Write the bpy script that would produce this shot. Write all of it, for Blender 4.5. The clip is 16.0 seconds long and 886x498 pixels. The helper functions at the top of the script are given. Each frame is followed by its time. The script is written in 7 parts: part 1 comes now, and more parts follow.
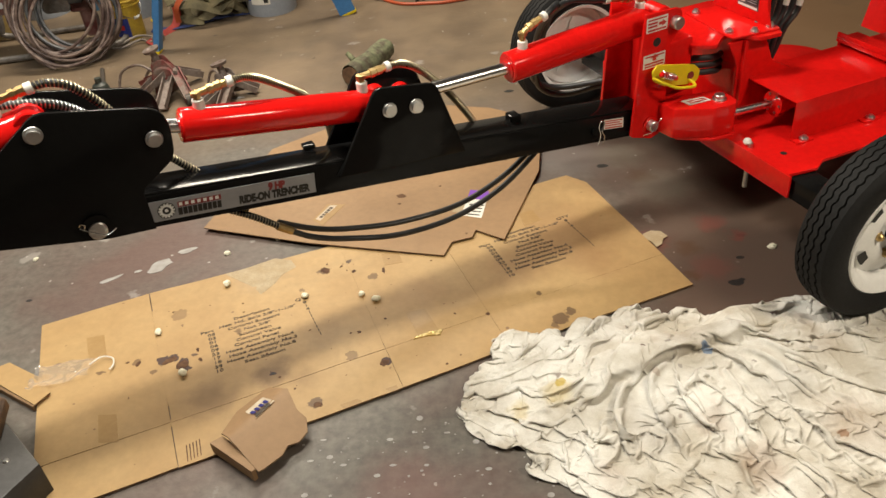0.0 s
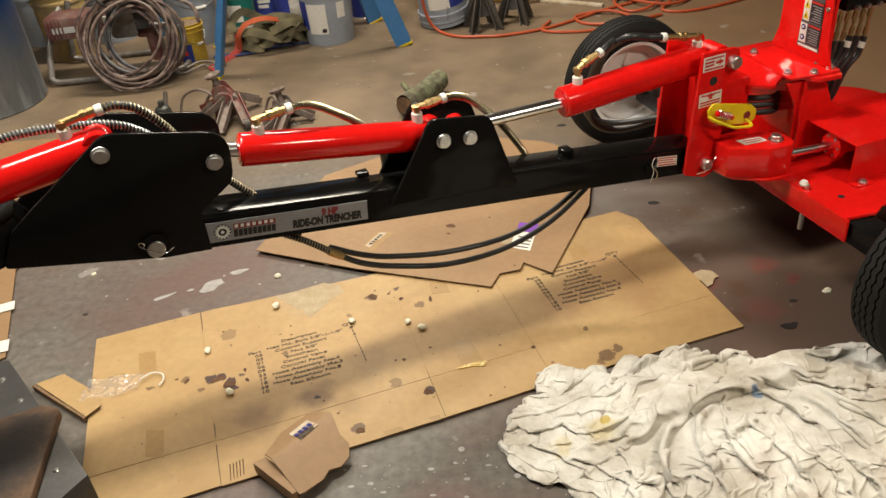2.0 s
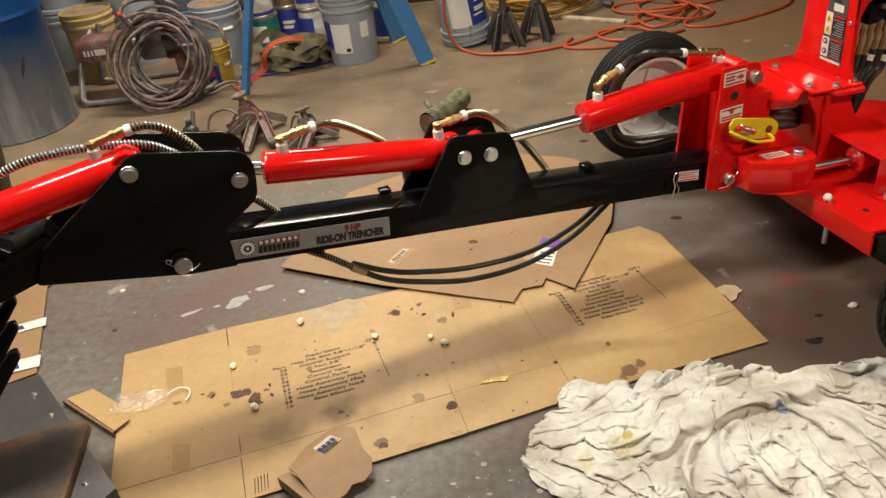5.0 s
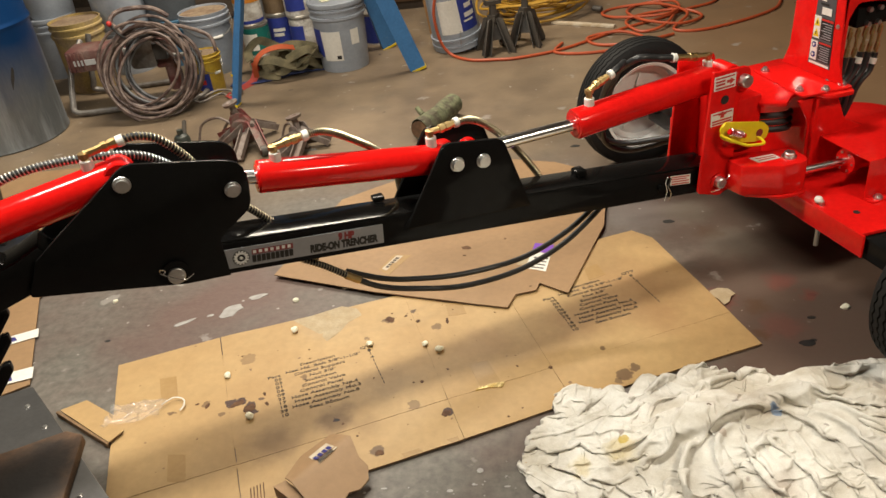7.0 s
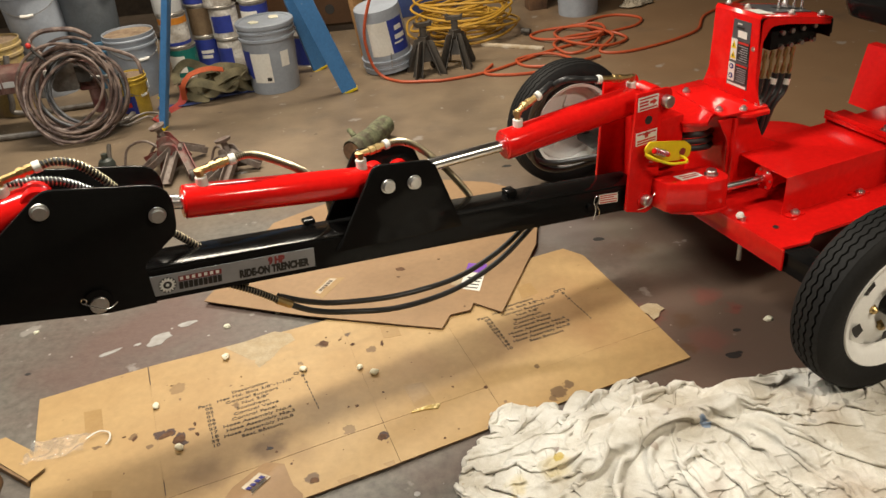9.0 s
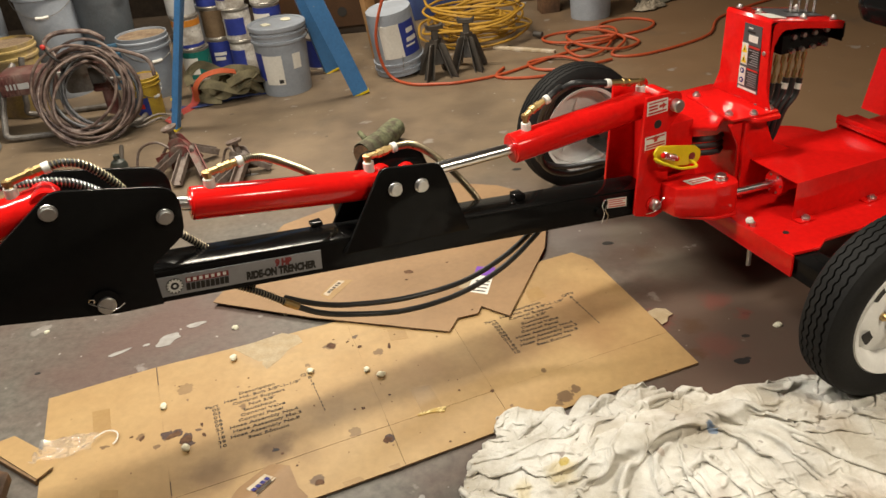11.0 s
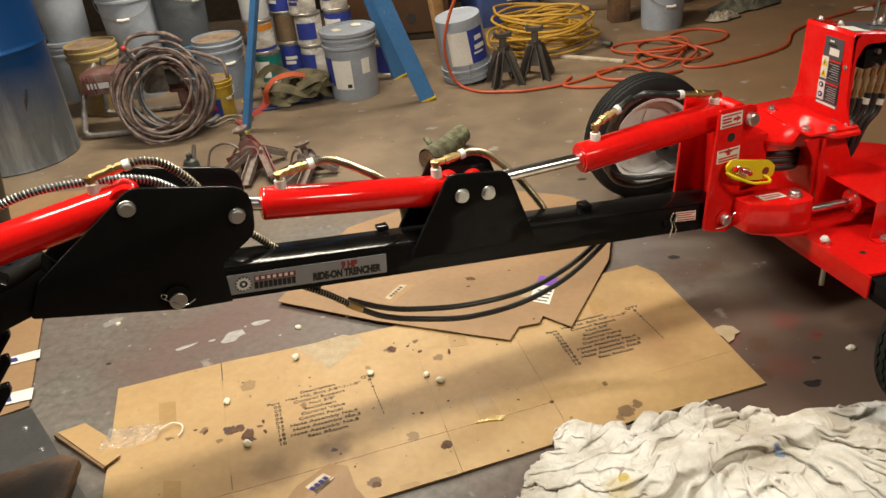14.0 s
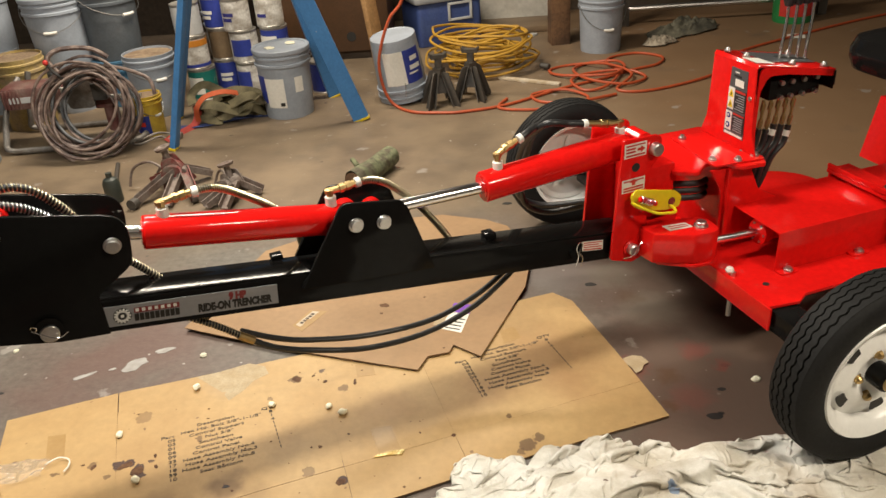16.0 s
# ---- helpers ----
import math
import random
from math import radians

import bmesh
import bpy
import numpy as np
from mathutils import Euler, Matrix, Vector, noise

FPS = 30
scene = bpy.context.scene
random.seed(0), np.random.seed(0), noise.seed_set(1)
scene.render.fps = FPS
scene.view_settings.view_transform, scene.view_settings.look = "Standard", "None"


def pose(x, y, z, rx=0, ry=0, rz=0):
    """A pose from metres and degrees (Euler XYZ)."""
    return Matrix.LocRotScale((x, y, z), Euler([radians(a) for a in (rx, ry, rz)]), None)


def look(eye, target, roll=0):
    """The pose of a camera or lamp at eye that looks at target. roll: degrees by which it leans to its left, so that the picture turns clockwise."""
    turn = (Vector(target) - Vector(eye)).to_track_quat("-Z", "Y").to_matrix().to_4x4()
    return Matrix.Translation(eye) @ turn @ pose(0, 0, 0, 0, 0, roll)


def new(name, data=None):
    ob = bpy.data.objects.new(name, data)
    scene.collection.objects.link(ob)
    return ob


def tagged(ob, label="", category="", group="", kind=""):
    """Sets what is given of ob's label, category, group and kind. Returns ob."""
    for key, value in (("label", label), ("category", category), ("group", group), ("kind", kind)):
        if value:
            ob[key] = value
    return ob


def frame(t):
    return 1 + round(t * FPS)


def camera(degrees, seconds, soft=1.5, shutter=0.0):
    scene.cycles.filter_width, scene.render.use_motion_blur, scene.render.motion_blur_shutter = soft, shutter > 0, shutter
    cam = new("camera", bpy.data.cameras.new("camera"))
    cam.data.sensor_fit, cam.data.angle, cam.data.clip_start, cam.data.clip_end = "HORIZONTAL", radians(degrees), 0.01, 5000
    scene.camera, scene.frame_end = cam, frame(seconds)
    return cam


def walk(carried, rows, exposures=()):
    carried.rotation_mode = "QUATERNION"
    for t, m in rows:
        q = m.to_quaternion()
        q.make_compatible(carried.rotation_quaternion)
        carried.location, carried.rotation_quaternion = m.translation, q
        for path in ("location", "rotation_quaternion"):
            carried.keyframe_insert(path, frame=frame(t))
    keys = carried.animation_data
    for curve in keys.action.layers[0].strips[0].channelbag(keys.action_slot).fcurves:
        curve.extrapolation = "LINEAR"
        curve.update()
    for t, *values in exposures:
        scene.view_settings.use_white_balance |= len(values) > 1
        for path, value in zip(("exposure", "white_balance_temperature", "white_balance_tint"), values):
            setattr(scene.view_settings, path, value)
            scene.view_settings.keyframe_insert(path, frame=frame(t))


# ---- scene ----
cam = camera(57.5, 16.0)
PATH = [
    (0, (0.005, -0.022, 1.454), (-0.021, 1.606, 0.291), -6.0),
    (0.5, (0.015, -0.022, 1.458), (0.037, 1.622, 0.319), -6.4),
    (1, (0.016, -0.026, 1.458), (0.012, 1.635, 0.344), -6.1),
    (1.5, (0.012, -0.02, 1.461), (-0.06, 1.647, 0.359), -6.0),
    (2, (-0.004, -0.029, 1.461), (-0.135, 1.641, 0.369), -5.8),
    (2.5, (0.003, -0.024, 1.461), (-0.139, 1.648, 0.373), -6.4),
    (3, (0.011, -0.027, 1.461), (-0.12, 1.644, 0.369), -6.6),
    (3.5, (0.01, -0.036, 1.463), (-0.133, 1.64, 0.38), -6.6),
    (4, (0.014, -0.043, 1.466), (-0.163, 1.639, 0.4), -7.2),
    (4.5, (0.009, -0.044, 1.467), (-0.182, 1.644, 0.41), -7.1),
    (7, (0.003, -0.044, 1.472), (-0.168, 1.654, 0.429), -7.4),
    (7.5, (0.015, -0.031, 1.471), (-0.046, 1.676, 0.432), -7.2),
    (8, (0.011, -0.037, 1.473), (0.011, 1.677, 0.442), -6.3),
    (8.5, (0.014, -0.041, 1.472), (0.017, 1.68, 0.453), -5.7),
    (9, (0.015, -0.039, 1.472), (0.003, 1.684, 0.456), -5.8),
    (11.5, (0.031, -0.038, 1.472), (-0.036, 1.691, 0.469), -5.9),
    (12, (0.01, -0.039, 1.472), (-0.151, 1.687, 0.476), -5.4),
    (12.5, (-0.001, -0.033, 1.47), (-0.238, 1.678, 0.463), -5.4),
    (13, (-0.005, -0.037, 1.475), (-0.249, 1.675, 0.47), -5.7),
    (13.5, (0.007, -0.035, 1.473), (-0.215, 1.688, 0.482), -6.1),
    (14, (0.013, -0.038, 1.474), (-0.171, 1.695, 0.494), -6.2),
    (14.5, (0.02, -0.035, 1.474), (-0.136, 1.707, 0.503), -6.4),
    (15, (0.04, -0.019, 1.474), (-0.091, 1.726, 0.504), -6.5),
    (15.5, (0.101, 0.009, 1.472), (-0.012, 1.755, 0.503), -5.8),
    (16, (0.177, 0.028, 1.471), (0.085, 1.783, 0.515), -4.3),
]
walk(cam, [(t, look(eye, target, roll)) for t, eye, target, roll in PATH], [(0.0, 0.0), (11.5, 0.02), (14.5, 0.06), (16.0, 0.14)])

# ---- light ----
scene.view_settings.exposure = 0.0
world = bpy.data.worlds.new("world")
scene.world = world
world.use_nodes = True
world.node_tree.nodes["Background"].inputs[0].default_value = (0.9, 0.75, 0.6, 1)
world.node_tree.nodes["Background"].inputs[1].default_value = 0.004


def area_lamp(name, m, sx, sy, watts, colour):
    lamp = bpy.data.lights.new(name, "AREA")
    lamp.shape, lamp.size, lamp.size_y, lamp.energy, lamp.color = "RECTANGLE", sx, sy, watts, colour
    ob = new(name, lamp)
    ob.matrix_world = m
    return ob


# unseen lamps under the ceiling, above the boom and towards the garage's rear
area_lamp("unseen_lamp", pose(-0.65, 1.74, 2.5, 0, 0, 25), 1.0, 0.24, 63, (1.0, 0.95, 0.84))
area_lamp("unseen_lamp", pose(2.1, 0.35, 2.6, 0, 0, 10), 0.9, 0.25, 69, (1.0, 0.88, 0.70))
# added fill with no known source, washes out shadows on the box's left
area_lamp("unseen_lamp", pose(-2.3, 1.5, 2.6, 0, 0, 80), 1.0, 0.25, 40, (1.0, 0.92, 0.78))
area_lamp("unseen_lamp", pose(-0.9, 4.25, 2.65, 0, 0, 5), 1.6, 0.3, 122, (1.0, 0.89, 0.73))


# ---- materials ----
def material(name, colour, rough=0.5, metal=0.0, second=None, scale=6.0, amount=0.5, bump=0.0, bump_scale=80.0, fine=0.15, spots=None, spot_scale=20.0, spot_cut=0.68, vary=0.0, coat=0.0, spec=0.5):
    """A principled material: a base colour mixed with a second one by large noise, darkened by fine grain, with sharp spots of a third."""
    m = bpy.data.materials.new(name)
    m.use_nodes = True
    n, l = m.node_tree.nodes, m.node_tree.links
    p = n["Principled BSDF"]
    p.inputs["Roughness"].default_value, p.inputs["Metallic"].default_value = rough, metal
    p.inputs["Specular IOR Level"].default_value = spec
    if coat:
        p.inputs["Coat Weight"].default_value, p.inputs["Coat Roughness"].default_value = coat, 0.08
    tc = n.new("ShaderNodeTexCoord")
    second = second or tuple(c * 0.8 for c in colour)

    def noise_tex(sc, detail, rgh=0.6):
        t = n.new("ShaderNodeTexNoise")
        t.inputs["Scale"].default_value, t.inputs["Detail"].default_value, t.inputs["Roughness"].default_value = sc, detail, rgh
        l.new(tc.outputs["Object"], t.inputs["Vector"])
        return t

    def ramp(src, a, b):
        r = n.new("ShaderNodeMapRange")
        r.inputs["From Min"].default_value, r.inputs["From Max"].default_value = a, b
        l.new(src, r.inputs["Value"])
        return r.outputs["Result"]

    def mix(kind, fac, a, b):
        x = n.new("ShaderNodeMix")
        x.data_type, x.blend_type = "RGBA", kind
        for sock, val in ((x.inputs["Factor"], fac), (x.inputs["A"], a), (x.inputs["B"], b)):
            if isinstance(val, (tuple, list)):
                sock.default_value = (*val[:3], 1)
            elif isinstance(val, (int, float)):
                sock.default_value = val
            else:
                l.new(val, sock)
        return x.outputs["Result"]

    big = noise_tex(scale, 5)
    f = ramp(big.outputs["Fac"], 0.5 - 0.5 * (1.02 - amount), 0.5 + 0.5 * (1.02 - amount))
    col = mix("MIX", f, colour, second)
    small = noise_tex(bump_scale, 4)
    g = ramp(small.outputs["Fac"], 0.3, 0.7)
    shade = n.new("ShaderNodeMapRange")
    shade.inputs["To Min"].default_value, shade.inputs["To Max"].default_value = 1 - fine, 1 + fine * 0.5
    l.new(g, shade.inputs["Value"])
    grey = n.new("ShaderNodeCombineColor")
    for k in range(3):
        l.new(shade.outputs["Result"], grey.inputs[k])
    col = mix("MULTIPLY", 1.0, col, grey.outputs["Color"])
    if vary:
        info = n.new("ShaderNodeObjectInfo")
        hsv = n.new("ShaderNodeHueSaturation")
        r = n.new("ShaderNodeMapRange")
        r.inputs["To Min"].default_value, r.inputs["To Max"].default_value = 1 - vary, 1 + vary
        l.new(info.outputs["Random"], r.inputs["Value"])
        l.new(r.outputs["Result"], hsv.inputs["Value"])
        l.new(col, hsv.inputs["Color"])
        col = hsv.outputs["Color"]
    if spots:
        s = noise_tex(spot_scale, 2, 0.5)
        col = mix("MIX", ramp(s.outputs["Fac"], spot_cut, spot_cut + 0.03), col, spots)
    l.new(col, p.inputs["Base Color"])
    rr = n.new("ShaderNodeMapRange")
    rr.inputs["To Min"].default_value, rr.inputs["To Max"].default_value = max(rough - 0.08, 0.02), min(rough + 0.1, 1)
    l.new(big.outputs["Fac"], rr.inputs["Value"])
    l.new(rr.outputs["Result"], p.inputs["Roughness"])
    if bump:
        b = n.new("ShaderNodeBump")
        b.inputs["Strength"].default_value, b.inputs["Distance"].default_value = bump, 0.004
        l.new(small.outputs["Fac"], b.inputs["Height"])
        l.new(b.outputs["Normal"], p.inputs["Normal"])
    return m


RED = material("red_enamel", (0.74, 0.0105, 0.0085), 0.11, second=(0.64, 0.0085, 0.007), scale=5, fine=0.1, bump=0.05, bump_scale=60, coat=0.06, spec=0.36)
BLACK = material("black_enamel", (0.0075, 0.0072, 0.007), 0.11, second=(0.01, 0.0097, 0.0095), scale=8, fine=0.1, bump=0.03, bump_scale=60, spec=0.11)
BLACK_SATIN = material("black_satin_steel", (0.012, 0.012, 0.013), 0.4, second=(0.02, 0.02, 0.021), scale=8, fine=0.15, bump=0.05)
RUBBER = material("tyre_rubber", (0.011, 0.011, 0.0112), 0.66, second=(0.017, 0.0165, 0.016), spec=0.16, scale=12, fine=0.25, bump=0.15, bump_scale=140)
HOSE = material("hose_rubber", (0.014, 0.014, 0.015), 0.42, second=(0.025, 0.025, 0.025), fine=0.1)
CHROME = material("chromed_steel", (0.88, 0.87, 0.85), 0.2, 1.0, second=(0.7, 0.69, 0.68), fine=0.03)
ZINC = material("zinc_plated_steel", (0.72, 0.71, 0.69), 0.36, 1.0, second=(0.58, 0.57, 0.55), fine=0.1, bump=0.1)
BRASS = material("brass", (0.62, 0.46, 0.22), 0.38, 1.0, second=(0.42, 0.28, 0.11), scale=30, fine=0.1)
WHITE_PAINT = material("white_wheel_paint", (0.86, 0.86, 0.84), 0.3, second=(0.78, 0.77, 0.74), scale=9, fine=0.05)
GUARD = material("plated_spring_wire", (0.58, 0.51, 0.36), 0.35, 1.0, second=(0.45, 0.38, 0.25), scale=30, fine=0.1)
PALE_GUARD = material("pale_plated_wire", (0.72, 0.64, 0.46), 0.3, 1.0, second=(0.55, 0.47, 0.3), scale=30, fine=0.1)
WHITE_PLASTIC = material("white_tape", (0.8, 0.78, 0.73), 0.45, second=(0.7, 0.67, 0.6), fine=0.08)
YELLOW = material("yellow_paint", (0.8, 0.62, 0.015), 0.35, second=(0.7, 0.5, 0.01), fine=0.06)
PAPER = material("paper_label", (0.78, 0.76, 0.7), 0.6, second=(0.68, 0.65, 0.58), fine=0.08)
INK = material("black_ink", (0.02, 0.018, 0.016), 0.6)
INK_BROWN = material("cardboard_print", (0.045, 0.035, 0.028), 0.75, second=(0.11, 0.08, 0.055), scale=60, amount=0.8, fine=0.3)
INK_RED = material("red_ink", (0.55, 0.03, 0.02), 0.6)
INK_BLUE = material("blue_ink", (0.03, 0.03, 0.2), 0.6)
PURPLE = material("purple_label", (0.22, 0.06, 0.5), 0.5)
GREY_DECAL = material("grey_decal", (0.3, 0.3, 0.31), 0.35, second=(0.26, 0.26, 0.27), fine=0.05)
CARD = material("corrugated_cardboard", (0.43, 0.284, 0.124), 0.55, second=(0.36, 0.222, 0.09), scale=2.2, amount=0.7, bump=0.08, bump_scale=45, fine=0.09)
CARD_B = material("corrugated_cardboard_brown", (0.315, 0.192, 0.093), 0.6, second=(0.255, 0.15, 0.07), scale=3, amount=0.6, bump=0.08, bump_scale=45, fine=0.09)
CARD_EDGE = material("cardboard_edge", (0.23, 0.14, 0.065), 0.8, second=(0.16, 0.09, 0.045), scale=120, amount=0.8)
STAIN = material("dark_stain", (0.055, 0.024, 0.014), 0.6, second=(0.13, 0.065, 0.03), scale=40, amount=0.7, spec=0.2)
TAPE = material("packing_tape", (0.31, 0.19, 0.075), 0.4, second=(0.36, 0.23, 0.10), scale=20, fine=0.05, spec=0.3)
CLOTH = material("drop_cloth", (0.78, 0.76, 0.70), 0.95, second=(0.50, 0.455, 0.375), scale=7, amount=0.78, bump=0.25, bump_scale=400, fine=0.1, spots=(0.38, 0.33, 0.29), spot_scale=16, spot_cut=0.735)
WOOD = material("raw_lumber", (0.5, 0.29, 0.12), 0.65, second=(0.36, 0.19, 0.075), scale=7, amount=0.7, bump=0.2, bump_scale=60, fine=0.25)
WOOD_OLD = material("worn_board", (0.2, 0.105, 0.05), 0.7, second=(0.09, 0.05, 0.03), scale=5, amount=0.75, bump=0.3, bump_scale=50, fine=0.35)
FOAM = material("foam_crumb", (0.8, 0.76, 0.6), 0.8, second=(0.72, 0.68, 0.5), fine=0.15, bump=0.2)


def concrete_floor():
    m = material("stained_concrete", (0.16, 0.145, 0.123), 0.5, second=(0.112, 0.098, 0.08), scale=1.3, amount=0.7, bump=0.32, bump_scale=38, fine=0.36, spots=(0.42, 0.40, 0.36), spot_scale=26, spot_cut=0.775)
    n, l = m.node_tree.nodes, m.node_tree.links
    p = n["Principled BSDF"]
    base = p.inputs["Base Color"].links[0].from_socket
    tc = n.new("ShaderNodeTexCoord")

    def blotch(scale, lo, hi, colour, src, power):
        t = n.new("ShaderNodeTexNoise")
        t.inputs["Scale"].default_value, t.inputs["Detail"].default_value = scale, 6
        l.new(tc.outputs["Object"], t.inputs["Vector"])
        r = n.new("ShaderNodeMapRange")
        r.inputs["From Min"].default_value, r.inputs["From Max"].default_value, r.inputs["To Max"].default_value = lo, hi, power
        l.new(t.outputs["Fac"], r.inputs["Value"])
        x = n.new("ShaderNodeMix")
        x.data_type = "RGBA"
        l.new(r.outputs["Result"], x.inputs["Factor"])
        l.new(src, x.inputs["A"])
        x.inputs["B"].default_value = (*colour, 1)
        return x.outputs["Result"]

    # old red floor paint near the machine, bare tan concrete towards the shelves
    c = blotch(1.7, 0.42, 0.62, (0.125, 0.066, 0.053), base, 0.75)
    side, wave, mx2 = n.new("ShaderNodeSeparateXYZ"), n.new("ShaderNodeTexNoise"), n.new("ShaderNodeMix")
    l.new(tc.outputs["Object"], side.inputs[0])
    l.new(tc.outputs["Object"], wave.inputs["Vector"])
    wave.inputs["Scale"].default_value, wave.inputs["Detail"].default_value = 2.2, 7
    plus, mr = n.new("ShaderNodeMath"), n.new("ShaderNodeMapRange")
    l.new(side.outputs["X"], plus.inputs[0])
    l.new(wave.outputs["Fac"], plus.inputs[1])
    mr.inputs["From Min"].default_value, mr.inputs["From Max"].default_value, mr.inputs["To Max"].default_value = 0.75, 1.2, 0.93
    l.new(plus.outputs[0], mr.inputs["Value"])
    mx2.data_type = "RGBA"
    l.new(mr.outputs["Result"], mx2.inputs["Factor"])
    l.new(c, mx2.inputs["A"])
    mx2.inputs["B"].default_value = (0.104, 0.068, 0.05, 1)
    c = mx2.outputs["Result"]
    sep = n.new("ShaderNodeSeparateXYZ")
    l.new(tc.outputs["Object"], sep.inputs[0])
    t = n.new("ShaderNodeTexNoise")
    t.inputs["Scale"].default_value = 1.5
    l.new(tc.outputs["Object"], t.inputs["Vector"])
    add = n.new("ShaderNodeMath")
    l.new(sep.outputs["Y"], add.inputs[0])
    l.new(t.outputs["Fac"], add.inputs[1])
    r = n.new("ShaderNodeMapRange")
    r.inputs["From Min"].default_value, r.inputs["From Max"].default_value = 3.1, 3.7
    l.new(add.outputs[0], r.inputs["Value"])
    tan = n.new("ShaderNodeTexNoise")
    tan.inputs["Scale"].default_value, tan.inputs["Detail"].default_value = 3.6, 10
    spread = n.new("ShaderNodeMapRange")
    spread.inputs["From Min"].default_value, spread.inputs["From Max"].default_value = 0.36, 0.66
    l.new(tan.outputs["Fac"], spread.inputs["Value"])
    l.new(tc.outputs["Object"], tan.inputs["Vector"])
    ramp = n.new("ShaderNodeMix")
    ramp.data_type = "RGBA"
    ramp.inputs["A"].default_value, ramp.inputs["B"].default_value = (0.205, 0.15, 0.095, 1), (0.125, 0.09, 0.058, 1)
    l.new(spread.outputs["Result"], ramp.inputs["Factor"])
    x = n.new("ShaderNodeMix")
    x.data_type = "RGBA"
    l.new(r.outputs["Result"], x.inputs["Factor"])
    l.new(c, x.inputs["A"])
    warm, far = n.new("ShaderNodeMix"), n.new("ShaderNodeMapRange")
    warm.data_type = "RGBA"
    far.inputs["From Min"].default_value, far.inputs["From Max"].default_value, far.inputs["To Max"].default_value = 0.9, 1.9, 0.8
    l.new(plus.outputs[0], far.inputs["Value"])
    l.new(far.outputs["Result"], warm.inputs["Factor"])
    l.new(ramp.outputs["Result"], warm.inputs["A"])
    warm.inputs["B"].default_value = (0.22, 0.128, 0.066, 1)
    l.new(warm.outputs["Result"], x.inputs["B"])
    d = blotch(2.6, 0.60, 0.74, (0.08, 0.066, 0.056), x.outputs["Result"], 0.5)
    d = blotch(9.0, 0.66, 0.70, (0.33, 0.30, 0.27), d, 0.55)
    l.new(d, p.inputs["Base Color"])
    return m


def soft_stains(m, spots, hard=0.25, grain=14, wobble=0.10):
    """Lets stains soak into a material: rows of x, y, radius, strength and colour, in the object's own metres."""
    n, l = m.node_tree.nodes, m.node_tree.links
    p = n["Principled BSDF"]
    col = p.inputs["Base Color"].links[0].from_socket
    tc, t = n.new("ShaderNodeTexCoord"), n.new("ShaderNodeTexNoise")
    t.inputs["Scale"].default_value, t.inputs["Detail"].default_value = grain, 5
    l.new(tc.outputs["Object"], t.inputs["Vector"])
    wob = n.new("ShaderNodeVectorMath")
    wob.operation = "MULTIPLY_ADD"
    wob.inputs[1].default_value = (wobble, wobble, 0)
    l.new(t.outputs["Color"], wob.inputs[0])
    l.new(tc.outputs["Object"], wob.inputs[2])
    flat = n.new("ShaderNodeVectorMath")
    flat.operation = "MULTIPLY"
    flat.inputs[1].default_value = (1, 1, 0)
    l.new(wob.outputs[0], flat.inputs[0])
    for x, y, r, strength, colour in spots:
        d, g, mx = n.new("ShaderNodeVectorMath"), n.new("ShaderNodeMapRange"), n.new("ShaderNodeMix")
        d.operation = "DISTANCE"
        d.inputs[1].default_value = (x + wobble / 2, y + wobble / 2, 0)
        l.new(flat.outputs[0], d.inputs[0])
        g.interpolation_type = "SMOOTHSTEP"
        g.inputs["From Min"].default_value, g.inputs["From Max"].default_value = r, r * hard
        g.inputs["To Max"].default_value = strength
        l.new(d.outputs["Value"], g.inputs["Value"])
        mx.data_type = "RGBA"
        l.new(g.outputs["Result"], mx.inputs["Factor"])
        l.new(col, mx.inputs["A"])
        mx.inputs["B"].default_value = (*colour, 1)
        col = mx.outputs["Result"]
    l.new(col, p.inputs["Base Color"])


def speckle(m, scale, radius, keep, colour, strength=0.9):
    """Scatters small round drops of paint or dirt over a material, most cells of the scatter left empty."""
    n, l = m.node_tree.nodes, m.node_tree.links
    p = n["Principled BSDF"]
    col = p.inputs["Base Color"].links[0].from_socket
    tc, t, w, v = n.new("ShaderNodeTexCoord"), n.new("ShaderNodeTexNoise"), n.new("ShaderNodeVectorMath"), n.new("ShaderNodeTexVoronoi")
    t.inputs["Scale"].default_value, t.inputs["Detail"].default_value = scale * 2.5, 3
    w.operation = "MULTIPLY_ADD"
    w.inputs[1].default_value = (0.35 / scale, 0.35 / scale, 0)
    v.inputs["Scale"].default_value = scale
    l.new(tc.outputs["Object"], t.inputs["Vector"])
    l.new(t.outputs["Color"], w.inputs[0])
    l.new(tc.outputs["Object"], w.inputs[2])
    l.new(w.outputs[0], v.inputs["Vector"])
    sep, size, less, mx = n.new("ShaderNodeSeparateColor"), n.new("ShaderNodeMapRange"), n.new("ShaderNodeMapRange"), n.new("ShaderNodeMix")
    l.new(v.outputs["Color"], sep.inputs[0])
    size.inputs["From Min"].default_value, size.inputs["From Max"].default_value, size.inputs["To Max"].default_value = 1 - keep, 1.0, radius
    l.new(sep.outputs[0], size.inputs["Value"])
    gap = n.new("ShaderNodeMath")
    gap.operation = "SUBTRACT"
    l.new(size.outputs["Result"], gap.inputs[0])
    l.new(v.outputs["Distance"], gap.inputs[1])
    less.inputs["From Max"].default_value, less.inputs["To Max"].default_value = radius * 0.2, strength
    l.new(gap.outputs[0], less.inputs["Value"])
    mx.data_type = "RGBA"
    l.new(less.outputs["Result"], mx.inputs["Factor"])
    l.new(col, mx.inputs["A"])
    mx.inputs["B"].default_value = (*colour, 1)
    l.new(mx.outputs["Result"], p.inputs["Base Color"])


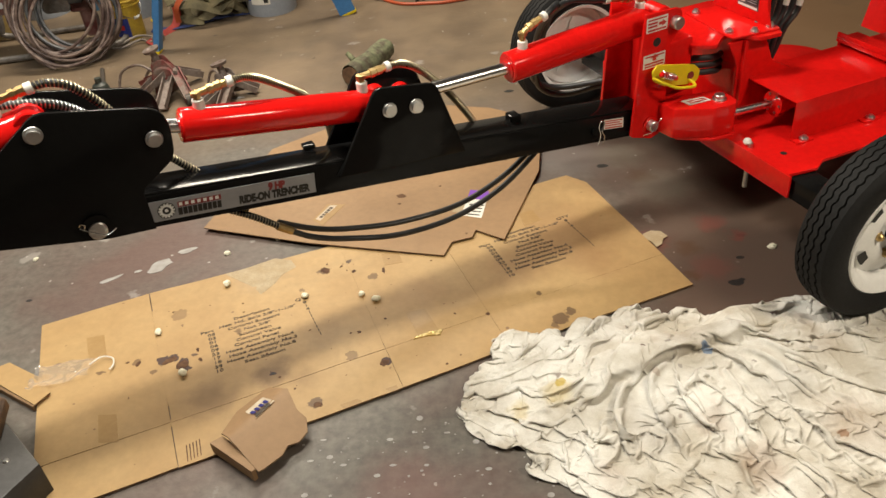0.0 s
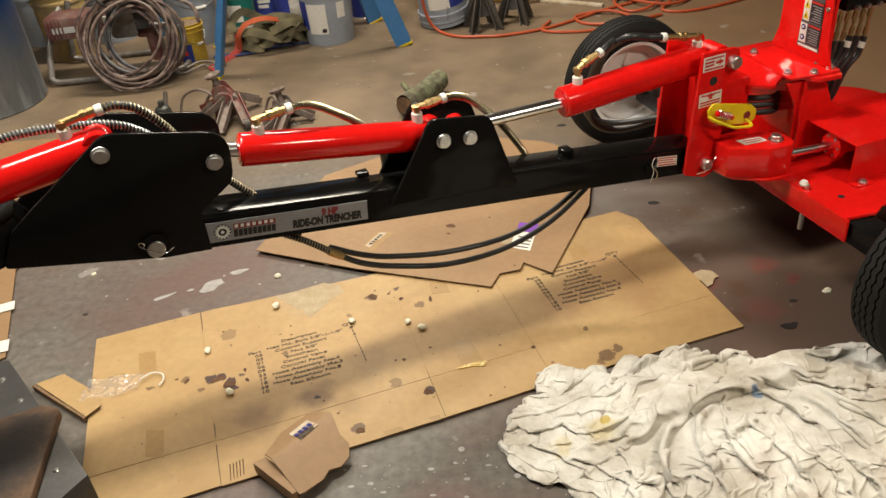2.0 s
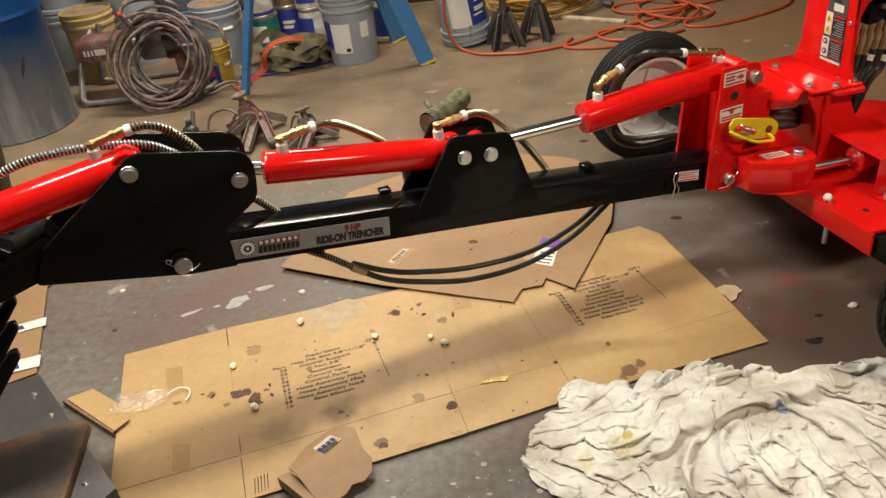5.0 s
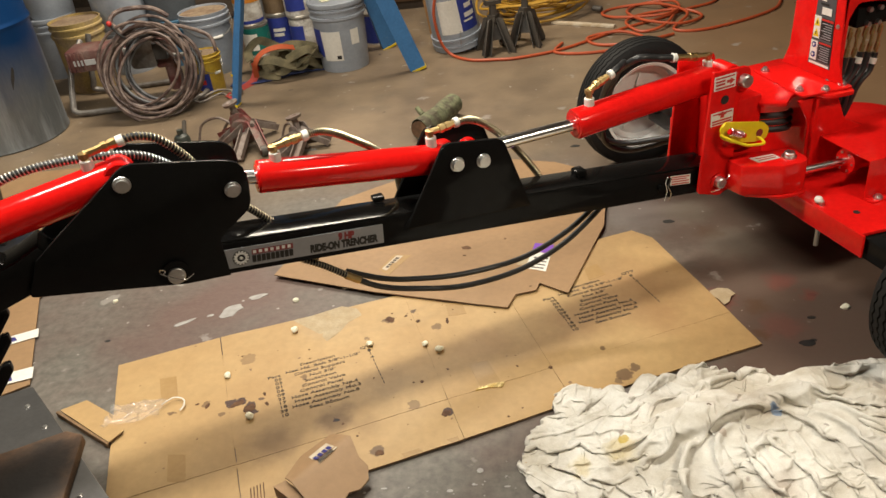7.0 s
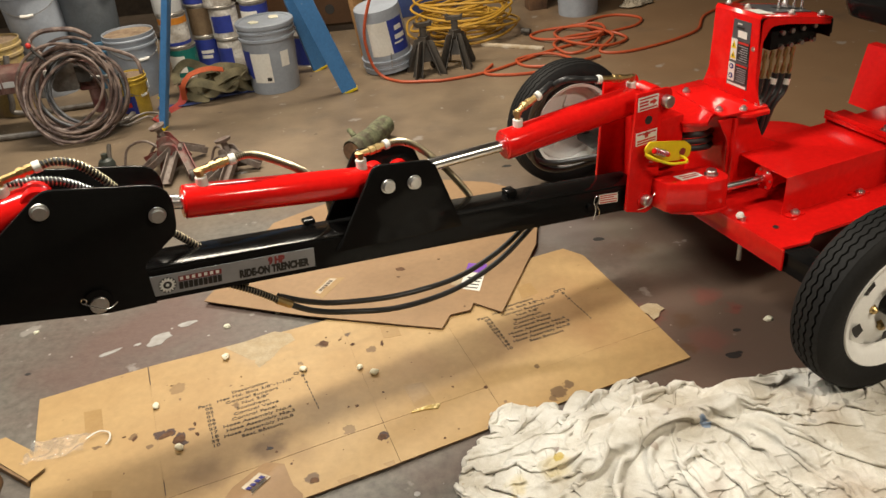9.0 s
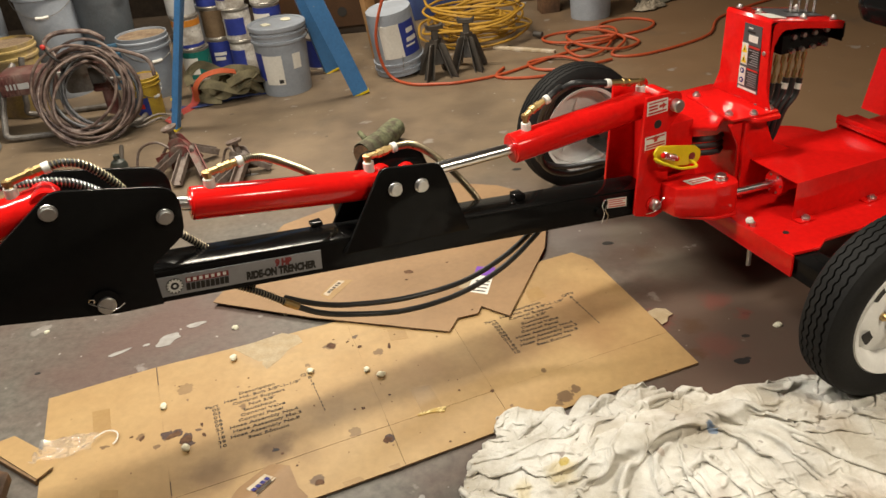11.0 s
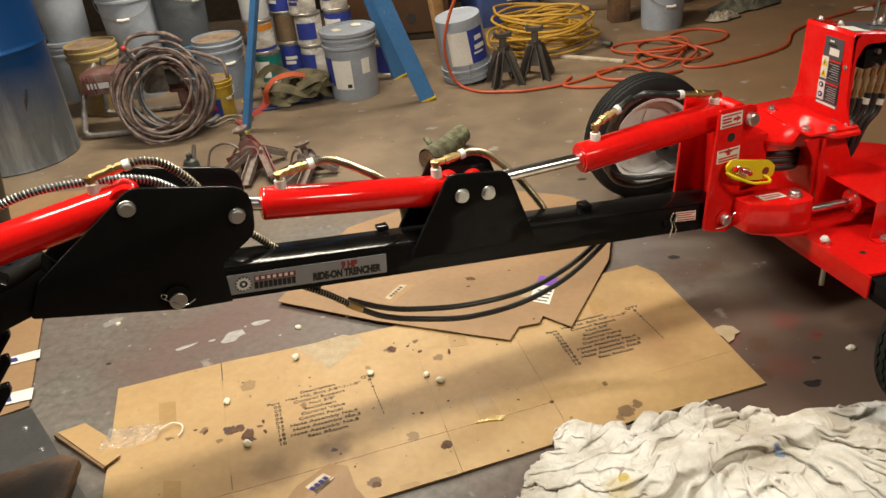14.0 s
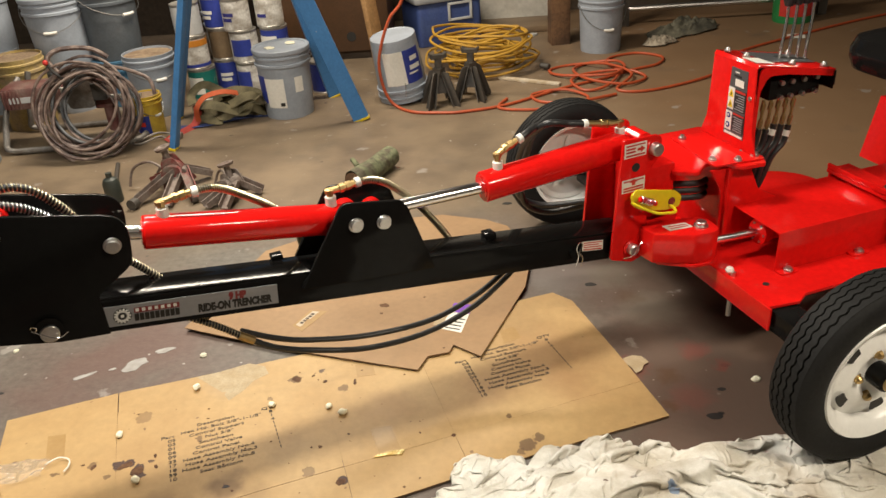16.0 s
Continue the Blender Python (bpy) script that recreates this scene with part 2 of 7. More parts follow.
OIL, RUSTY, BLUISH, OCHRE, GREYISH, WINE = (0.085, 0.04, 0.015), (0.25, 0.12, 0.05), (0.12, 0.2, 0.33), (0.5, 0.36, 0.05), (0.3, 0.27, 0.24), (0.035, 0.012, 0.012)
SCORCH_SHADE = (0.10, 0.045, 0.012)
# Soft rows under the boom mix real blotches with its painted-in shade.
soft_stains(CARD, [(-0.65, 1.45, 0.10, 0.5, SCORCH_SHADE), (-0.494, 1.522, 0.07, 0.7, SCORCH_SHADE), (-0.37, 1.67, 0.09, 0.2, OIL), (-0.6, 1.98, 0.12, 0.2, GREYISH), (0.3, 2.2, 0.12, 0.2, OIL), (-0.41, 1.495, 0.06, 0.2, OIL), (0.36, 2.02, 0.22, 0.35, RUSTY), (0.18, 1.88, 0.13, 0.3, RUSTY), (0.42, 1.86, 0.10, 0.3, RUSTY), (-0.1, 1.8, 0.1, 0.25, RUSTY)])
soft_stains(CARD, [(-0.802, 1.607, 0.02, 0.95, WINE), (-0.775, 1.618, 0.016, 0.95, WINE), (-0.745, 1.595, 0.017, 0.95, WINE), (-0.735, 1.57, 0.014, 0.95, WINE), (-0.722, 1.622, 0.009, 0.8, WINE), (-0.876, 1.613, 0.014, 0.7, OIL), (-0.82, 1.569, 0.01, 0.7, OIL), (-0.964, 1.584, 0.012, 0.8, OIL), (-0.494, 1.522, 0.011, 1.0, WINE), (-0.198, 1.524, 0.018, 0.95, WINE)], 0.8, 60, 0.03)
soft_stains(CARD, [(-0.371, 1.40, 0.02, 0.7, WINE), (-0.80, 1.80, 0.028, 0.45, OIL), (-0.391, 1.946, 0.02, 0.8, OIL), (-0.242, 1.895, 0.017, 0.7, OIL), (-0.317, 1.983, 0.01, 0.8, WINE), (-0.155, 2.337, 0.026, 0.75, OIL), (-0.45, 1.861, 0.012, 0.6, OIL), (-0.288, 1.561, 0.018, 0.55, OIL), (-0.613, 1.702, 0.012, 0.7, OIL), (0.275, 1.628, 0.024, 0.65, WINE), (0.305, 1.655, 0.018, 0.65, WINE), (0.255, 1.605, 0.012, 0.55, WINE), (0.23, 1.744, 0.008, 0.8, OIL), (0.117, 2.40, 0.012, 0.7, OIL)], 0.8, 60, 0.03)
speckle(CARD, 22, 0.16, 0.10, (0.12, 0.06, 0.03), 0.75)
speckle(CARD, 60, 0.22, 0.05, (0.12, 0.06, 0.03), 0.6)
soft_stains(CLOTH, [(0.22, 1.33, 0.05, 0.4, OCHRE), (0.12, 1.30, 0.03, 0.4, OCHRE), (0.62, 1.08, 0.07, 0.4, RUSTY), (0.86, 1.18, 0.12, 0.25, RUSTY), (0.42, 1.2, 0.1, 0.3, GREYISH), (0.55, 1.2, 0.05, 0.3, RUSTY), (0.75, 1.3, 0.1, 0.25, GREYISH), (0.3, 1.1, 0.06, 0.25, RUSTY), (1.02, 1.3, 0.12, 0.16, GREYISH), (0.7, 0.95, 0.09, 0.2, RUSTY), (0.9, 1.45, 0.1, 0.15, RUSTY), (0.35, 1.5, 0.08, 0.15, GREYISH), (0.55, 1.45, 0.08, 0.12, RUSTY)])
soft_stains(CLOTH, [(0.595, 1.41, 0.016, 0.8, BLUISH), (0.51, 1.44, 0.009, 0.8, GREYISH), (0.44, 1.415, 0.006, 0.9, OIL), (0.52, 1.36, 0.007, 0.8, GREYISH), (0.86, 1.41, 0.014, 0.55, GREYISH), (0.87, 1.5, 0.01, 0.7, GREYISH), (0.95, 1.47, 0.01, 0.6, GREYISH), (0.82, 1.15, 0.012, 0.7, RUSTY), (0.45, 1.33, 0.012, 0.4, RUSTY), (0.23, 1.355, 0.014, 0.8, OCHRE)], 0.75, 60, 0.02)


def crinkle(m, rows):
    """Adds sharp-edged wrinkles to a cloth's relief: rows of scale, stretch and depth."""
    n, l = m.node_tree.nodes, m.node_tree.links
    p = n["Principled BSDF"]
    last = p.inputs["Normal"].links[0].from_socket
    tc = n.new("ShaderNodeTexCoord")
    for scale, sx, sy, turn, depth in rows:
        mp, t, s, a, b = n.new("ShaderNodeMapping"), n.new("ShaderNodeTexNoise"), n.new("ShaderNodeMath"), n.new("ShaderNodeMath"), n.new("ShaderNodeBump")
        mp.inputs["Scale"].default_value = (sx, sy, 1)
        mp.inputs["Rotation"].default_value = (0, 0, turn)
        t.inputs["Scale"].default_value, t.inputs["Detail"].default_value, t.inputs["Distortion"].default_value = scale, 3, 0.8
        s.operation, a.operation = "SUBTRACT", "ABSOLUTE"
        s.inputs[1].default_value = 0.5
        b.inputs["Distance"].default_value, b.inputs["Strength"].default_value = depth, 0.9
        l.new(tc.outputs["Object"], mp.inputs["Vector"])
        l.new(mp.outputs["Vector"], t.inputs["Vector"])
        l.new(t.outputs["Fac"], s.inputs[0])
        l.new(s.outputs[0], a.inputs[0])
        l.new(a.outputs[0], b.inputs["Height"])
        l.new(last, b.inputs["Normal"])
        last = b.outputs["Normal"]
    l.new(last, p.inputs["Normal"])


crinkle(CLOTH, [(26, 0.7, 1.3, 0.5, 0.003), (55, 1.4, 0.7, 0.3, 0.0012)])
speckle(CLOTH, 17, 0.13, 0.13, (0.33, 0.29, 0.26), 0.75)
speckle(CLOTH, 45, 0.2, 0.06, (0.4, 0.3, 0.2), 0.6)
CONCRETE = concrete_floor()
speckle(CONCRETE, 14, 0.11, 0.06, (0.5, 0.48, 0.44), 0.8)
speckle(CONCRETE, 38, 0.22, 0.08, (0.45, 0.42, 0.38), 0.7)
speckle(CONCRETE, 9, 0.12, 0.06, (0.035, 0.028, 0.024), 0.7)
soft_stains(CONCRETE, [(0.663, 2.33, 0.06, 0.5, OIL), (0.607, 1.95, 0.06, 0.35, (0.25, 0.03, 0.02)), (0.70, 1.90, 0.05, 0.5, OIL), (0.679, 1.769, 0.03, 0.6, OIL), (0.45, 2.5, 0.2, 0.4, (0.2, 0.19, 0.18)), (0.72, 2.25, 0.14, 0.4, (0.18, 0.16, 0.125)), (0.62, 2.48, 0.12, 0.4, (0.17, 0.155, 0.12)), (0.80, 2.02, 0.06, 0.45, (0.2, 0.04, 0.03)), (0.86, 1.94, 0.035, 0.5, (0.2, 0.035, 0.025)), (0.74, 1.80, 0.08, 0.4, (0.19, 0.06, 0.045)), (0.1, 0.95, 0.16, 0.35, (0.2, 0.075, 0.06)), (-0.15, 1.12, 0.14, 0.3, (0.19, 0.08, 0.065)), (0.2, 0.8, 0.1, 0.4, (0.26, 0.25, 0.21))], 0.3, 30, 0.08)
WALL = material("painted_block", (0.42, 0.40, 0.36), 0.8, second=(0.28, 0.26, 0.22), scale=2, bump=0.3, bump_scale=30, fine=0.15)
DARK_WALL = material("dark_boarding", (0.1, 0.07, 0.045), 0.8, second=(0.055, 0.04, 0.03), scale=3, bump=0.3, bump_scale=25, fine=0.3)


# ---- mesh helpers ----
WORLD_M = {}


def mesh_ob(name, bm, mat, smooth=30):
    me = bpy.data.meshes.new(name)
    bmesh.ops.recalc_face_normals(bm, faces=bm.faces)
    bm.to_mesh(me)
    bm.free()
    if smooth:
        me.shade_smooth()
        me.set_sharp_from_angle(angle=radians(smooth))
    for one in mat if isinstance(mat, (list, tuple)) else [mat]:
        me.materials.append(one)
    return new(name, me)


def thing(name, m, label, category, group="", kind=""):
    ob = new(name)
    ob.empty_display_size = 0.1
    ob.matrix_basis = m
    WORLD_M[ob] = m.copy()
    return tagged(ob, label, category, group, kind)


def solo(name, bm, mat, m, label, category, group="", kind="", smooth=30):
    ob = mesh_ob(name, bm, mat, smooth)
    ob.matrix_basis = m
    WORLD_M[ob] = m.copy()
    return tagged(ob, label, category, group, kind)


def part(name, bm, mat, parent, label="", m=None, smooth=30):
    """One mesh under a thing or a part; m is its pose in the parent's frame."""
    ob = mesh_ob(name, bm, mat, smooth) if isinstance(bm, bmesh.types.BMesh) else new(name, bm)
    ob.parent = parent
    ob.matrix_basis = m or Matrix()
    WORLD_M[ob] = WORLD_M[parent] @ ob.matrix_basis
    return tagged(ob, label)


def B():
    return bmesh.new()


def box(bm, x0, x1, y0, y1, z0, z1, bevel=0.0, m=None):
    t = Matrix.Translation(((x0 + x1) / 2, (y0 + y1) / 2, (z0 + z1) / 2)) @ Matrix.Diagonal((x1 - x0, y1 - y0, z1 - z0, 1))
    v = bmesh.ops.create_cube(bm, size=1, matrix=(m or Matrix()) @ t)["verts"]
    if bevel:
        e = {e for q in v for e in q.link_edges}
        bmesh.ops.bevel(bm, geom=list(e), offset=bevel, segments=2, affect="EDGES", profile=0.5)
    return bm


def align(a, b):
    """The matrix that lays the z axis from a to b."""
    a, b = Vector(a), Vector(b)
    return Matrix.Translation(a) @ (b - a).to_track_quat("Z", "Y").to_matrix().to_4x4()


def rod(bm, a, b, r, seg=16, r2=None, bevel=0.0):
    h = (Vector(b) - Vector(a)).length
    m = align(a, b)
    prof = [(0, 0), (r, 0), (r2 or r, h), (0, h)]
    if bevel:
        prof = [(0, 0), (r - bevel, 0), (r, bevel), (r2 or r, h - bevel), ((r2 or r) - bevel, h), (0, h)]
    return lathe(bm, prof, seg, m)


def lathe(bm, prof, seg=32, m=None):
    m = m or Matrix()
    rings = []
    for r, z in prof:
        if r < 1e-6:
            rings.append([bm.verts.new(m @ Vector((0, 0, z)))])
        else:
            rings.append([bm.verts.new(m @ Vector((r * math.cos(a), r * math.sin(a), z))) for a in (2 * math.pi * k / seg for k in range(seg))])
    for p, q in zip(rings, rings[1:]):
        for k in range(seg):
            k2 = (k + 1) % seg
            if len(p) == 1 and len(q) == 1:
                continue
            if len(p) == 1:
                bm.faces.new((p[0], q[k2], q[k]))
            elif len(q) == 1:
                bm.faces.new((p[k], p[k2], q[0]))
            else:
                bm.faces.new((p[k], p[k2], q[k2], q[k]))
    return bm


def curve_points(pts, n=10, closed=False):
    """A smooth line through the points (Catmull-Rom)."""
    p = [Vector(q) for q in pts]
    out = []
    k = len(p)
    for i in range(k if closed else k - 1):
        a, b, c, d = (p[(i + j) % k] if closed else p[min(max(i + j, 0), k - 1)] for j in (-1, 0, 1, 2))
        for s in range(n):
            t = s / n
            out.append(0.5 * (2 * b + (c - a) * t + (2 * a - 5 * b + 4 * c - d) * t * t + (3 * b - a - 3 * c + d) * t ** 3))
    if not closed:
        out.append(p[-1])
    return out


def frames(p, closed=False):
    n = len(p)
    tang = [(p[(i + 1) % n] - p[i - 1] if closed or 0 < i < n - 1 else (p[1] - p[0] if i == 0 else p[-1] - p[-2])).normalized() for i in range(n)]
    u = tang[0].orthogonal().normalized()
    out = []
    for t in tang:
        u = (u - t * u.dot(t)).normalized()
        out.append((t, u, t.cross(u)))
    return out


def sweep(bm, p, r, seg=8, closed=False):
    rings = []
    for i, (q, (t, u, v)) in enumerate(zip(p, frames(p, closed))):
        rr = r[i] if isinstance(r, (list, tuple)) else r
        rings.append([bm.verts.new(q + (u * math.cos(a) + v * math.sin(a)) * rr) for a in (2 * math.pi * k / seg for k in range(seg))])
    for i in range(len(rings) if closed else len(rings) - 1):
        a, b = rings[i], rings[(i + 1) % len(rings)]
        for k in range(seg):
            bm.faces.new((a[k], a[(k + 1) % seg], b[(k + 1) % seg], b[k]))
    if not closed:
        bm.faces.new(rings[0][::-1])
        bm.faces.new(rings[-1])
    return bm


def helix(p, r, pitch, per=8):
    """Points of a coil wound round the line p."""
    out, fr, ang = [], frames(p), 0.0
    for i in range(len(p) - 1):
        d = (p[i + 1] - p[i]).length
        n = max(1, round(d / pitch * per))
        for s in range(n):
            t = s / n
            a = ang + 2 * math.pi * d / pitch * t
            _, u, v = fr[i]
            out.append(p[i].lerp(p[i + 1], t) + (u * math.cos(a) + v * math.sin(a)) * r)
        ang += 2 * math.pi * d / pitch
    return out


def rounded(pts, radii, n=5):
    """A 2D outline with rounded corners."""
    out, k = [], len(pts)
    for i, (p, r) in enumerate(zip(pts, radii)):
        p, a, b = Vector(p), Vector(pts[i - 1]), Vector(pts[(i + 1) % k])
        if r <= 0:
            out.append(p)
            continue
        u, v = (a - p).normalized(), (b - p).normalized()
        half = max(u.angle(v) / 2, 0.05)
        d = min(r / math.tan(half), 0.49 * (a - p).length, 0.49 * (b - p).length)
        s, e = p + u * d, p + v * d
        out += [s.lerp(p, t).lerp(p.lerp(e, t), t) for t in (j / n for j in range(n + 1))]
    return out


def slab(bm, outline, y0, y1, axis="y", bevel=0.0, m=None):
    """An outline pulled into a plate. axis y: the outline lies in x, z; axis z: in x, y."""
    m = m or Matrix()
    put = (lambda p, d: m @ Vector((p[0], d, p[1]))) if axis == "y" else ((lambda p, d: m @ Vector((p[0], p[1], d))) if axis == "z" else (lambda p, d: m @ Vector((d, p[0], p[1]))))
    lo, hi = [bm.verts.new(put(p, y0)) for p in outline], [bm.verts.new(put(p, y1)) for p in outline]
    n = len(outline)
    f = [bm.faces.new(lo), bm.faces.new(hi[::-1])]
    f += [bm.faces.new((lo[k], hi[k], hi[(k + 1) % n], lo[(k + 1) % n])) for k in range(n)]
    if bevel:
        bmesh.ops.recalc_face_normals(bm, faces=f)
        e = {e for q in f[:2] for e in q.edges}
        bmesh.ops.bevel(bm, geom=list(e), offset=bevel, segments=2, affect="EDGES", profile=0.5)
    return bm


def words(text, size, mat, parent, m, align_x="LEFT", name="lettering", label="", bold=0.0):
    cu = bpy.data.curves.new(name, "FONT")
    cu.body, cu.size, cu.align_x, cu.extrude, cu.offset = text, size, align_x, 0.0004, bold
    tmp = new("tmp", cu)
    bpy.context.view_layer.update()
    me = bpy.data.meshes.new_from_object(tmp.evaluated_get(bpy.context.evaluated_depsgraph_get()))
    bpy.data.objects.remove(tmp)
    bpy.data.curves.remove(cu)
    me.name = name
    me.materials.clear()
    me.materials.append(mat)
    return part(name, me, mat, parent, label, m)


# ---- the garage ----
def room():
    bm = B()
    box(bm, -5, 6, -3, 8, -0.1, 0)
    bmesh.ops.subdivide_edges(bm, edges=bm.edges[:], cuts=4, use_grid_fill=True)
    solo("floor", bm, CONCRETE, Matrix(), "stained grey-brown concrete garage floor with worn red paint", "floor", kind="structure", smooth=0)
    for name, b, mat, label in (
        ("wall_north", (-5.2, 6.2, 6.6, 6.8, 0, 2.8), DARK_WALL, "dark boarded wall at the rear of the garage"),
        ("wall_south", (-5.2, 6.2, -3.2, -3, 0, 2.8), WALL, "white painted block wall"),
        ("wall_west", (-5.2, -5, -3, 6.6, 0, 2.8), WALL, "white painted block wall"),
        ("wall_east", (6, 6.2, -3, 6.6, 0, 2.8), WALL, "white painted block wall"),
        ("ceiling", (-5.2, 6.2, -3.2, 6.8, 2.8, 2.9), DARK_WALL, "dark boarded garage ceiling")):
        solo(name, box(B(), *b), mat, Matrix(), label, name.split("_")[0], kind="structure", smooth=0)


room()

# ---- the trencher ----
BOOM = pose(-0.48, 1.585, 0, 0, 0, 25)
CHASSIS = pose(1.07, 1.585, 0, 0, 0, 20)
trencher = thing("ride_on_trencher", CHASSIS, "red and black ride-on trencher with hydraulic boom standing on the floor", "trencher")


def bp(name, bm, mat, label="", parent=None, smooth=30):
    """A part given in the boom's frame: x along the boom, y to its far side."""
    parent = parent or trencher
    return part(name, bm, mat, parent, label, WORLD_M[parent].inverted() @ BOOM, smooth)


def cp(name, bm, mat, label="", parent=None, smooth=30):
    """A part given in the chassis' frame."""
    parent = parent or trencher
    return part(name, bm, mat, parent, label, WORLD_M[parent].inverted() @ CHASSIS, smooth)


def top_z(s):
    return 0.551 - 0.147 * s


BW = 0.108  # boom width

boom = bp("boom", slab(B(), [(-0.30, top_z(-0.3)), (1.2, top_z(1.2)), (1.2, top_z(1.2) - 0.083), (-0.30, top_z(-0.3) - 0.083)], 0, BW, bevel=0.006), BLACK, "glossy black steel box-section boom")
plate_l = rounded([(-0.60, 0.59), (-0.289, 0.512), (-0.19, 0.5005), (-0.19, 0.60), (-0.105, 0.655), (-0.092, 0.768), (-0.335, 0.826), (-0.56, 0.668)], [0.01, 0.05, 0.0, 0.02, 0.05, 0.06, 0.05, 0.02])
plate_r = rounded([(0.245, 0.478), (0.592, 0.438), (0.525, 0.648), (0.368, 0.676)], [0.004, 0.004, 0.04, 0.03])
for y0, y1 in ((-0.012, -0.001), (BW + 0.001, BW + 0.012)):
    bp("linkage_plate", slab(B(), plate_l, y0, y1, bevel=0.0025), BLACK, "black knuckle side plate")
    bp("bracket_plate", slab(B(), plate_r, y0, y1, bevel=0.0025), BLACK, "black cylinder bracket plate")
bp("weld_bead", sweep(B(), curve_points([(0.245, -0.003, 0.48), (0.26, -0.004, 0.5), (0.275, -0.003, 0.512)], 4), 0.004, 6), BLACK)
bp("tube_cap", slab(B(), [(-0.2, top_z(-0.2) + 0.0035), (1.18, top_z(1.18) + 0.0035), (1.18, top_z(1.18)), (-0.2, top_z(-0.2))], 0.003, 0.006), BLACK)
dipper = bp("dipper_arm", slab(B(), [(-0.52, 0.64), (-0.60, 0.585), (-1.35, 0.385), (-1.35, 0.47), (-0.60, 0.668), (-0.55, 0.69)], 0.004, BW - 0.004, bevel=0.006), BLACK, "black dipper arm")
bp("dipper_lug", slab(B(), [(-0.74, 0.62), (-0.62, 0.655), (-0.665, 0.69), (-0.69, 0.685)], 0.03, 0.09, bevel=0.003), BLACK)


def pin(x, z, y0=-0.026, y1=BW + 0.026, r=0.0148, mat=ZINC, name="pivot_pin"):
    bm = B()
    rod(bm, (x, y0, z), (x, y1, z), r, 32, bevel=0.0012)
    lathe(bm, [(r + 0.003, 0), (r + 0.004, 0.003), (r + 0.003, 0.005), (r, 0.005)], 28, align((x, -0.012, z), (x, -0.03, z)))
    return bp(name, bm, mat, "bright steel pivot pin")


for x, z in ((-0.136, 0.709), (-0.350, 0.785), (0.396, 0.615), (0.466, 0.605)):
    pin(x, z)
knuckle = pin(-0.304, 0.546, r=0.0195)
clip = B()
sweep(clip, curve_points([(-0.336, -0.024, 0.568), (-0.333, -0.028, 0.575), (-0.325, -0.028, 0.570), (-0.329, -0.026, 0.562), (-0.336, -0.024, 0.564), (-0.315, -0.034, 0.552), (-0.29, -0.036, 0.538), (-0.268, -0.03, 0.544)], 6), 0.0015, 6)
bp("cotter_clip", clip, CHROME, "thin wire retaining clip", knuckle)
bp("bushing", rod(B(), (-0.304, -0.02, 0.552), (-0.304, -0.012, 0.552), 0.03, 24), BLACK)

# decal on the boom
sl = math.atan(-0.147)
decal = bp("decal", slab(B(), [(-0.196, 0.513), (0.184, 0.457), (0.188, 0.508), (-0.192, 0.563)], -0.0025, -0.0005), GREY_DECAL, "grey metallic decal with bold lettering")
DM = Matrix.Translation((-0.194, -0.0027, 0.513)) @ Matrix.Rotation(-sl, 4, "Y") @ Matrix.Rotation(radians(90), 4, "X")


def dw(text, size, x, y, mat, sx=1.0):
    words(text, size, mat, decal, DM @ Matrix.Translation((x, y, 0.0003)) @ Matrix.Diagonal((sx, 1, 1, 1)), bold=0.0017)


MAROON = material("maroon_ink", (0.25, 0.03, 0.03), 0.5)
dw("RIDE-ON TRENCHER", 0.0265, 0.196, 0.0072, INK, 0.68)
dw("9 HP", 0.024, 0.266, 0.029, MAROON, 0.8)
gear = B()
for k in range(14):
    a = 2 * math.pi * k / 14
    box(gear, 0.0135, 0.018, -0.0018, 0.0018, 0, 0.001, m=DM @ Matrix.Translation((0.033, 0.024, 0.0006)) @ Matrix.Rotation(a, 4, "Z"))
lathe(gear, [(0.0095, 0), (0.0145, 0), (0.0145, 0.001), (0.0095, 0.001)], 28, DM @ Matrix.Translation((0.033, 0.024, 0.0006)))
lathe(gear, [(0.0, 0.001), (0.004, 0.001), (0.004, 0.0)], 12, DM @ Matrix.Translation((0.033, 0.024, 0.0006)))
part("gear_emblem", gear, WHITE_PAINT, decal)
part("emblem_back", lathe(B(), [(0, 0), (0.0195, 0), (0.0195, 0.0005), (0, 0.0005)], 28, DM @ Matrix.Translation((0.033, 0.024, 0))), INK, decal)
part("lettering_bar", box(B(), 0.058, 0.155, 0.0275, 0.0405, 0.0002, 0.0005, m=DM), MAROON, decal)
for k in range(7):
    part("lettering_bar", box(B(), 0.061 + 0.0135 * k, 0.0685 + 0.0135 * k, 0.0305, 0.0385, 0.0005, 0.0009, m=DM), WHITE_PAINT, decal)
for k in range(9):
    part("lettering_bar", box(B(), 0.058 + 0.0109 * k, 0.0672 + 0.0109 * k, 0.0075, 0.0255, 0.0002, 0.0006, m=DM), INK, decal)


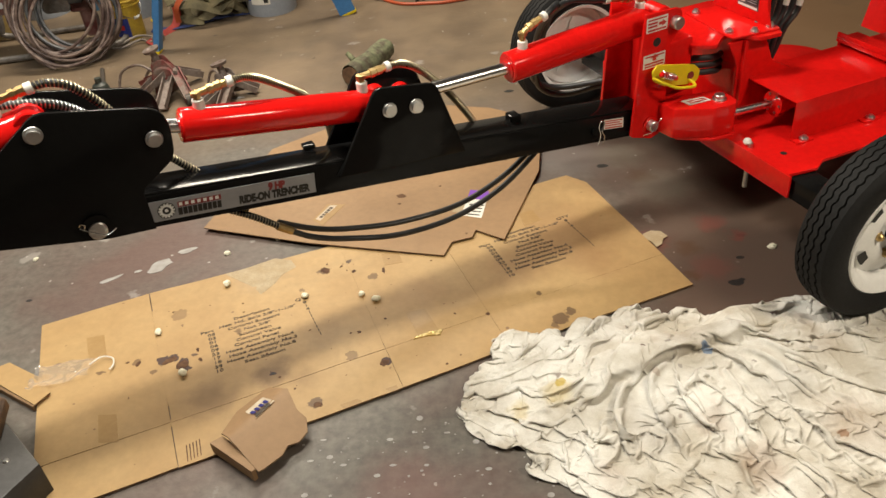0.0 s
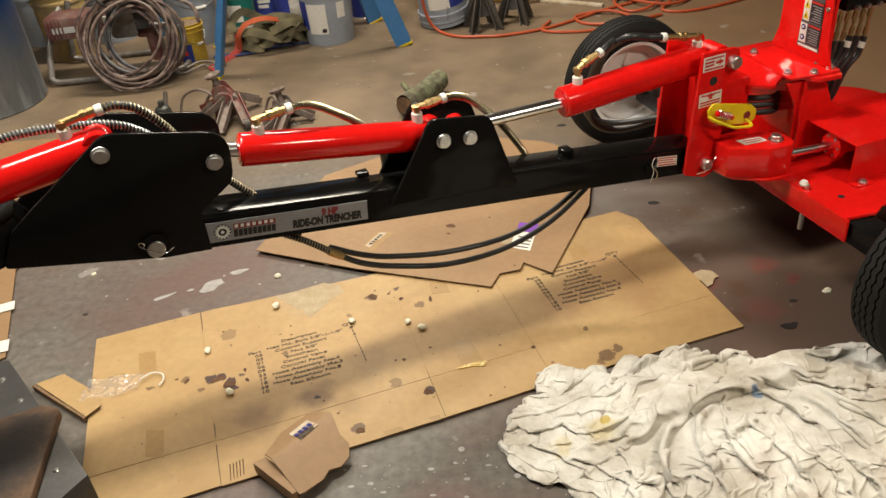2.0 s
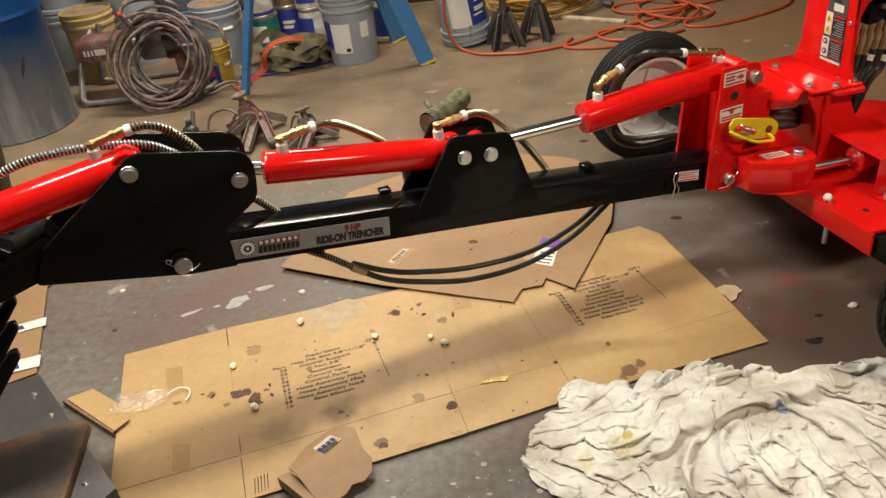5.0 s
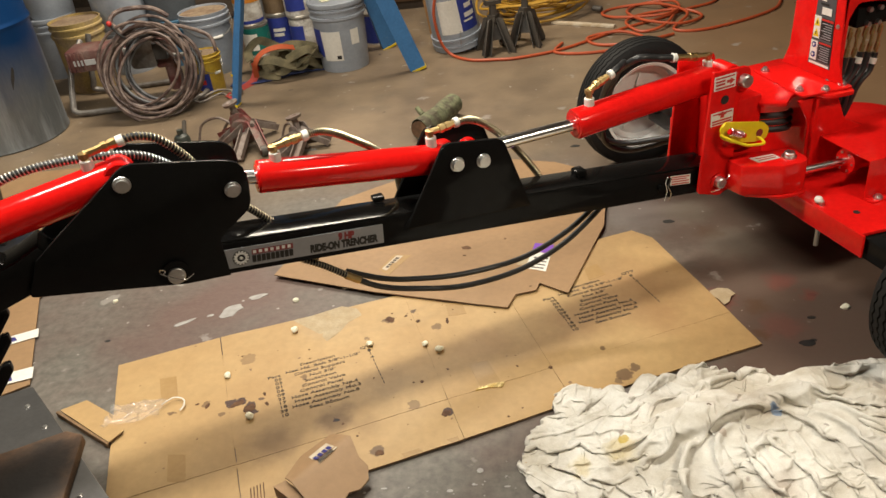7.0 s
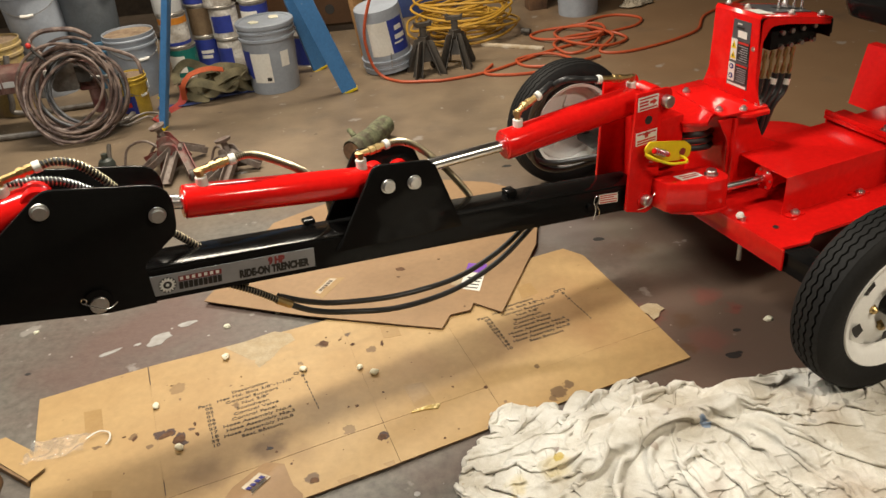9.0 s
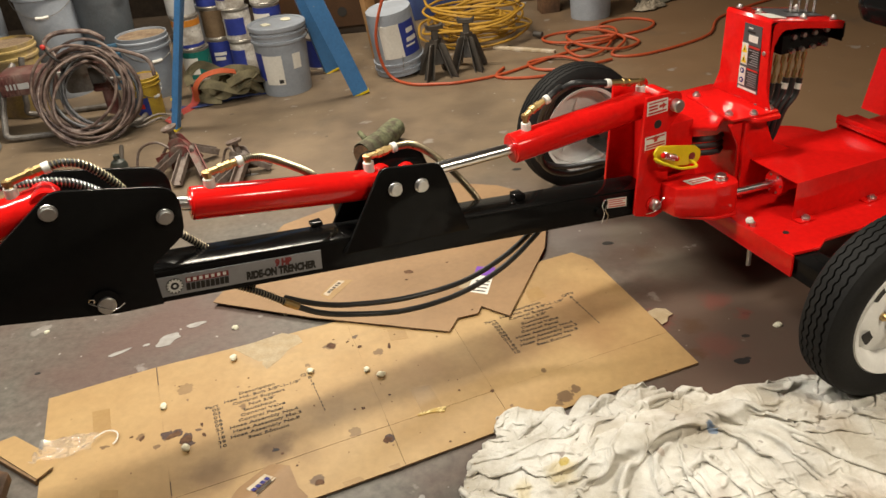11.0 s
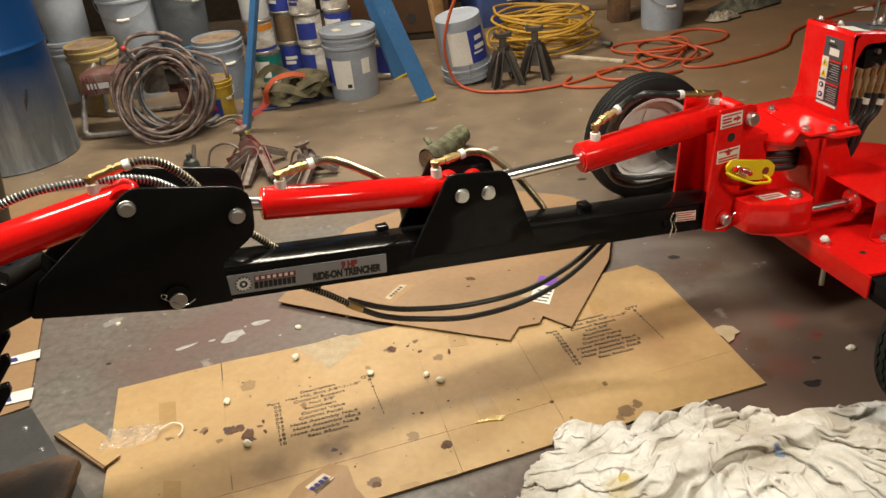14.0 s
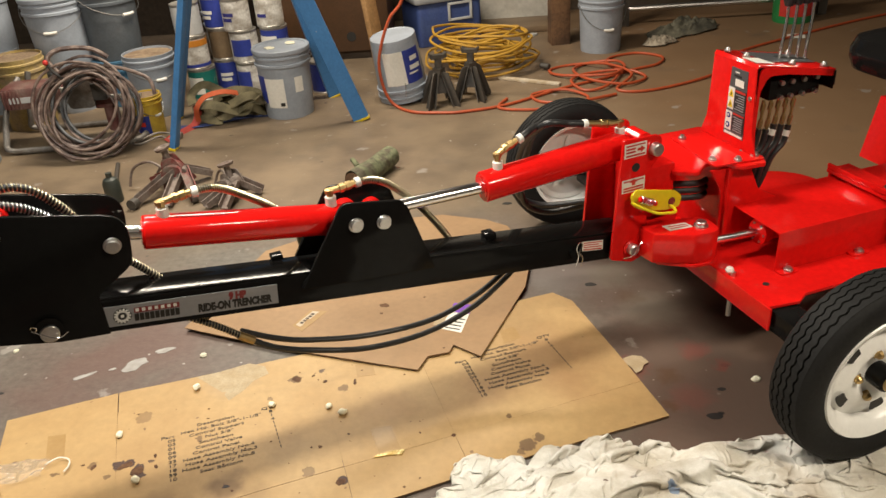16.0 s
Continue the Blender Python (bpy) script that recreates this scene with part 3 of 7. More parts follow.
def barrel(name, a, b, r, rod_to=None, rod_r=0.014, ports=(), label="", frame_part=bp, y=BW / 2):
    """A hydraulic cylinder in the x, z plane of the boom: tube from a to b, rod from a on."""
    bm = B()
    A, C = Vector((a[0], y, a[1])), Vector((b[0], y, b[1]))
    h = (C - A).length
    lathe(bm, [(0, 0), (r - 0.003, 0), (r, 0.004), (r, h - 0.01), (r - 0.012, h + 0.012), (0, h + 0.014)], 36, align(A, C))
    cyl = frame_part(name, bm, RED, label)
    if rod_to:
        rm = rod(B(), A, (rod_to[0], y, rod_to[1]), rod_r, 20)
        frame_part("piston_rod", rm, CHROME, "chromed piston rod", cyl)
        frame_part("gland", lathe(B(), [(rod_r, -0.002), (r * 0.72, -0.002), (r * 0.72, 0.002)], 24, align(A, C)), RED, "", cyl)
    for x, z in ports:
        pb = B()
        lathe(pb, [(0.0, -0.012), (0.0135, -0.012), (0.0135, 0.012), (0.0115, 0.014), (0.0, 0.014)], 18, Matrix.Translation((x, y, z)))
        frame_part("port", pb, WHITE_PLASTIC, "port wrapped in white thread tape", cyl)
    return cyl


cyl1 = barrel("dipper_cylinder", (-0.072, 0.692), (0.385, 0.607), 0.0385, (-0.136, 0.709), 0.0165, [(-0.02, 0.727), (0.36, 0.660)], "glossy red hydraulic cylinder")
cyl2 = barrel("lift_cylinder", (0.764, 0.598), (1.20, 0.620), 0.0415, (0.466, 0.605), 0.0165, [(0.812, 0.647), (1.19, 0.661)], "glossy red hydraulic cylinder")
cyl3 = barrel("bucket_cylinder", (-1.05, 0.688), (-0.335, 0.780), 0.0415, (-1.3, 0.67), 0.0165, [(-0.405, 0.818)], "glossy red hydraulic cylinder")
for c, x, z, r in ((cyl1, -0.136, 0.709, 0.026), (cyl1, 0.396, 0.615, 0.032), (cyl2, 0.466, 0.605, 0.028), (cyl3, -0.35, 0.785, 0.034), (cyl2, 1.249, 0.626, 0.03)):
    bp("cylinder_eye", rod(B(), (x, 0.02, z), (x, BW - 0.02, z), r, 24, bevel=0.003), RED, "", c)


def fitting(pts, r=0.0085, label="brass elbow fitting", parent=None):
    bm = B()
    p = [Vector(q) for q in pts]
    body = None
    for k, (a, b) in enumerate(zip(p, p[1:])):
        d = (b - a).normalized()
        body = bp("fitting" if body is None else "fitting_body", lathe(B(), [(0, 0), (r, 0), (r, 0.003), (r * 0.9, 0.005), (r * 0.9, (b - a).length - 0.006), (r * 1.25, (b - a).length - 0.005), (r * 1.25, (b - a).length + 0.005), (0, (b - a).length + 0.006)], 8, align(a, b)), BRASS, label if body is None else "", body if k else parent, smooth=20) if k < 2 else bp("fitting_nut", lathe(B(), [(0, 0), (r, 0), (r, 0.01), (r * 1.2, 0.011), (r * 1.2, 0.024), (r * 0.95, 0.026), (r * 0.95, (b - a).length), (0, (b - a).length)], 8, align(a, b)), BRASS, "", parent, smooth=20)
    return body


def guarded_hose(pts, r=0.0082, wire=GUARD, pitch=0.0078, label="hydraulic hose in a steel spring guard"):
    p = curve_points(pts, 14)
    h = bp("hydraulic_hose", sweep(B(), p, r, 10), HOSE, label)
    bp("spring_guard", sweep(B(), helix(p, r + 0.001, pitch), 0.00155, 5), wire, "", h, smooth=60)
    return h


def plain_hose(pts, r=0.0095, label="black rubber hydraulic hose", n=10):
    return bp("hydraulic_hose", sweep(B(), curve_points(pts, n), r, 12), HOSE, label)


def tape(a, b, r=0.0125):
    bp("tape_band", rod(B(), a, b, r, 16, bevel=0.001), WHITE_PLASTIC, "white tape band")


Y0 = BW / 2
fitting([(-0.02, Y0, 0.735), (-0.02, Y0, 0.752), (0.012, Y0, 0.756), (0.048, Y0, 0.760)], 0.0095)
tape((0.050, Y0, 0.760), (0.064, Y0, 0.761))
guarded_hose([(0.06, Y0, 0.761), (0.098, Y0, 0.760), (0.147, Y0 + 0.01, 0.731), (0.225, Y0 + 0.03, 0.665), (0.28, Y0 + 0.08, 0.58), (0.30, Y0 + 0.12, 0.47)], 0.0076, PALE_GUARD, 0.0046)
fitting([(0.36, Y0, 0.668), (0.36, Y0, 0.686), (0.39, Y0, 0.688), (0.425, Y0 + 0.005, 0.69)], 0.0095)
tape((0.427, Y0 + 0.005, 0.690), (0.44, Y0 + 0.006, 0.691))
guarded_hose([(0.43, Y0 + 0.005, 0.690), (0.475, Y0 + 0.015, 0.683), (0.525, Y0 + 0.03, 0.650), (0.60, Y0 + 0.05, 0.57), (0.675, Y0 + 0.06, 0.46), (0.70, Y0 + 0.06, 0.4)], 0.0076, PALE_GUARD, 0.0046)
fitting([(-0.405, Y0, 0.828), (-0.405, Y0, 0.842), (-0.36, Y0, 0.850), (-0.325, Y0, 0.855)], 0.0095)
tape((-0.335, Y0, 0.853), (-0.32, Y0, 0.855))
guarded_hose([(-0.33, Y0, 0.854), (-0.29, Y0, 0.855), (-0.247, Y0 + 0.003, 0.830), (-0.201, Y0 + 0.01, 0.765), (-0.17, Y0 + 0.02, 0.68), (-0.10, Y0 + 0.035, 0.60), (-0.02, Y0 + 0.03, 0.5), (0.02, Y0, 0.43)])
guarded_hose([(-1.0, Y0 + 0.02, 0.72), (-0.64, Y0 + 0.02, 0.808), (-0.53, Y0 + 0.02, 0.832), (-0.42, Y0 + 0.03, 0.826), (-0.32, Y0 + 0.03, 0.808), (-0.26, Y0 + 0.04, 0.77), (-0.2, Y0 + 0.05, 0.70)], wire=ZINC)
# hoses slung under the boom
guarded_hose([(-0.03, 0.03, 0.47), (0.03, 0.03, 0.425), (0.085, 0.03, 0.375)], 0.0072)
rodm = B()
rod(rodm, (0.08, 0.03, 0.379), (0.112, 0.03, 0.352), 0.0102, 12)
bp("hose_ferrule", rodm, BRASS, "crimped brass ferrule")
plain_hose([(0.10, 0.03, 0.362), (0.16, 0.03, 0.315), (0.25, 0.04, 0.268), (0.40, 0.04, 0.222), (0.57, 0.05, 0.207), (0.72, 0.06, 0.237), (0.84, 0.07, 0.30), (0.92, 0.08, 0.36)], 0.0078)
plain_hose([(0.09, 0.06, 0.37), (0.17, 0.07, 0.315), (0.26, 0.08, 0.272), (0.42, 0.09, 0.226), (0.60, 0.09, 0.215), (0.74, 0.09, 0.25), (0.84, 0.09, 0.305), (0.92, 0.09, 0.37)], 0.0078)
# lift cylinder plumbing
fitting([(0.812, Y0, 0.657), (0.812, Y0, 0.678), (0.835, Y0 + 0.003, 0.690), (0.872, Y0 + 0.005, 0.703)], 0.0095)
tape((0.876, Y0 + 0.005, 0.704), (0.888, Y0 + 0.006, 0.708))
plain_hose([(0.885, Y0 + 0.005, 0.707), (0.92, Y0 + 0.02, 0.715), (0.98, Y0 + 0.09, 0.69), (1.02, Y0 + 0.2, 0.6), (1.03, Y0 + 0.28, 0.45), (1.07, Y0 + 0.32, 0.34), (1.15, Y0 + 0.3, 0.3), (1.25, Y0 + 0.2, 0.35)])
fitting([(1.19, Y0, 0.670), (1.19, Y0, 0.688), (1.15, Y0, 0.693), (1.085, Y0, 0.706)], 0.0095)
tape((1.083, Y0, 0.706), (1.069, Y0, 0.708))
plain_hose([(1.075, Y0, 0.708), (1.03, Y0 + 0.005, 0.716), (0.965, Y0 + 0.02, 0.722), (0.97, Y0 + 0.15, 0.62), (1.0, Y0 + 0.25, 0.48), (1.05, Y0 + 0.32, 0.37), (1.13, Y0 + 0.3, 0.33), (1.24, Y0 + 0.2, 0.36)])

# digging bucket with three teeth under the dipper arm
bkt = bp("digging_bucket", slab(B(), rounded([(-1.02, 0.46), (-0.80, 0.44), (-0.75, 0.38), (-0.85, 0.24), (-1.0, 0.2), (-1.1, 0.3)], [0.02, 0.02, 0.02, 0.08, 0.08, 0.05]), -0.04, 0.16, bevel=0.004), BLACK, "black steel digging bucket")
for y, dx, dz in ((-0.035, 0.0, -0.02), (0.05, 0.0, 0.0), (0.135, 0.0, 0.02)):
    bp("tooth", slab(B(), rounded([(-0.835 + dx, 0.365 + dz), (-0.795 + dx, 0.335 + dz), (-0.684 + dx, 0.462 + dz), (-0.684 + dx, 0.482 + dz), (-0.700 + dx, 0.482 + dz)], [0, 0, 0.008, 0.005, 0.008]), y, y + 0.022, bevel=0.004), BLACK, "", bkt)
bp("bolt_head", rod(B(), (-0.80, -0.052, 0.33), (-0.80, -0.04, 0.33), 0.009, 6), ZINC, "", bkt)

# mast
mast_o = rounded([(1.150, 0.668), (1.275, 0.662), (1.272, 0.600), (1.238, 0.568), (1.238, 0.300), (1.195, 0.286), (1.120, 0.312)], [0.006, 0.025, 0.02, 0.02, 0.02, 0.02, 0.012])
mast = bp("mast", slab(B(), mast_o, -0.024, -0.014, bevel=0.002), RED, "red steel mast side plates")
bp("mast_plate", slab(B(), mast_o, BW + 0.014, BW + 0.024, bevel=0.002), RED, "", mast)
bp("mast_web", box(B(), 1.226, 1.238, -0.013, BW + 0.013, 0.30, 0.60, 0.002), RED, "", mast)
for x, z, r in ((1.249, 0.626, 0.018), (1.187, 0.335, 0.0165)):
    bm = B()
    rod(bm, (x, -0.046, z), (x, BW + 0.04, z), r, 24, bevel=0.003)
    bp("pivot_pin", bm, ZINC, "bright steel pivot pin")
bp("pin_hole", rod(B(), (1.191, -0.0255, 0.583), (1.191, -0.0235, 0.583), 0.0125, 20), INK, "", mast)
bp("cotter_clip", sweep(B(), curve_points([(1.160, -0.03, 0.31), (1.178, -0.05, 0.325), (1.195, -0.052, 0.352), (1.205, -0.05, 0.36)], 5), 0.0016, 6), CHROME)
bp("washer", lathe(B(), [(0.016, 0), (0.026, 0), (0.026, 0.004), (0.016, 0.004)], 20, align((1.187, -0.024, 0.335), (1.187, -0.05, 0.335))), RED)


def warning_label(x0, x1, z0, z1, arrow, y=-0.0245, skew=0.0):
    lab = bp("warning_label", slab(B(), [(x0, z0), (x1, z0 + skew), (x1, z1 + skew), (x0, z1)], y - 0.0012, y), PAPER, "white label with red printing")
    w, h = x1 - x0, z1 - z0

    def bar(a, b, c, d):
        bp("printed_bar", slab(B(), [(x0 + a * w, z0 + c * h + skew * a), (x0 + b * w, z0 + c * h + skew * b), (x0 + b * w, z0 + d * h + skew * b), (x0 + a * w, z0 + d * h + skew * a)], y - 0.0018, y - 0.001), INK_RED, "", lab)

    bar(0.06, 0.94, 0.80, 0.90)
    bar(0.06, 0.94, 0.08, 0.20)
    if arrow == "right":
        bar(0.06, 0.5, 0.55, 0.68), bar(0.06, 0.5, 0.33, 0.46)
        pts = [(0.58, 0.40), (0.74, 0.40), (0.74, 0.26), (0.94, 0.5), (0.74, 0.74), (0.74, 0.60), (0.58, 0.60)]
    elif arrow == "up":
        bar(0.06, 0.94, 0.28, 0.40)
        pts = [(0.42, 0.5), (0.58, 0.5), (0.58, 0.72), (0.7, 0.72), (0.5, 0.98), (0.3, 0.72), (0.42, 0.72)]
    else:
        bar(0.06, 0.94, 0.34, 0.44), bar(0.06, 0.8, 0.58, 0.68)
        return
    bp("arrow", slab(B(), [(x0 + a * w, z0 + c * h) for a, c in pts], y - 0.0018, y - 0.001), INK_RED, "", lab)


warning_label(1.152, 1.222, 0.615, 0.655, "right")
warning_label(1.148, 1.222, 0.513, 0.552, "up")
warning_label(1.040, 1.108, 0.354, 0.384, "bars", -0.0002, -0.012)
bp("hitch_clip", sweep(B(), curve_points([(1.012, -0.012, 0.318), (1.02, -0.014, 0.35), (1.013, -0.014, 0.375), (1.022, -0.014, 0.392), (1.032, -0.014, 0.383), (1.024, -0.014, 0.362), (1.034, -0.014, 0.34), (1.030, -0.012, 0.315)], 6), 0.0017, 6), CHROME, "bent wire hitch clip")
bp("lock_pin", rod(B(), (1.005, -0.012, 0.36), (1.005, 0.01, 0.36), 0.011, 14), BLACK)
bp("top_stud", box(B(), 0.77, 0.80, 0.05, 0.09, top_z(0.78), top_z(0.78) + 0.018, 0.004), BLACK)
bp("top_stud", box(B(), 0.20, 0.23, 0.09, 0.118, top_z(0.21), top_z(0.21) + 0.012, 0.003), BLACK)

# yellow swing lock with its spring
latch = bp("swing_lock", slab(B(), rounded([(1.163, 0.51), (1.180, 0.527), (1.312, 0.494), (1.336, 0.472), (1.330, 0.438), (1.286, 0.440), (1.21, 0.456), (1.172, 0.478)], [0.015, 0.012, 0.02, 0.018, 0.018, 0.02, 0.02, 0.015]), -0.048, -0.042, bevel=0.0012), YELLOW, "yellow painted swing lock lever")
bp("lever_loop", sweep(B(), curve_points([(1.166, -0.046, 0.492), (1.19, -0.064, 0.477), (1.226, -0.08, 0.459), (1.258, -0.083, 0.452), (1.29, -0.08, 0.446), (1.299, -0.064, 0.449), (1.295, -0.046, 0.453)], 6), 0.0042, 10), YELLOW, "bent yellow loop", latch)
bp("lever_hole", rod(B(), (1.301, -0.0495, 0.464), (1.301, -0.0475, 0.464), 0.0115, 20), MAROON, "", latch)
sp = [Vector((1.184 + 0.042 * t, -0.062, 0.503 - 0.02 * t)) for t in (k / 12 for k in range(13))]
bp("spring", sweep(B(), helix(sp, 0.010, 0.0085, 12), 0.0017, 6), CHROME, "coiled steel spring", latch)
bp("lock_bolt", rod(B(), (1.18, -0.062, 0.505), (1.238, -0.062, 0.477), 0.0075, 14, bevel=0.002), RED, "", latch)

# ---- chassis, console and wheels ----
swing = cp("swing_arm", slab(B(), rounded([(-0.25, 0.65), (-0.235, 0.553), (-0.135, 0.500), (-0.05, 0.492), (-0.045, 0.59), (-0.12, 0.61)], [0.0, 0.01, 0.03, 0.045, 0.045, 0.02], 12), 0.303, 0.396, "z", 0.006), RED, "red rounded swing arm", smooth=40)
cp("swing_bolt", lathe(B(), [(0, 0), (0.02, 0), (0.02, 0.004), (0.015, 0.004), (0.015, 0.014), (0.013, 0.016), (0, 0.016)], 20, Matrix.Translation((-0.092, 0.54, 0.396))), ZINC, "steel bolt and washer", swing)
cp("arm_plate", slab(B(), rounded([(-0.22, 0.65), (-0.215, 0.556), (-0.135, 0.496), (-0.046, 0.488), (-0.041, 0.594), (-0.12, 0.614)], [0.0, 0.01, 0.03, 0.05, 0.05, 0.02], 12), 0.292, 0.3025, "z", 0.002), RED, "", swing)
cp("label", slab(B(), [(-0.185, 0.55), (-0.115, 0.545), (-0.12, 0.575), (-0.19, 0.585)], 0.3965, 0.3975, "z"), PAPER, "small white label with red print", swing)
for k in range(2):
    cp("printed_bar", slab(B(), [(-0.177, 0.5565 + 0.012 * k), (-0.124, 0.5525 + 0.010 * k), (-0.125, 0.5575 + 0.010 * k), (-0.178, 0.5625 + 0.012 * k)], 0.3976, 0.398, "z"), INK_RED, "", swing)
hub_block = bp("mast_hinge", box(B(), 1.24, 1.345, 0.0, BW, 0.40, 0.555, 0.006), RED, "red hinge block behind the mast")
bp("lower_hinge", box(B(), 1.225, 1.36, -0.005, BW + 0.005, 0.285, 0.395, 0.008), RED, "", hub_block)

deck_o = [(-0.055, 0.275), (0.035, 0.265), (0.075, 0.29), (1.25, 0.29), (1.25, 0.70), (0.16, 0.70), (0.14, 1.2), (-0.055, 1.2)]
deck = cp("deck", slab(B(), deck_o, 0.262, 0.272, "z", 0.002), RED, "red steel deck plate with folded front flange")
cp("flange", slab(B(), [(0.262, 0.2715), (1.2, 0.2715), (1.2, 0.205), (0.262, 0.205)], -0.062, -0.0545, "x", 0.0015), RED, "", deck)
for x, y in ((0.01, 0.37), (0.42, 0.345)):
    cp("deck_hole", lathe(B(), [(0, 0), (0.009, 0), (0.009, 0.0008), (0, 0.0008)], 16, Matrix.Translation((x, y, 0.2722))), INK, "", deck)
stud = B()
rod(stud, (-0.042, 0.445, 0.14), (-0.042, 0.445, 0.285), 0.007, 12)
cp("lock_stud", stud, ZINC, "thin steel stud")
cp("stud_cap", lathe(B(), [(0, -0.011), (0.009, -0.007), (0.0125, 0), (0.009, 0.008), (0, 0.011)], 16, Matrix.Translation((-0.046, 0.455, 0.286))), WHITE_PLASTIC, "round white plastic cap")
axle = cp("axle_beam", box(B(), -0.045, 0.035, 0.05, 1.38, 0.195, 0.258, 0.004), BLACK, "black square-tube axle beam")
cp("under_frame", box(B(), 0.04, 1.3, 0.36, 0.42, 0.20, 0.26, 0.004), BLACK, "black frame tube")
cp("under_frame", box(B(), 0.04, 1.3, 0.62, 0.68, 0.20, 0.26, 0.004), BLACK, "black frame tube")

# folded cover over the swing cylinder
cov = B()
co = [(0.413, 0.273), (0.413, 0.393), (0.655, 0.393), (0.655, 0.273), (0.651, 0.273), (0.651, 0.389), (0.417, 0.389), (0.417, 0.273)]
slab(cov, co, 0.072, 0.85, "x", 0.0012)
cover = cp("cylinder_cover", cov, RED, "red folded sheet cover with dusty top")
for x in (0.085, 0.33, 0.6):
    tab = B()
    slab(tab, rounded([(x - 0.012, 0.385), (x + 0.05, 0.385), (x + 0.05, 0.413), (x - 0.012, 0.413)], [0.012, 0.012, 0, 0]), 0.2725, 0.277, "z")
    cp("cover_tab", tab, RED, "", cover)
    cp("cover_bolt", lathe(B(), [(0, 0.012), (0.007, 0.012), (0.009, 0.006), (0.013, 0.006), (0.013, 0), (0, 0)], 12, Matrix.Translation((x + 0.02, 0.398, 0.277))), ZINC, "", cover)
cp("cover_ear", rod(B(), (0.085, 0.668, 0.40), (0.085, 0.656, 0.40), 0.02, 18), RED, "", cover)
sw = B()
lathe(sw, [(0, 0), (0.037, 0), (0.037, 0.02), (0.032, 0.022), (0.032, 0.40), (0, 0.4)], 32, align((0.088, 0.52, 0.345), (0.5, 0.52, 0.345)))
swc = cp("swing_cylinder", sw, RED, "red hydraulic swing cylinder")
cp("piston_rod", rod(B(), (-0.06, 0.535, 0.345), (0.09, 0.52, 0.345), 0.0125, 20), CHROME, "chromed piston rod", swc)
for k in range(6):
    a = k * math.pi / 3
    cp("flange_bolt", rod(B(), (0.087, 0.52 + 0.028 * math.cos(a), 0.345 + 0.028 * math.sin(a)), (0.084, 0.52 + 0.028 * math.cos(a), 0.345 + 0.028 * math.sin(a)), 0.004, 6), ZINC, "", swc)

# post, top plate and control console
post = cp("pivot_post", slab(B(), [(0.60, 0.273), (0.86, 0.273), (0.86, 0.52), (0.60, 0.52)], 0.03, 0.042, "x", 0.002), RED, "red pivot post with gussets")
for y in (0.612, 0.85):
    cp("gusset", slab(B(), rounded([(0.02, 0.273), (0.24, 0.273), (0.235, 0.385), (0.15, 0.43), (0.11, 0.52), (-0.02, 0.52), (0.02, 0.45)], [0, 0, 0.03, 0.05, 0.03, 0, 0.05]), y, y + 0.01, bevel=0.002), RED, "", post)
tp = rounded([(-0.13, 0.63), (-0.075, 0.595), (0.0, 0.66), (0.055, 0.575), (0.13, 0.57), (0.145, 0.60), (0.145, 0.90), (-0.12, 0.90)], [0.02, 0.02, 0.09, 0.03, 0.01, 0.01, 0.02, 0.05])
top_plate = cp("top_plate", slab(B(), tp, 0.522, 0.534, "z", 0.002), RED, "red top plate bolted to the post")
console = cp("console_foot", slab(B(), rounded([(-0.02, 0.60), (0.14, 0.585), (0.14, 0.84), (0.0, 0.85)], [0.015] * 4), 0.5345, 0.5405, "z", 0.001), RED, "red control console of bent sheet steel")
for x, y in ((0.0, 0.64), (0.122, 0.612), (0.02, 0.82), (0.06, 0.605)):
    cp("console_bolt", lathe(B(), [(0, 0.013), (0.0065, 0.013), (0.0085, 0.006), (0.012, 0.006), (0.012, 0), (0, 0)], 12, Matrix.Translation((x, y, 0.5405))), ZINC, "", console)
pan = rounded([(0.60, 0.541), (0.86, 0.541), (0.835, 0.60), (0.825, 0.79), (0.635, 0.79), (0.625, 0.60)], [0, 0, 0.06, 0.0, 0.0, 0.06])
cp("console_panel", slab(B(), pan, 0.112, 0.117, "x", 0.001), RED, "red front panel", console)
ct = B()
slab(ct, [(0.112, 0.788), (0.12, 0.798), (0.385, 0.748), (0.383, 0.742), (0.125, 0.79)], 0.633, 0.828, "y", 0.0008)
cp("console_top", ct, RED, "red sloping top with clear label", console)
cp("console_end", slab(B(), [(0.633, 0.744), (0.828, 0.744), (0.828, 0.69), (0.633, 0.69)], 0.380, 0.384, "x", 0.0005), BLACK, "", console)
lip = B()
slab(lip, rounded([(0.118, 0.541), (0.138, 0.541), (0.132, 0.60), (0.132, 0.72), (0.155, 0.762), (0.22, 0.757), (0.38, 0.728), (0.38, 0.744), (0.125, 0.79)], [0, 0, 0.02, 0.02, 0.03, 0.02, 0, 0, 0.02]), 0.633, 0.637, "y", 0.0005)
cp("console_lip", lip, RED, "", console)
valve = cp("control_valve", box(B(), 0.19, 0.365, 0.665, 0.80, 0.675, 0.735, 0.004), BLACK, "black hydraulic control valve block")
for k in range(4):
    x = 0.275 + 0.03 * k
    lev = cp("control_lever", sweep(B(), curve_points([(x, 0.74, 0.75), (x + 0.003, 0.742, 0.80), (x + 0.016, 0.75, 0.87), (x + 0.018, 0.752, 0.94)], 5), 0.0045, 10), CHROME, "bare steel control lever")
    cp("knob", lathe(B(), [(0, 0), (0.012, 0.003), (0.016, 0.016), (0.014, 0.048), (0.008, 0.055), (0, 0.056)], 16, Matrix.Translation((x + 0.018, 0.752, 0.912))), BLACK_SATIN, "black knob", lev)
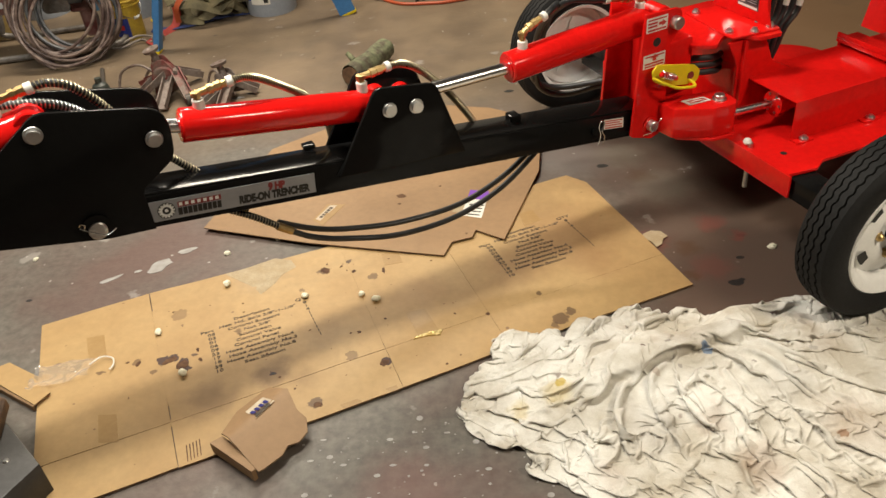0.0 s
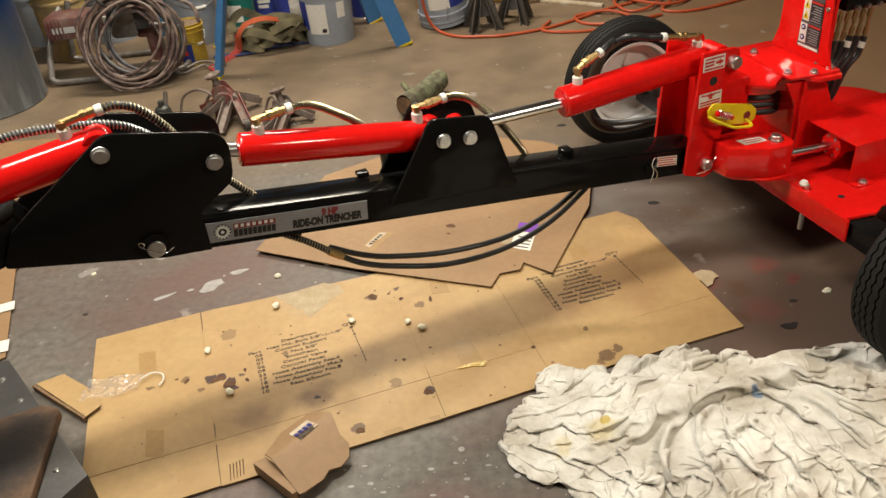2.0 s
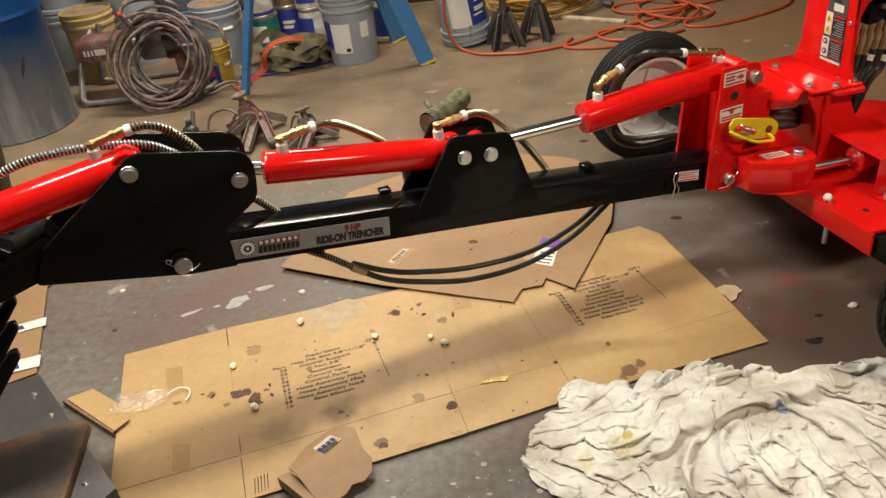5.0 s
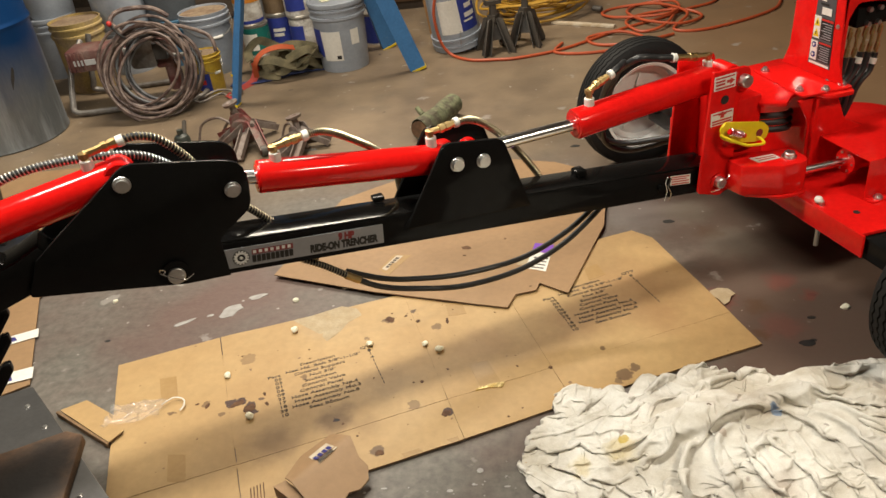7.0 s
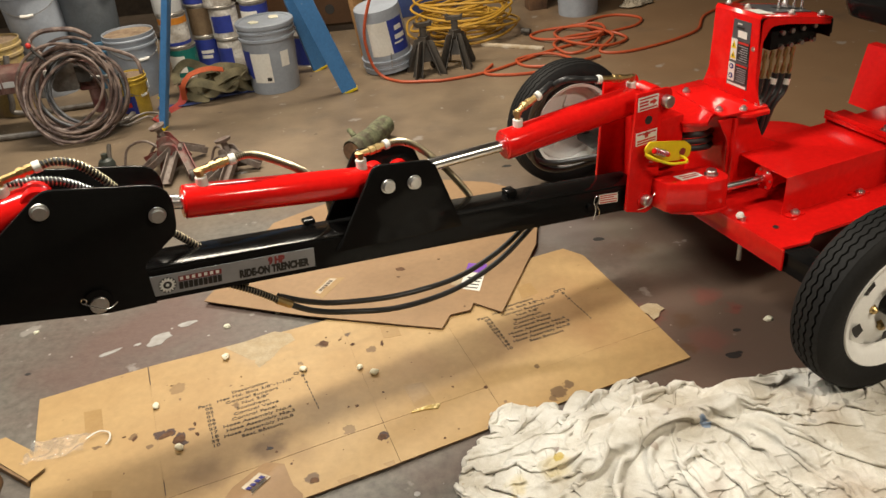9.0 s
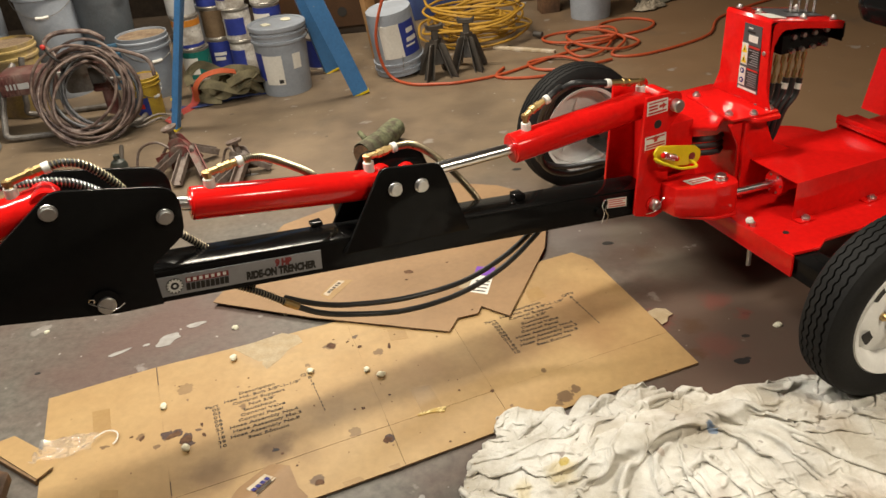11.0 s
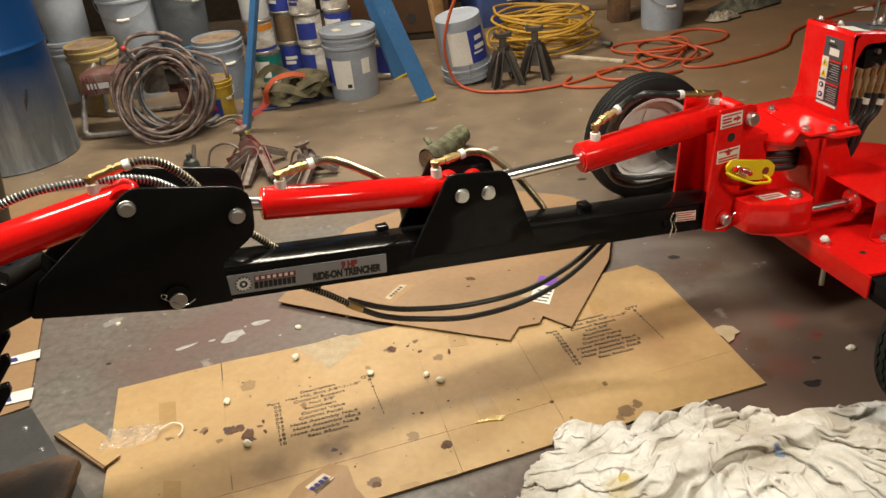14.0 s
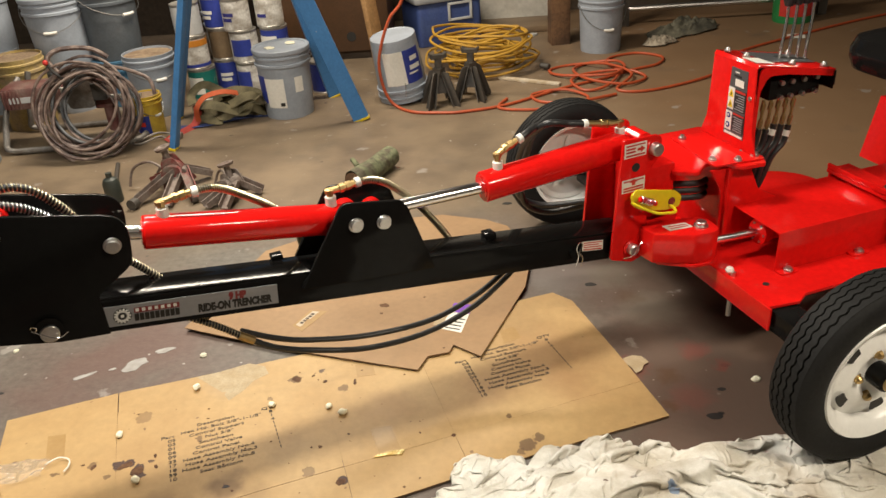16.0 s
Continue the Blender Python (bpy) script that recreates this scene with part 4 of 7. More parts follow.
for x in (0.225, 0.26, 0.30, 0.345):
    for z in (0.725, 0.683):
        cp("valve_bolt", rod(B(), (x, 0.653, z), (x, 0.667, z), 0.0075, 6), ZINC, "", valve)
for k in range(6):
    fx = 0.150 + 0.026 * k
    fb = B()
    p = [(fx + 0.004, 0.672, 0.678), (fx, 0.668, 0.64), (fx - 0.008, 0.664, 0.592 - 0.006 * (k % 3))]
    sweep(fb, curve_points(p, 4), 0.0044, 8)
    for i in (0, 1):
        q = Vector(p[i]).lerp(Vector(p[i + 1]), 0.55)
        rod(fb, q + Vector((0.002, 0, 0.011)), q - Vector((0.002, 0, 0.011)), 0.0068, 6)
    cp("valve_fitting", fb, BRASS, "brass hose fitting", valve, smooth=20)
    e = p[-1]
    hb = sweep(B(), curve_points([(e[0], e[1], e[2] + 0.01), (e[0] - 0.012, e[1] - 0.002, e[2] - 0.04), (e[0] - 0.05, 0.66, 0.50), (0.13 + 0.012 * k, 0.665 + 0.006 * (k % 2), 0.44 - 0.02 * (k % 3)), (0.13, 0.70, 0.32), (0.1, 0.72, 0.29)], 7), 0.0095, 10)
    cp("hydraulic_hose", hb, HOSE, "black rubber hydraulic hose")
    if k in (3, 5):
        cp("tape_band", rod(B(), (e[0] - 0.003, e[1], e[2] - 0.005), (e[0] - 0.008, e[1] - 0.001, e[2] - 0.022), 0.0112, 14), WHITE_PLASTIC, "white tape band")
# black hoses through the opening behind the mast
for k in range(3):
    cp("hydraulic_hose", sweep(B(), curve_points([(-0.14, 0.70, 0.47 - 0.022 * k), (-0.03, 0.67, 0.462 - 0.022 * k), (0.03, 0.70, 0.45 - 0.02 * k), (0.12, 0.8, 0.42)], 6), 0.0095, 10), HOSE, "black rubber hydraulic hose")

# warning placard on the console panel
px = 0.1115
PLACARD = material("dark_grey_decal", (0.09, 0.09, 0.095), 0.35, second=(0.07, 0.07, 0.075), fine=0.05)
plac = cp("placard", slab(B(), [(0.658, 0.572), (0.747, 0.572), (0.737, 0.772), (0.665, 0.772)], px - 0.0012, px, "x"), PLACARD, "dark grey and white safety placard")


def placard_bit(y0, y1, z0, z1, mat):
    cp("printed_bar", slab(B(), [(y0, z0), (y1, z0), (y1, z1), (y0, z1)], px - 0.002, px - 0.001, "x"), mat, "", plac)


placard_bit(0.662, 0.711, 0.650, 0.712, INK)
placard_bit(0.660, 0.711, 0.586, 0.644, INK)
placard_bit(0.714, 0.740, 0.650, 0.714, PAPER)
placard_bit(0.716, 0.743, 0.586, 0.642, PAPER)
placard_bit(0.662, 0.743, 0.5735, 0.580, PAPER)


def printed(y0, y1, z0, z1, mat):
    cp("printed_bar", slab(B(), [(y0, z0), (y1, z0), (y1, z1), (y0, z1)], px - 0.003, px - 0.002, "x"), mat, "", plac)


printed(0.676, 0.714, 0.722, 0.742, PAPER)
printed(0.690, 0.722, 0.748, 0.753, INK)
printed(0.700, 0.718, 0.759, 0.763, PAPER)
printed(0.664, 0.710, 0.704, 0.710, INK_RED)
printed(0.662, 0.710, 0.637, 0.642, INK_RED)
for k in range(7):
    printed(0.667, 0.707 - 0.006 * (k % 3), 0.654 + 0.007 * k, 0.6562 + 0.007 * k, GREY_DECAL)
for k in range(7):
    printed(0.666, 0.707 - 0.005 * (k % 2), 0.590 + 0.0065 * k, 0.592 + 0.0065 * k, GREY_DECAL)
for zc in (0.697, 0.666):
    cp("warning_triangle", slab(B(), [(0.716, zc - 0.011), (0.738, zc - 0.011), (0.727, zc + 0.012)], px - 0.003, px - 0.002, "x"), YELLOW, "", plac)
    cp("printed_bar", slab(B(), [(0.7255, zc - 0.006), (0.7285, zc - 0.006), (0.7285, zc + 0.003), (0.7255, zc + 0.003)], px - 0.004, px - 0.003, "x"), INK, "", plac)
for zc in (0.630, 0.601):
    cp("printed_disc", lathe(B(), [(0, 0), (0.0085, 0), (0.0085, 0.001), (0, 0.001)], 18, align((px - 0.0021, 0.7295, zc), (px - 0.01, 0.7295, zc))), INK_BLUE, "", plac)
    cp("printed_bar", slab(B(), [(0.7265, zc - 0.003), (0.7325, zc - 0.003), (0.7325, zc + 0.004), (0.7265, zc + 0.004)], px - 0.0045, px - 0.0032, "x"), PAPER, "", plac)
cp("top_label", slab(B(), [(0.13, 0.655), (0.19, 0.655), (0.19, 0.72), (0.13, 0.72)], 0.0, 0.001, "z", m=Matrix.Translation((0.0, 0, 0.8225)) @ Matrix.Rotation(radians(10.7), 4, "Y")), PAPER, "", console)

SLOPE = Matrix.Translation((0.0, 0, 0.8222)) @ Matrix.Rotation(radians(10.7), 4, "Y")
lp = cp("lever_plate", slab(B(), [(0.185, 0.675), (0.375, 0.70), (0.375, 0.80), (0.185, 0.80)], 0.0, 0.0015, "z", m=SLOPE), PLACARD, "dark grey lever slot plate", console)
cp("lever_slot", slab(B(), [(0.262, 0.732), (0.378, 0.732), (0.378, 0.752), (0.262, 0.752)], 0.0016, 0.0026, "z", m=SLOPE), INK, "", console)
for x, y in ((0.14, 0.80), (0.155, 0.735), (0.365, 0.655), (0.37, 0.81), (0.255, 0.66)):
    cp("top_bolt", lathe(B(), [(0, 0.012), (0.006, 0.012), (0.008, 0.005), (0.0105, 0.005), (0.0105, 0), (0, 0)], 12, SLOPE @ Matrix.Translation((x, y, 0.0005))), ZINC, "", console)
cp("panel_rivet", lathe(B(), [(0, 0.004), (0.006, 0.003), (0.007, 0)], 12, align((0.1118, 0.648, 0.70), (0.0, 0.648, 0.70))), ZINC, "", console)
cp("end_flange", slab(B(), [(0.633, 0.742), (0.828, 0.742), (0.828, 0.655), (0.80, 0.655), (0.633, 0.70)], 0.385, 0.388, "x", 0.0005), BLACK_SATIN, "black end flange", console)

# seat support at the rear
cp("seat_bracket", box(B(), 0.445, 0.53, 0.30, 0.665, 0.405, 0.417, 0.002), RED, "red flat seat bracket")
cp("bracket_lip", box(B(), 0.445, 0.455, 0.30, 0.665, 0.418, 0.434, 0.002), RED)
cp("bracket_bolt", lathe(B(), [(0, 0.016), (0.009, 0.016), (0.009, 0.005), (0.015, 0.005), (0.015, 0), (0, 0)], 14, Matrix.Translation((0.495, 0.47, 0.4175))), ZINC, "steel bolt")
cp("seat_post", slab(B(), [(0.865, 0.273), (0.95, 0.273), (0.95, 0.49), (0.912, 0.49)], 0.66, 0.95, "y", 0.003), RED, "red upright seat support plate")
cp("bracket_leg", box(B(), 0.455, 0.525, 0.657, 0.667, 0.273, 0.404, 0.002), RED)
cp("turntable", lathe(B(), [(0, 0), (0.17, 0), (0.17, 0.012), (0.16, 0.016), (0, 0.016)], 40, Matrix.Translation((0.43, 0.83, 0.262))), RED, "round red base plate")
seat = cp("seat", slab(B(), rounded([(0.10, 0.0), (0.60, 0.0), (0.60, 0.42), (0.10, 0.42)], [0.1] * 4), 0.0, 0.11, "z", 0.045, m=Matrix.Translation((0.255, 0.20, 0.755))), BLACK, "padded black seat")


# wheels
def wheel(m, side):
    R = 0.248
    bm = B()
    prof = [(0.158, -0.045), (0.168, -0.052), (0.19, -0.060), (0.215, -0.060), (0.232, -0.053), (0.2405, -0.044)]
    groove = [(-0.044, 0), (-0.0315, 0), (-0.0305, 1), (-0.0275, 1), (-0.0265, 0), (-0.0115, 0), (-0.0105, 1), (-0.0075, 1), (-0.0065, 0)]
    tread = groove + [(-x, d) for x, d in groove[::-1]]
    seg = 200
    rings = []
    for k in range(seg):
        a = 2 * math.pi * k / seg
        zig = 0.0021 * (1 if (k // 2) % 2 else -1)
        ring = [(r, y) for r, y in prof]
        for i, (x, d) in enumerate(tread):
            inner = 0 < i < len(tread) - 1
            y = x + (zig if inner else 0)
            ring.append((R - 0.6 * x * x / 0.19 - (0.008 if d else 0), y))
        ring += [(r, -y) for r, y in prof[::-1]]
        rings.append([bm.verts.new((r * math.cos(a), y, r * math.sin(a))) for r, y in ring])
    for k in range(seg):
        p, q = rings[k], rings[(k + 1) % seg]
        for j in range(len(p) - 1):
            bm.faces.new((p[j], p[j + 1], q[j + 1], q[j]))
    inv = WORLD_M[trencher].inverted()
    wh = part("wheel", lathe(B(), [(0.0, -0.02), (0.05, -0.022), (0.06, -0.03), (0.075, -0.032), (0.105, -0.018), (0.128, -0.010), (0.136, -0.03), (0.150, -0.05), (0.166, -0.056), (0.169, -0.052), (0.168, -0.048), (0.157, -0.04), (0.157, 0.04), (0.168, 0.048), (0.168, 0.056), (0.156, 0.052), (0.150, 0.0), (0.138, -0.006), (0, -0.012)], 64, Matrix.Rotation(radians(90), 4, "X") @ Matrix.Diagonal((1, 1, -1, 1)) if side < 0 else Matrix.Rotation(radians(-90), 4, "X") @ Matrix.Diagonal((1, 1, -1, 1))), WHITE_PAINT, trencher, "white painted steel wheel", inv @ m, smooth=40)
    part("tyre", bm, RUBBER, wh, "black ribbed tyre", smooth=25)
    s = side

    def face(name, b, mat, label=""):
        part(name, b, mat, wh, label)

    hub = B()
    lathe(hub, [(0.030, 0), (0.030, 0.045), (0.026, 0.05), (0, 0.05)], 28, align((0, s * 0.018, 0), (0, s * 1, 0)))
    face("hub", hub, BLACK, "black axle hub")
    face("hub_back", lathe(B(), [(0.042, 0), (0.042, 0.03), (0.03, 0.04), (0.03, 0.07), (0, 0.07)], 28, align((0, -s * 0.0, 0), (0, -s, 0))), BLACK, "black brake-side hub")
    for k in range(5):
        a = 2 * math.pi * k / 5 + 0.3
        o = [(0.07 * math.cos(a - 0.18), 0.07 * math.sin(a - 0.18)), (0.122 * math.cos(a), 0.122 * math.sin(a)), (0.07 * math.cos(a + 0.3), 0.07 * math.sin(a + 0.3))]
        b = B()
        lo, hi = sorted((-s * 0.003, -s * 0.0005))
        slab(b, rounded(o, [0.006] * 3), lo, hi)
        face("wheel_rib", b, WHITE_PAINT)
    lo = 0.006
    face("rim_ring", lathe(B(), [(0.126, 0), (0.147, 0), (0.147, 0.0015), (0.126, 0.0015)], 48, align((0, -s * lo, 0), (0, -s, 0))), WHITE_PAINT)
    face("hub_nut", lathe(B(), [(0.023, 0), (0.023, 0.012), (0.016, 0.02), (0, 0.022)], 22, align((0, s * 0.066, 0), (0, s, 0))), BRASS, "dusty gold hub nut")
    for k in range(5):
        a = 2 * math.pi * k / 5 + 0.55
        c = Vector((0.062 * math.cos(a), s * 0.026, 0.062 * math.sin(a)))
        face("lug_nut", lathe(B(), [(0, 0.02), (0.006, 0.018), (0.0105, 0.012), (0.0105, 0.004), (0.014, 0.003), (0.014, 0), (0, 0)], 6 if k % 2 else 12, align(c, c + Vector((0, s, 0)))), BRASS, "copper-coloured lug nut")
        a += math.pi / 5
        sl_o = [(0.088 * math.cos(a + d), 0.088 * math.sin(a + d)) for d in (-0.16, 0, 0.16)] + [(0.118 * math.cos(a + d), 0.118 * math.sin(a + d)) for d in (0.2, 0, -0.2)]
        lo, hi = sorted((s * 0.0195, s * 0.0205))
        sb = B()
        slab(sb, rounded(sl_o, [0.008] * 6), lo + s * 0.004, hi + s * 0.004)
        face("wheel_slot", sb, INK, "dark slot in the wheel disc")
    return wh


wheel(CHASSIS @ pose(0.01, 0, 0.248), -1)
wheel(CHASSIS @ pose(-0.05, 1.44, 0.248), 1)

# ---- cardboard, cloth and litter on the floor ----
def split(poly, a, b):
    """The parts of an outline to the left and to the right of the line from a to b."""
    (ax, ay), (bx, by) = a, b
    side = [(bx - ax) * (y - ay) - (by - ay) * (x - ax) for x, y in poly]
    left, right = [], []
    for i, p in enumerate(poly):
        q, s, t = poly[(i + 1) % len(poly)], side[i], side[(i + 1) % len(poly)]
        if s >= 0:
            left.append(p)
        if s <= 0:
            right.append(p)
        if s * t < 0:
            k = s / (s - t)
            c = (p[0] + (q[0] - p[0]) * k, p[1] + (q[1] - p[1]) * k)
            left.append(c), right.append(c)
    return left, right


def inset(poly, d):
    cx, cy = sum(p[0] for p in poly) / len(poly), sum(p[1] for p in poly) / len(poly)
    return [(x - d * (1 if x > cx else -1), y - d * (1 if y > cy else -1)) for x, y in poly]


def sheet_mesh(outline, z0, thick, warp=0.004, seed=0.0, n=14, curl=0.0):
    """A slightly warped sheet with a cut outline; its sides take the second material."""
    bm = B()
    bm.faces.new([bm.verts.new((x, y, 0)) for x, y in outline])
    xs, ys = [p[0] for p in outline], [p[1] for p in outline]
    for k in range(1, n):
        x = min(xs) + (max(xs) - min(xs)) * k / n
        bmesh.ops.bisect_plane(bm, geom=bm.verts[:] + bm.edges[:] + bm.faces[:], plane_co=(x, 0, 0), plane_no=(1, 0, 0))
        y = min(ys) + (max(ys) - min(ys)) * k / n
        bmesh.ops.bisect_plane(bm, geom=bm.verts[:] + bm.edges[:] + bm.faces[:], plane_co=(0, y, 0), plane_no=(0, 1, 0))
    edge = {v for e in bm.edges if e.is_boundary for v in e.verts}
    for v in bm.verts:
        w = noise.noise(Vector((v.co.x * 2.6, v.co.y * 2.6, seed))) * 0.5 + 0.5
        w2 = noise.noise(Vector((v.co.x * 11, v.co.y * 11, seed + 5)))
        v.co.z = z0 + warp * w + warp * 0.25 * w2 + (curl * max(0, noise.noise(Vector((v.co.x * 5, v.co.y * 5, seed + 9)))) if v in edge else 0)
    r = bmesh.ops.extrude_face_region(bm, geom=bm.faces[:])
    for v in r["geom"]:
        if isinstance(v, bmesh.types.BMVert):
            v.co.z += thick
    bmesh.ops.recalc_face_normals(bm, faces=bm.faces)
    for f in bm.faces:
        f.material_index = 1 if abs(f.normal.z) < 0.5 else 0
    return bm


def sheet_z(x, y, z0, thick, warp, seed):
    """The height of a warped sheet's upper face."""
    w = noise.noise(Vector((x * 2.6, y * 2.6, seed))) * 0.5 + 0.5
    return z0 + warp * w + warp * 0.25 * noise.noise(Vector((x * 11, y * 11, seed + 5))) + thick


def lay(ob, flat, *sheet):
    """Lays a flat piece, made at the height flat, on the warped sheet."""
    m = ob.matrix_basis
    inv = m.inverted()
    for v in ob.data.vertices:
        p = m @ v.co
        p.z += sheet_z(p.x, p.y, *sheet) - flat + 0.0006
        v.co = inv @ p
    return ob


def blob(x, y, r, z, squash=1.0, rz=0.0, seed=1.0, n=18, rough=0.45, t=0.0006):
    """A flat spot with a ragged edge."""
    o = []
    for k in range(n):
        a = 2 * math.pi * k / n
        q = r * (1 + rough * noise.noise(Vector((math.cos(a) * 1.7, math.sin(a) * 1.7, seed * 7.3))))
        px_, py_ = q * math.cos(a), q * math.sin(a) * squash
        o.append((x + px_ * math.cos(rz) - py_ * math.sin(rz), y + px_ * math.sin(rz) + py_ * math.cos(rz)))
    return slab(B(), o, z, z + t, "z")


ZT = 0.0135
BOX_SHEET = (0.001, 0.005, 0.005, 2.0)
TOP_SHEET = (0.0125, 0.003, 0.005, 4.0)
outline = [(-1.21, 1.815), (-0.92, 1.916), (-0.66, 1.995), (-0.424, 2.065), (-0.15, 2.16), (0.415, 2.368), (0.475, 2.31), (0.58, 1.98), (0.66, 1.72), (0.36, 1.615), (0.105, 1.525), (-0.15, 1.425), (-0.39, 1.335), (-0.676, 1.235), (-0.985, 1.118)]
box_thing = thing("flattened_box", pose(0, 0, 0), "large flattened cardboard box with printed parts lists, lying open", "cardboard box")
rest, panels = outline, []
for a, b in (((-0.918, 1.917), (-0.678, 1.236)), ((-0.362, 2.098), (-0.151, 1.418)), ((-0.078, 2.2), (0.13, 1.535))):
    rest, one = split(rest, a, b)
    panels.append(one)
panels.append(rest)
for k, p in enumerate(panels):
    main, flap = split(p, (-1.028, 1.271), (0.607, 1.866))
    for j, o in enumerate((main, flap)):
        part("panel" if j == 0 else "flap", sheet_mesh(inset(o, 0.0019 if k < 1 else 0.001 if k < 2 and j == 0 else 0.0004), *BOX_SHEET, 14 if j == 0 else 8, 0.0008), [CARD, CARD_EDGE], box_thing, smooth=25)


def crease(a, b, t0, t1):
    """The board that still holds two panels together along a pressed fold."""
    bm, (ax, ay), (bx, by) = B(), a, b
    ln = math.hypot(bx - ax, by - ay)
    nx_, ny_ = -(by - ay) / ln * 0.012, (bx - ax) / ln * 0.012
    n = max(2, round(ln * (t1 - t0) / 0.03))
    for k in range(n):
        p, q = t0 + (t1 - t0) * k / n, t0 + (t1 - t0) * (k + 1) / n
        o = [(ax + (bx - ax) * t + nx_ * w, ay + (by - ay) * t + ny_ * w) for t, w in ((p, -1), (q, -1), (q, 1), (p, 1))]
        slab(bm, o, ZT - 0.0046, ZT - 0.0016, "z")
    lay(part("crease", bm, CARD, box_thing), ZT, *BOX_SHEET)


for a, b, t0, t1 in (((-0.918, 1.917), (-0.678, 1.236), 0.13, 0.70), ((-0.362, 2.098), (-0.151, 1.418), 0.02, 0.73), ((-0.078, 2.2), (0.13, 1.535), 0.02, 0.82),
                     ((-1.028, 1.271), (0.607, 1.866), 0.01, 0.50), ((-1.028, 1.271), (0.607, 1.866), 0.61, 0.985)):
    crease(a, b, t0, t1)


def parts_list(x, y, turn):
    """The printed list of parts, line by line."""
    m = pose(x, y, ZT, 0, 0, turn)
    rows = ['Hex Hd. Bolt 3/8"-1-1/8"', "Control Support", 'Nut 3/8"', "Scutcheon", "Control Valve", "Control Panel", "Hose Assembly No.4", "Hose Assembly No.3", "Hose Assembly No.8", "Seat Bottom"]
    wide = Matrix.Diagonal((1.42, 1, 1, 1))

    def line(text, x, y, side="LEFT"):
        lay(words(text, 0.0155, INK_BROWN, box_thing, m @ pose(x, y, 0) @ wide, side, bold=0.0002), ZT, *BOX_SHEET)

    line("Description", 0.135, 0.028, "CENTER")
    line("Part", -0.014, 0.004)
    line("QTY", 0.262, 0.028)
    for k, (row, no, q) in enumerate(zip(rows, "05 03 01 06 09 23 17 18 39 10".split(), "8141111111")):
        d = -0.0192 * (k + 1)
        line(row, 0.135 + (0.014 if k == 0 else 0.003 * ((k * 7) % 5 - 2)), 0.028 + d, "CENTER")
        line(no, 0.004, 0.004 + d * 0.9)
        line(q, 0.281 + 0.001 * k, 0.026 + d * 0.9)


parts_list(-0.705, 1.70, 18.5)
parts_list(0.100, 1.988, 18.5)


def on_box(name, bm, mat, label=""):
    return lay(part(name, bm, mat, box_thing, label), ZT, *BOX_SHEET)


for k, o in enumerate(([(-1.052, 1.735), (-1.003, 1.742), (-0.968, 1.648), (-1.016, 1.643)], [(-0.925, 1.428), (-0.876, 1.424), (-0.846, 1.331), (-0.896, 1.335)], [(-0.144, 1.715), (-0.091, 1.724), (-0.054, 1.626), (-0.109, 1.606)], [(0.226, 2.151), (0.271, 2.172), (0.291, 2.109), (0.236, 2.083)], [(-0.219, 2.004), (-0.168, 2.016), (-0.152, 1.952), (-0.206, 1.944)], [(-0.31, 1.385), (-0.17, 1.434), (-0.164, 1.418), (-0.30, 1.37)])):
    on_box("packing_tape", slab(B(), o, ZT - 0.001, ZT - 0.0002, "z"), TAPE, "strip of clear brown packing tape")
GOLD_TAPE = material("crumpled_gold_tape", (0.55, 0.38, 0.12), 0.25, 0.4, second=(0.7, 0.55, 0.25), scale=60, amount=0.8, bump=0.6, bump_scale=150)
on_box("tape_scrap", slab(B(), [(-0.124, 1.598), (-0.087, 1.606), (-0.052, 1.606), (-0.046, 1.626), (-0.084, 1.621), (-0.120, 1.606)], ZT - 0.001, ZT + 0.003, "z"), GOLD_TAPE, "crumpled gold tape scrap")
GREY_PAPER = material("torn_grey_paper", (0.42, 0.335, 0.215), 0.7, second=(0.36, 0.27, 0.155), scale=30, amount=0.7, bump=0.3, bump_scale=200)
on_box("torn_patch", slab(B(), [(-0.70, 1.98), (-0.64, 2.0), (-0.553, 2.04), (-0.50, 2.02), (-0.481, 1.983), (-0.52, 1.95), (-0.539, 1.906), (-0.573, 1.862), (-0.60, 1.90), (-0.631, 1.925)], ZT - 0.001, ZT - 0.0003, "z"), GREY_PAPER, "patch of torn grey liner")
r_ = random.Random(4)
for x, y, r, sq, mt in ((-0.784, 1.606, 0.020, 0.45, STAIN), (-0.745, 1.585, 0.017, 0.9, STAIN), (-0.869, 1.604, 0.010, 0.5, STAIN), (-0.901, 1.614, 0.006, 0.6, STAIN), (-0.493, 1.519, 0.005, 1.0, INK), (-0.200, 1.519, 0.013, 0.8, STAIN), (-0.365, 1.392, 0.012, 0.7, STAIN), (-0.388, 1.947, 0.016, 0.7, STAIN), (-0.273, 1.649, 0.006, 0.8, STAIN), (-0.30, 1.93, 0.008, 0.7, STAIN), (-0.21, 1.92, 0.014, 0.35, STAIN), (-0.34, 1.96, 0.006, 0.6, STAIN), (0.082, 1.676, 0.007, 0.8, STAIN), (-0.715, 1.64, 0.004, 2.0, STAIN), (-0.70, 1.60, 0.004, 2.5, STAIN)):
    on_box("stain", blob(x, y, r, ZT - 0.0002, sq, r_.random() * 3, x * 10), mt, "dark oily stain")
for k in range(46):
    x, y = r_.uniform(-0.9, 0.0), r_.uniform(1.45, 2.05)
    if 0.36 * x + 1.5 < y < 0.36 * x + 2.15:
        on_box("speck", blob(x, y, r_.uniform(0.0015, 0.004), ZT - 0.0003, r_.uniform(0.4, 1), r_.random() * 3, k, 8), STAIN)
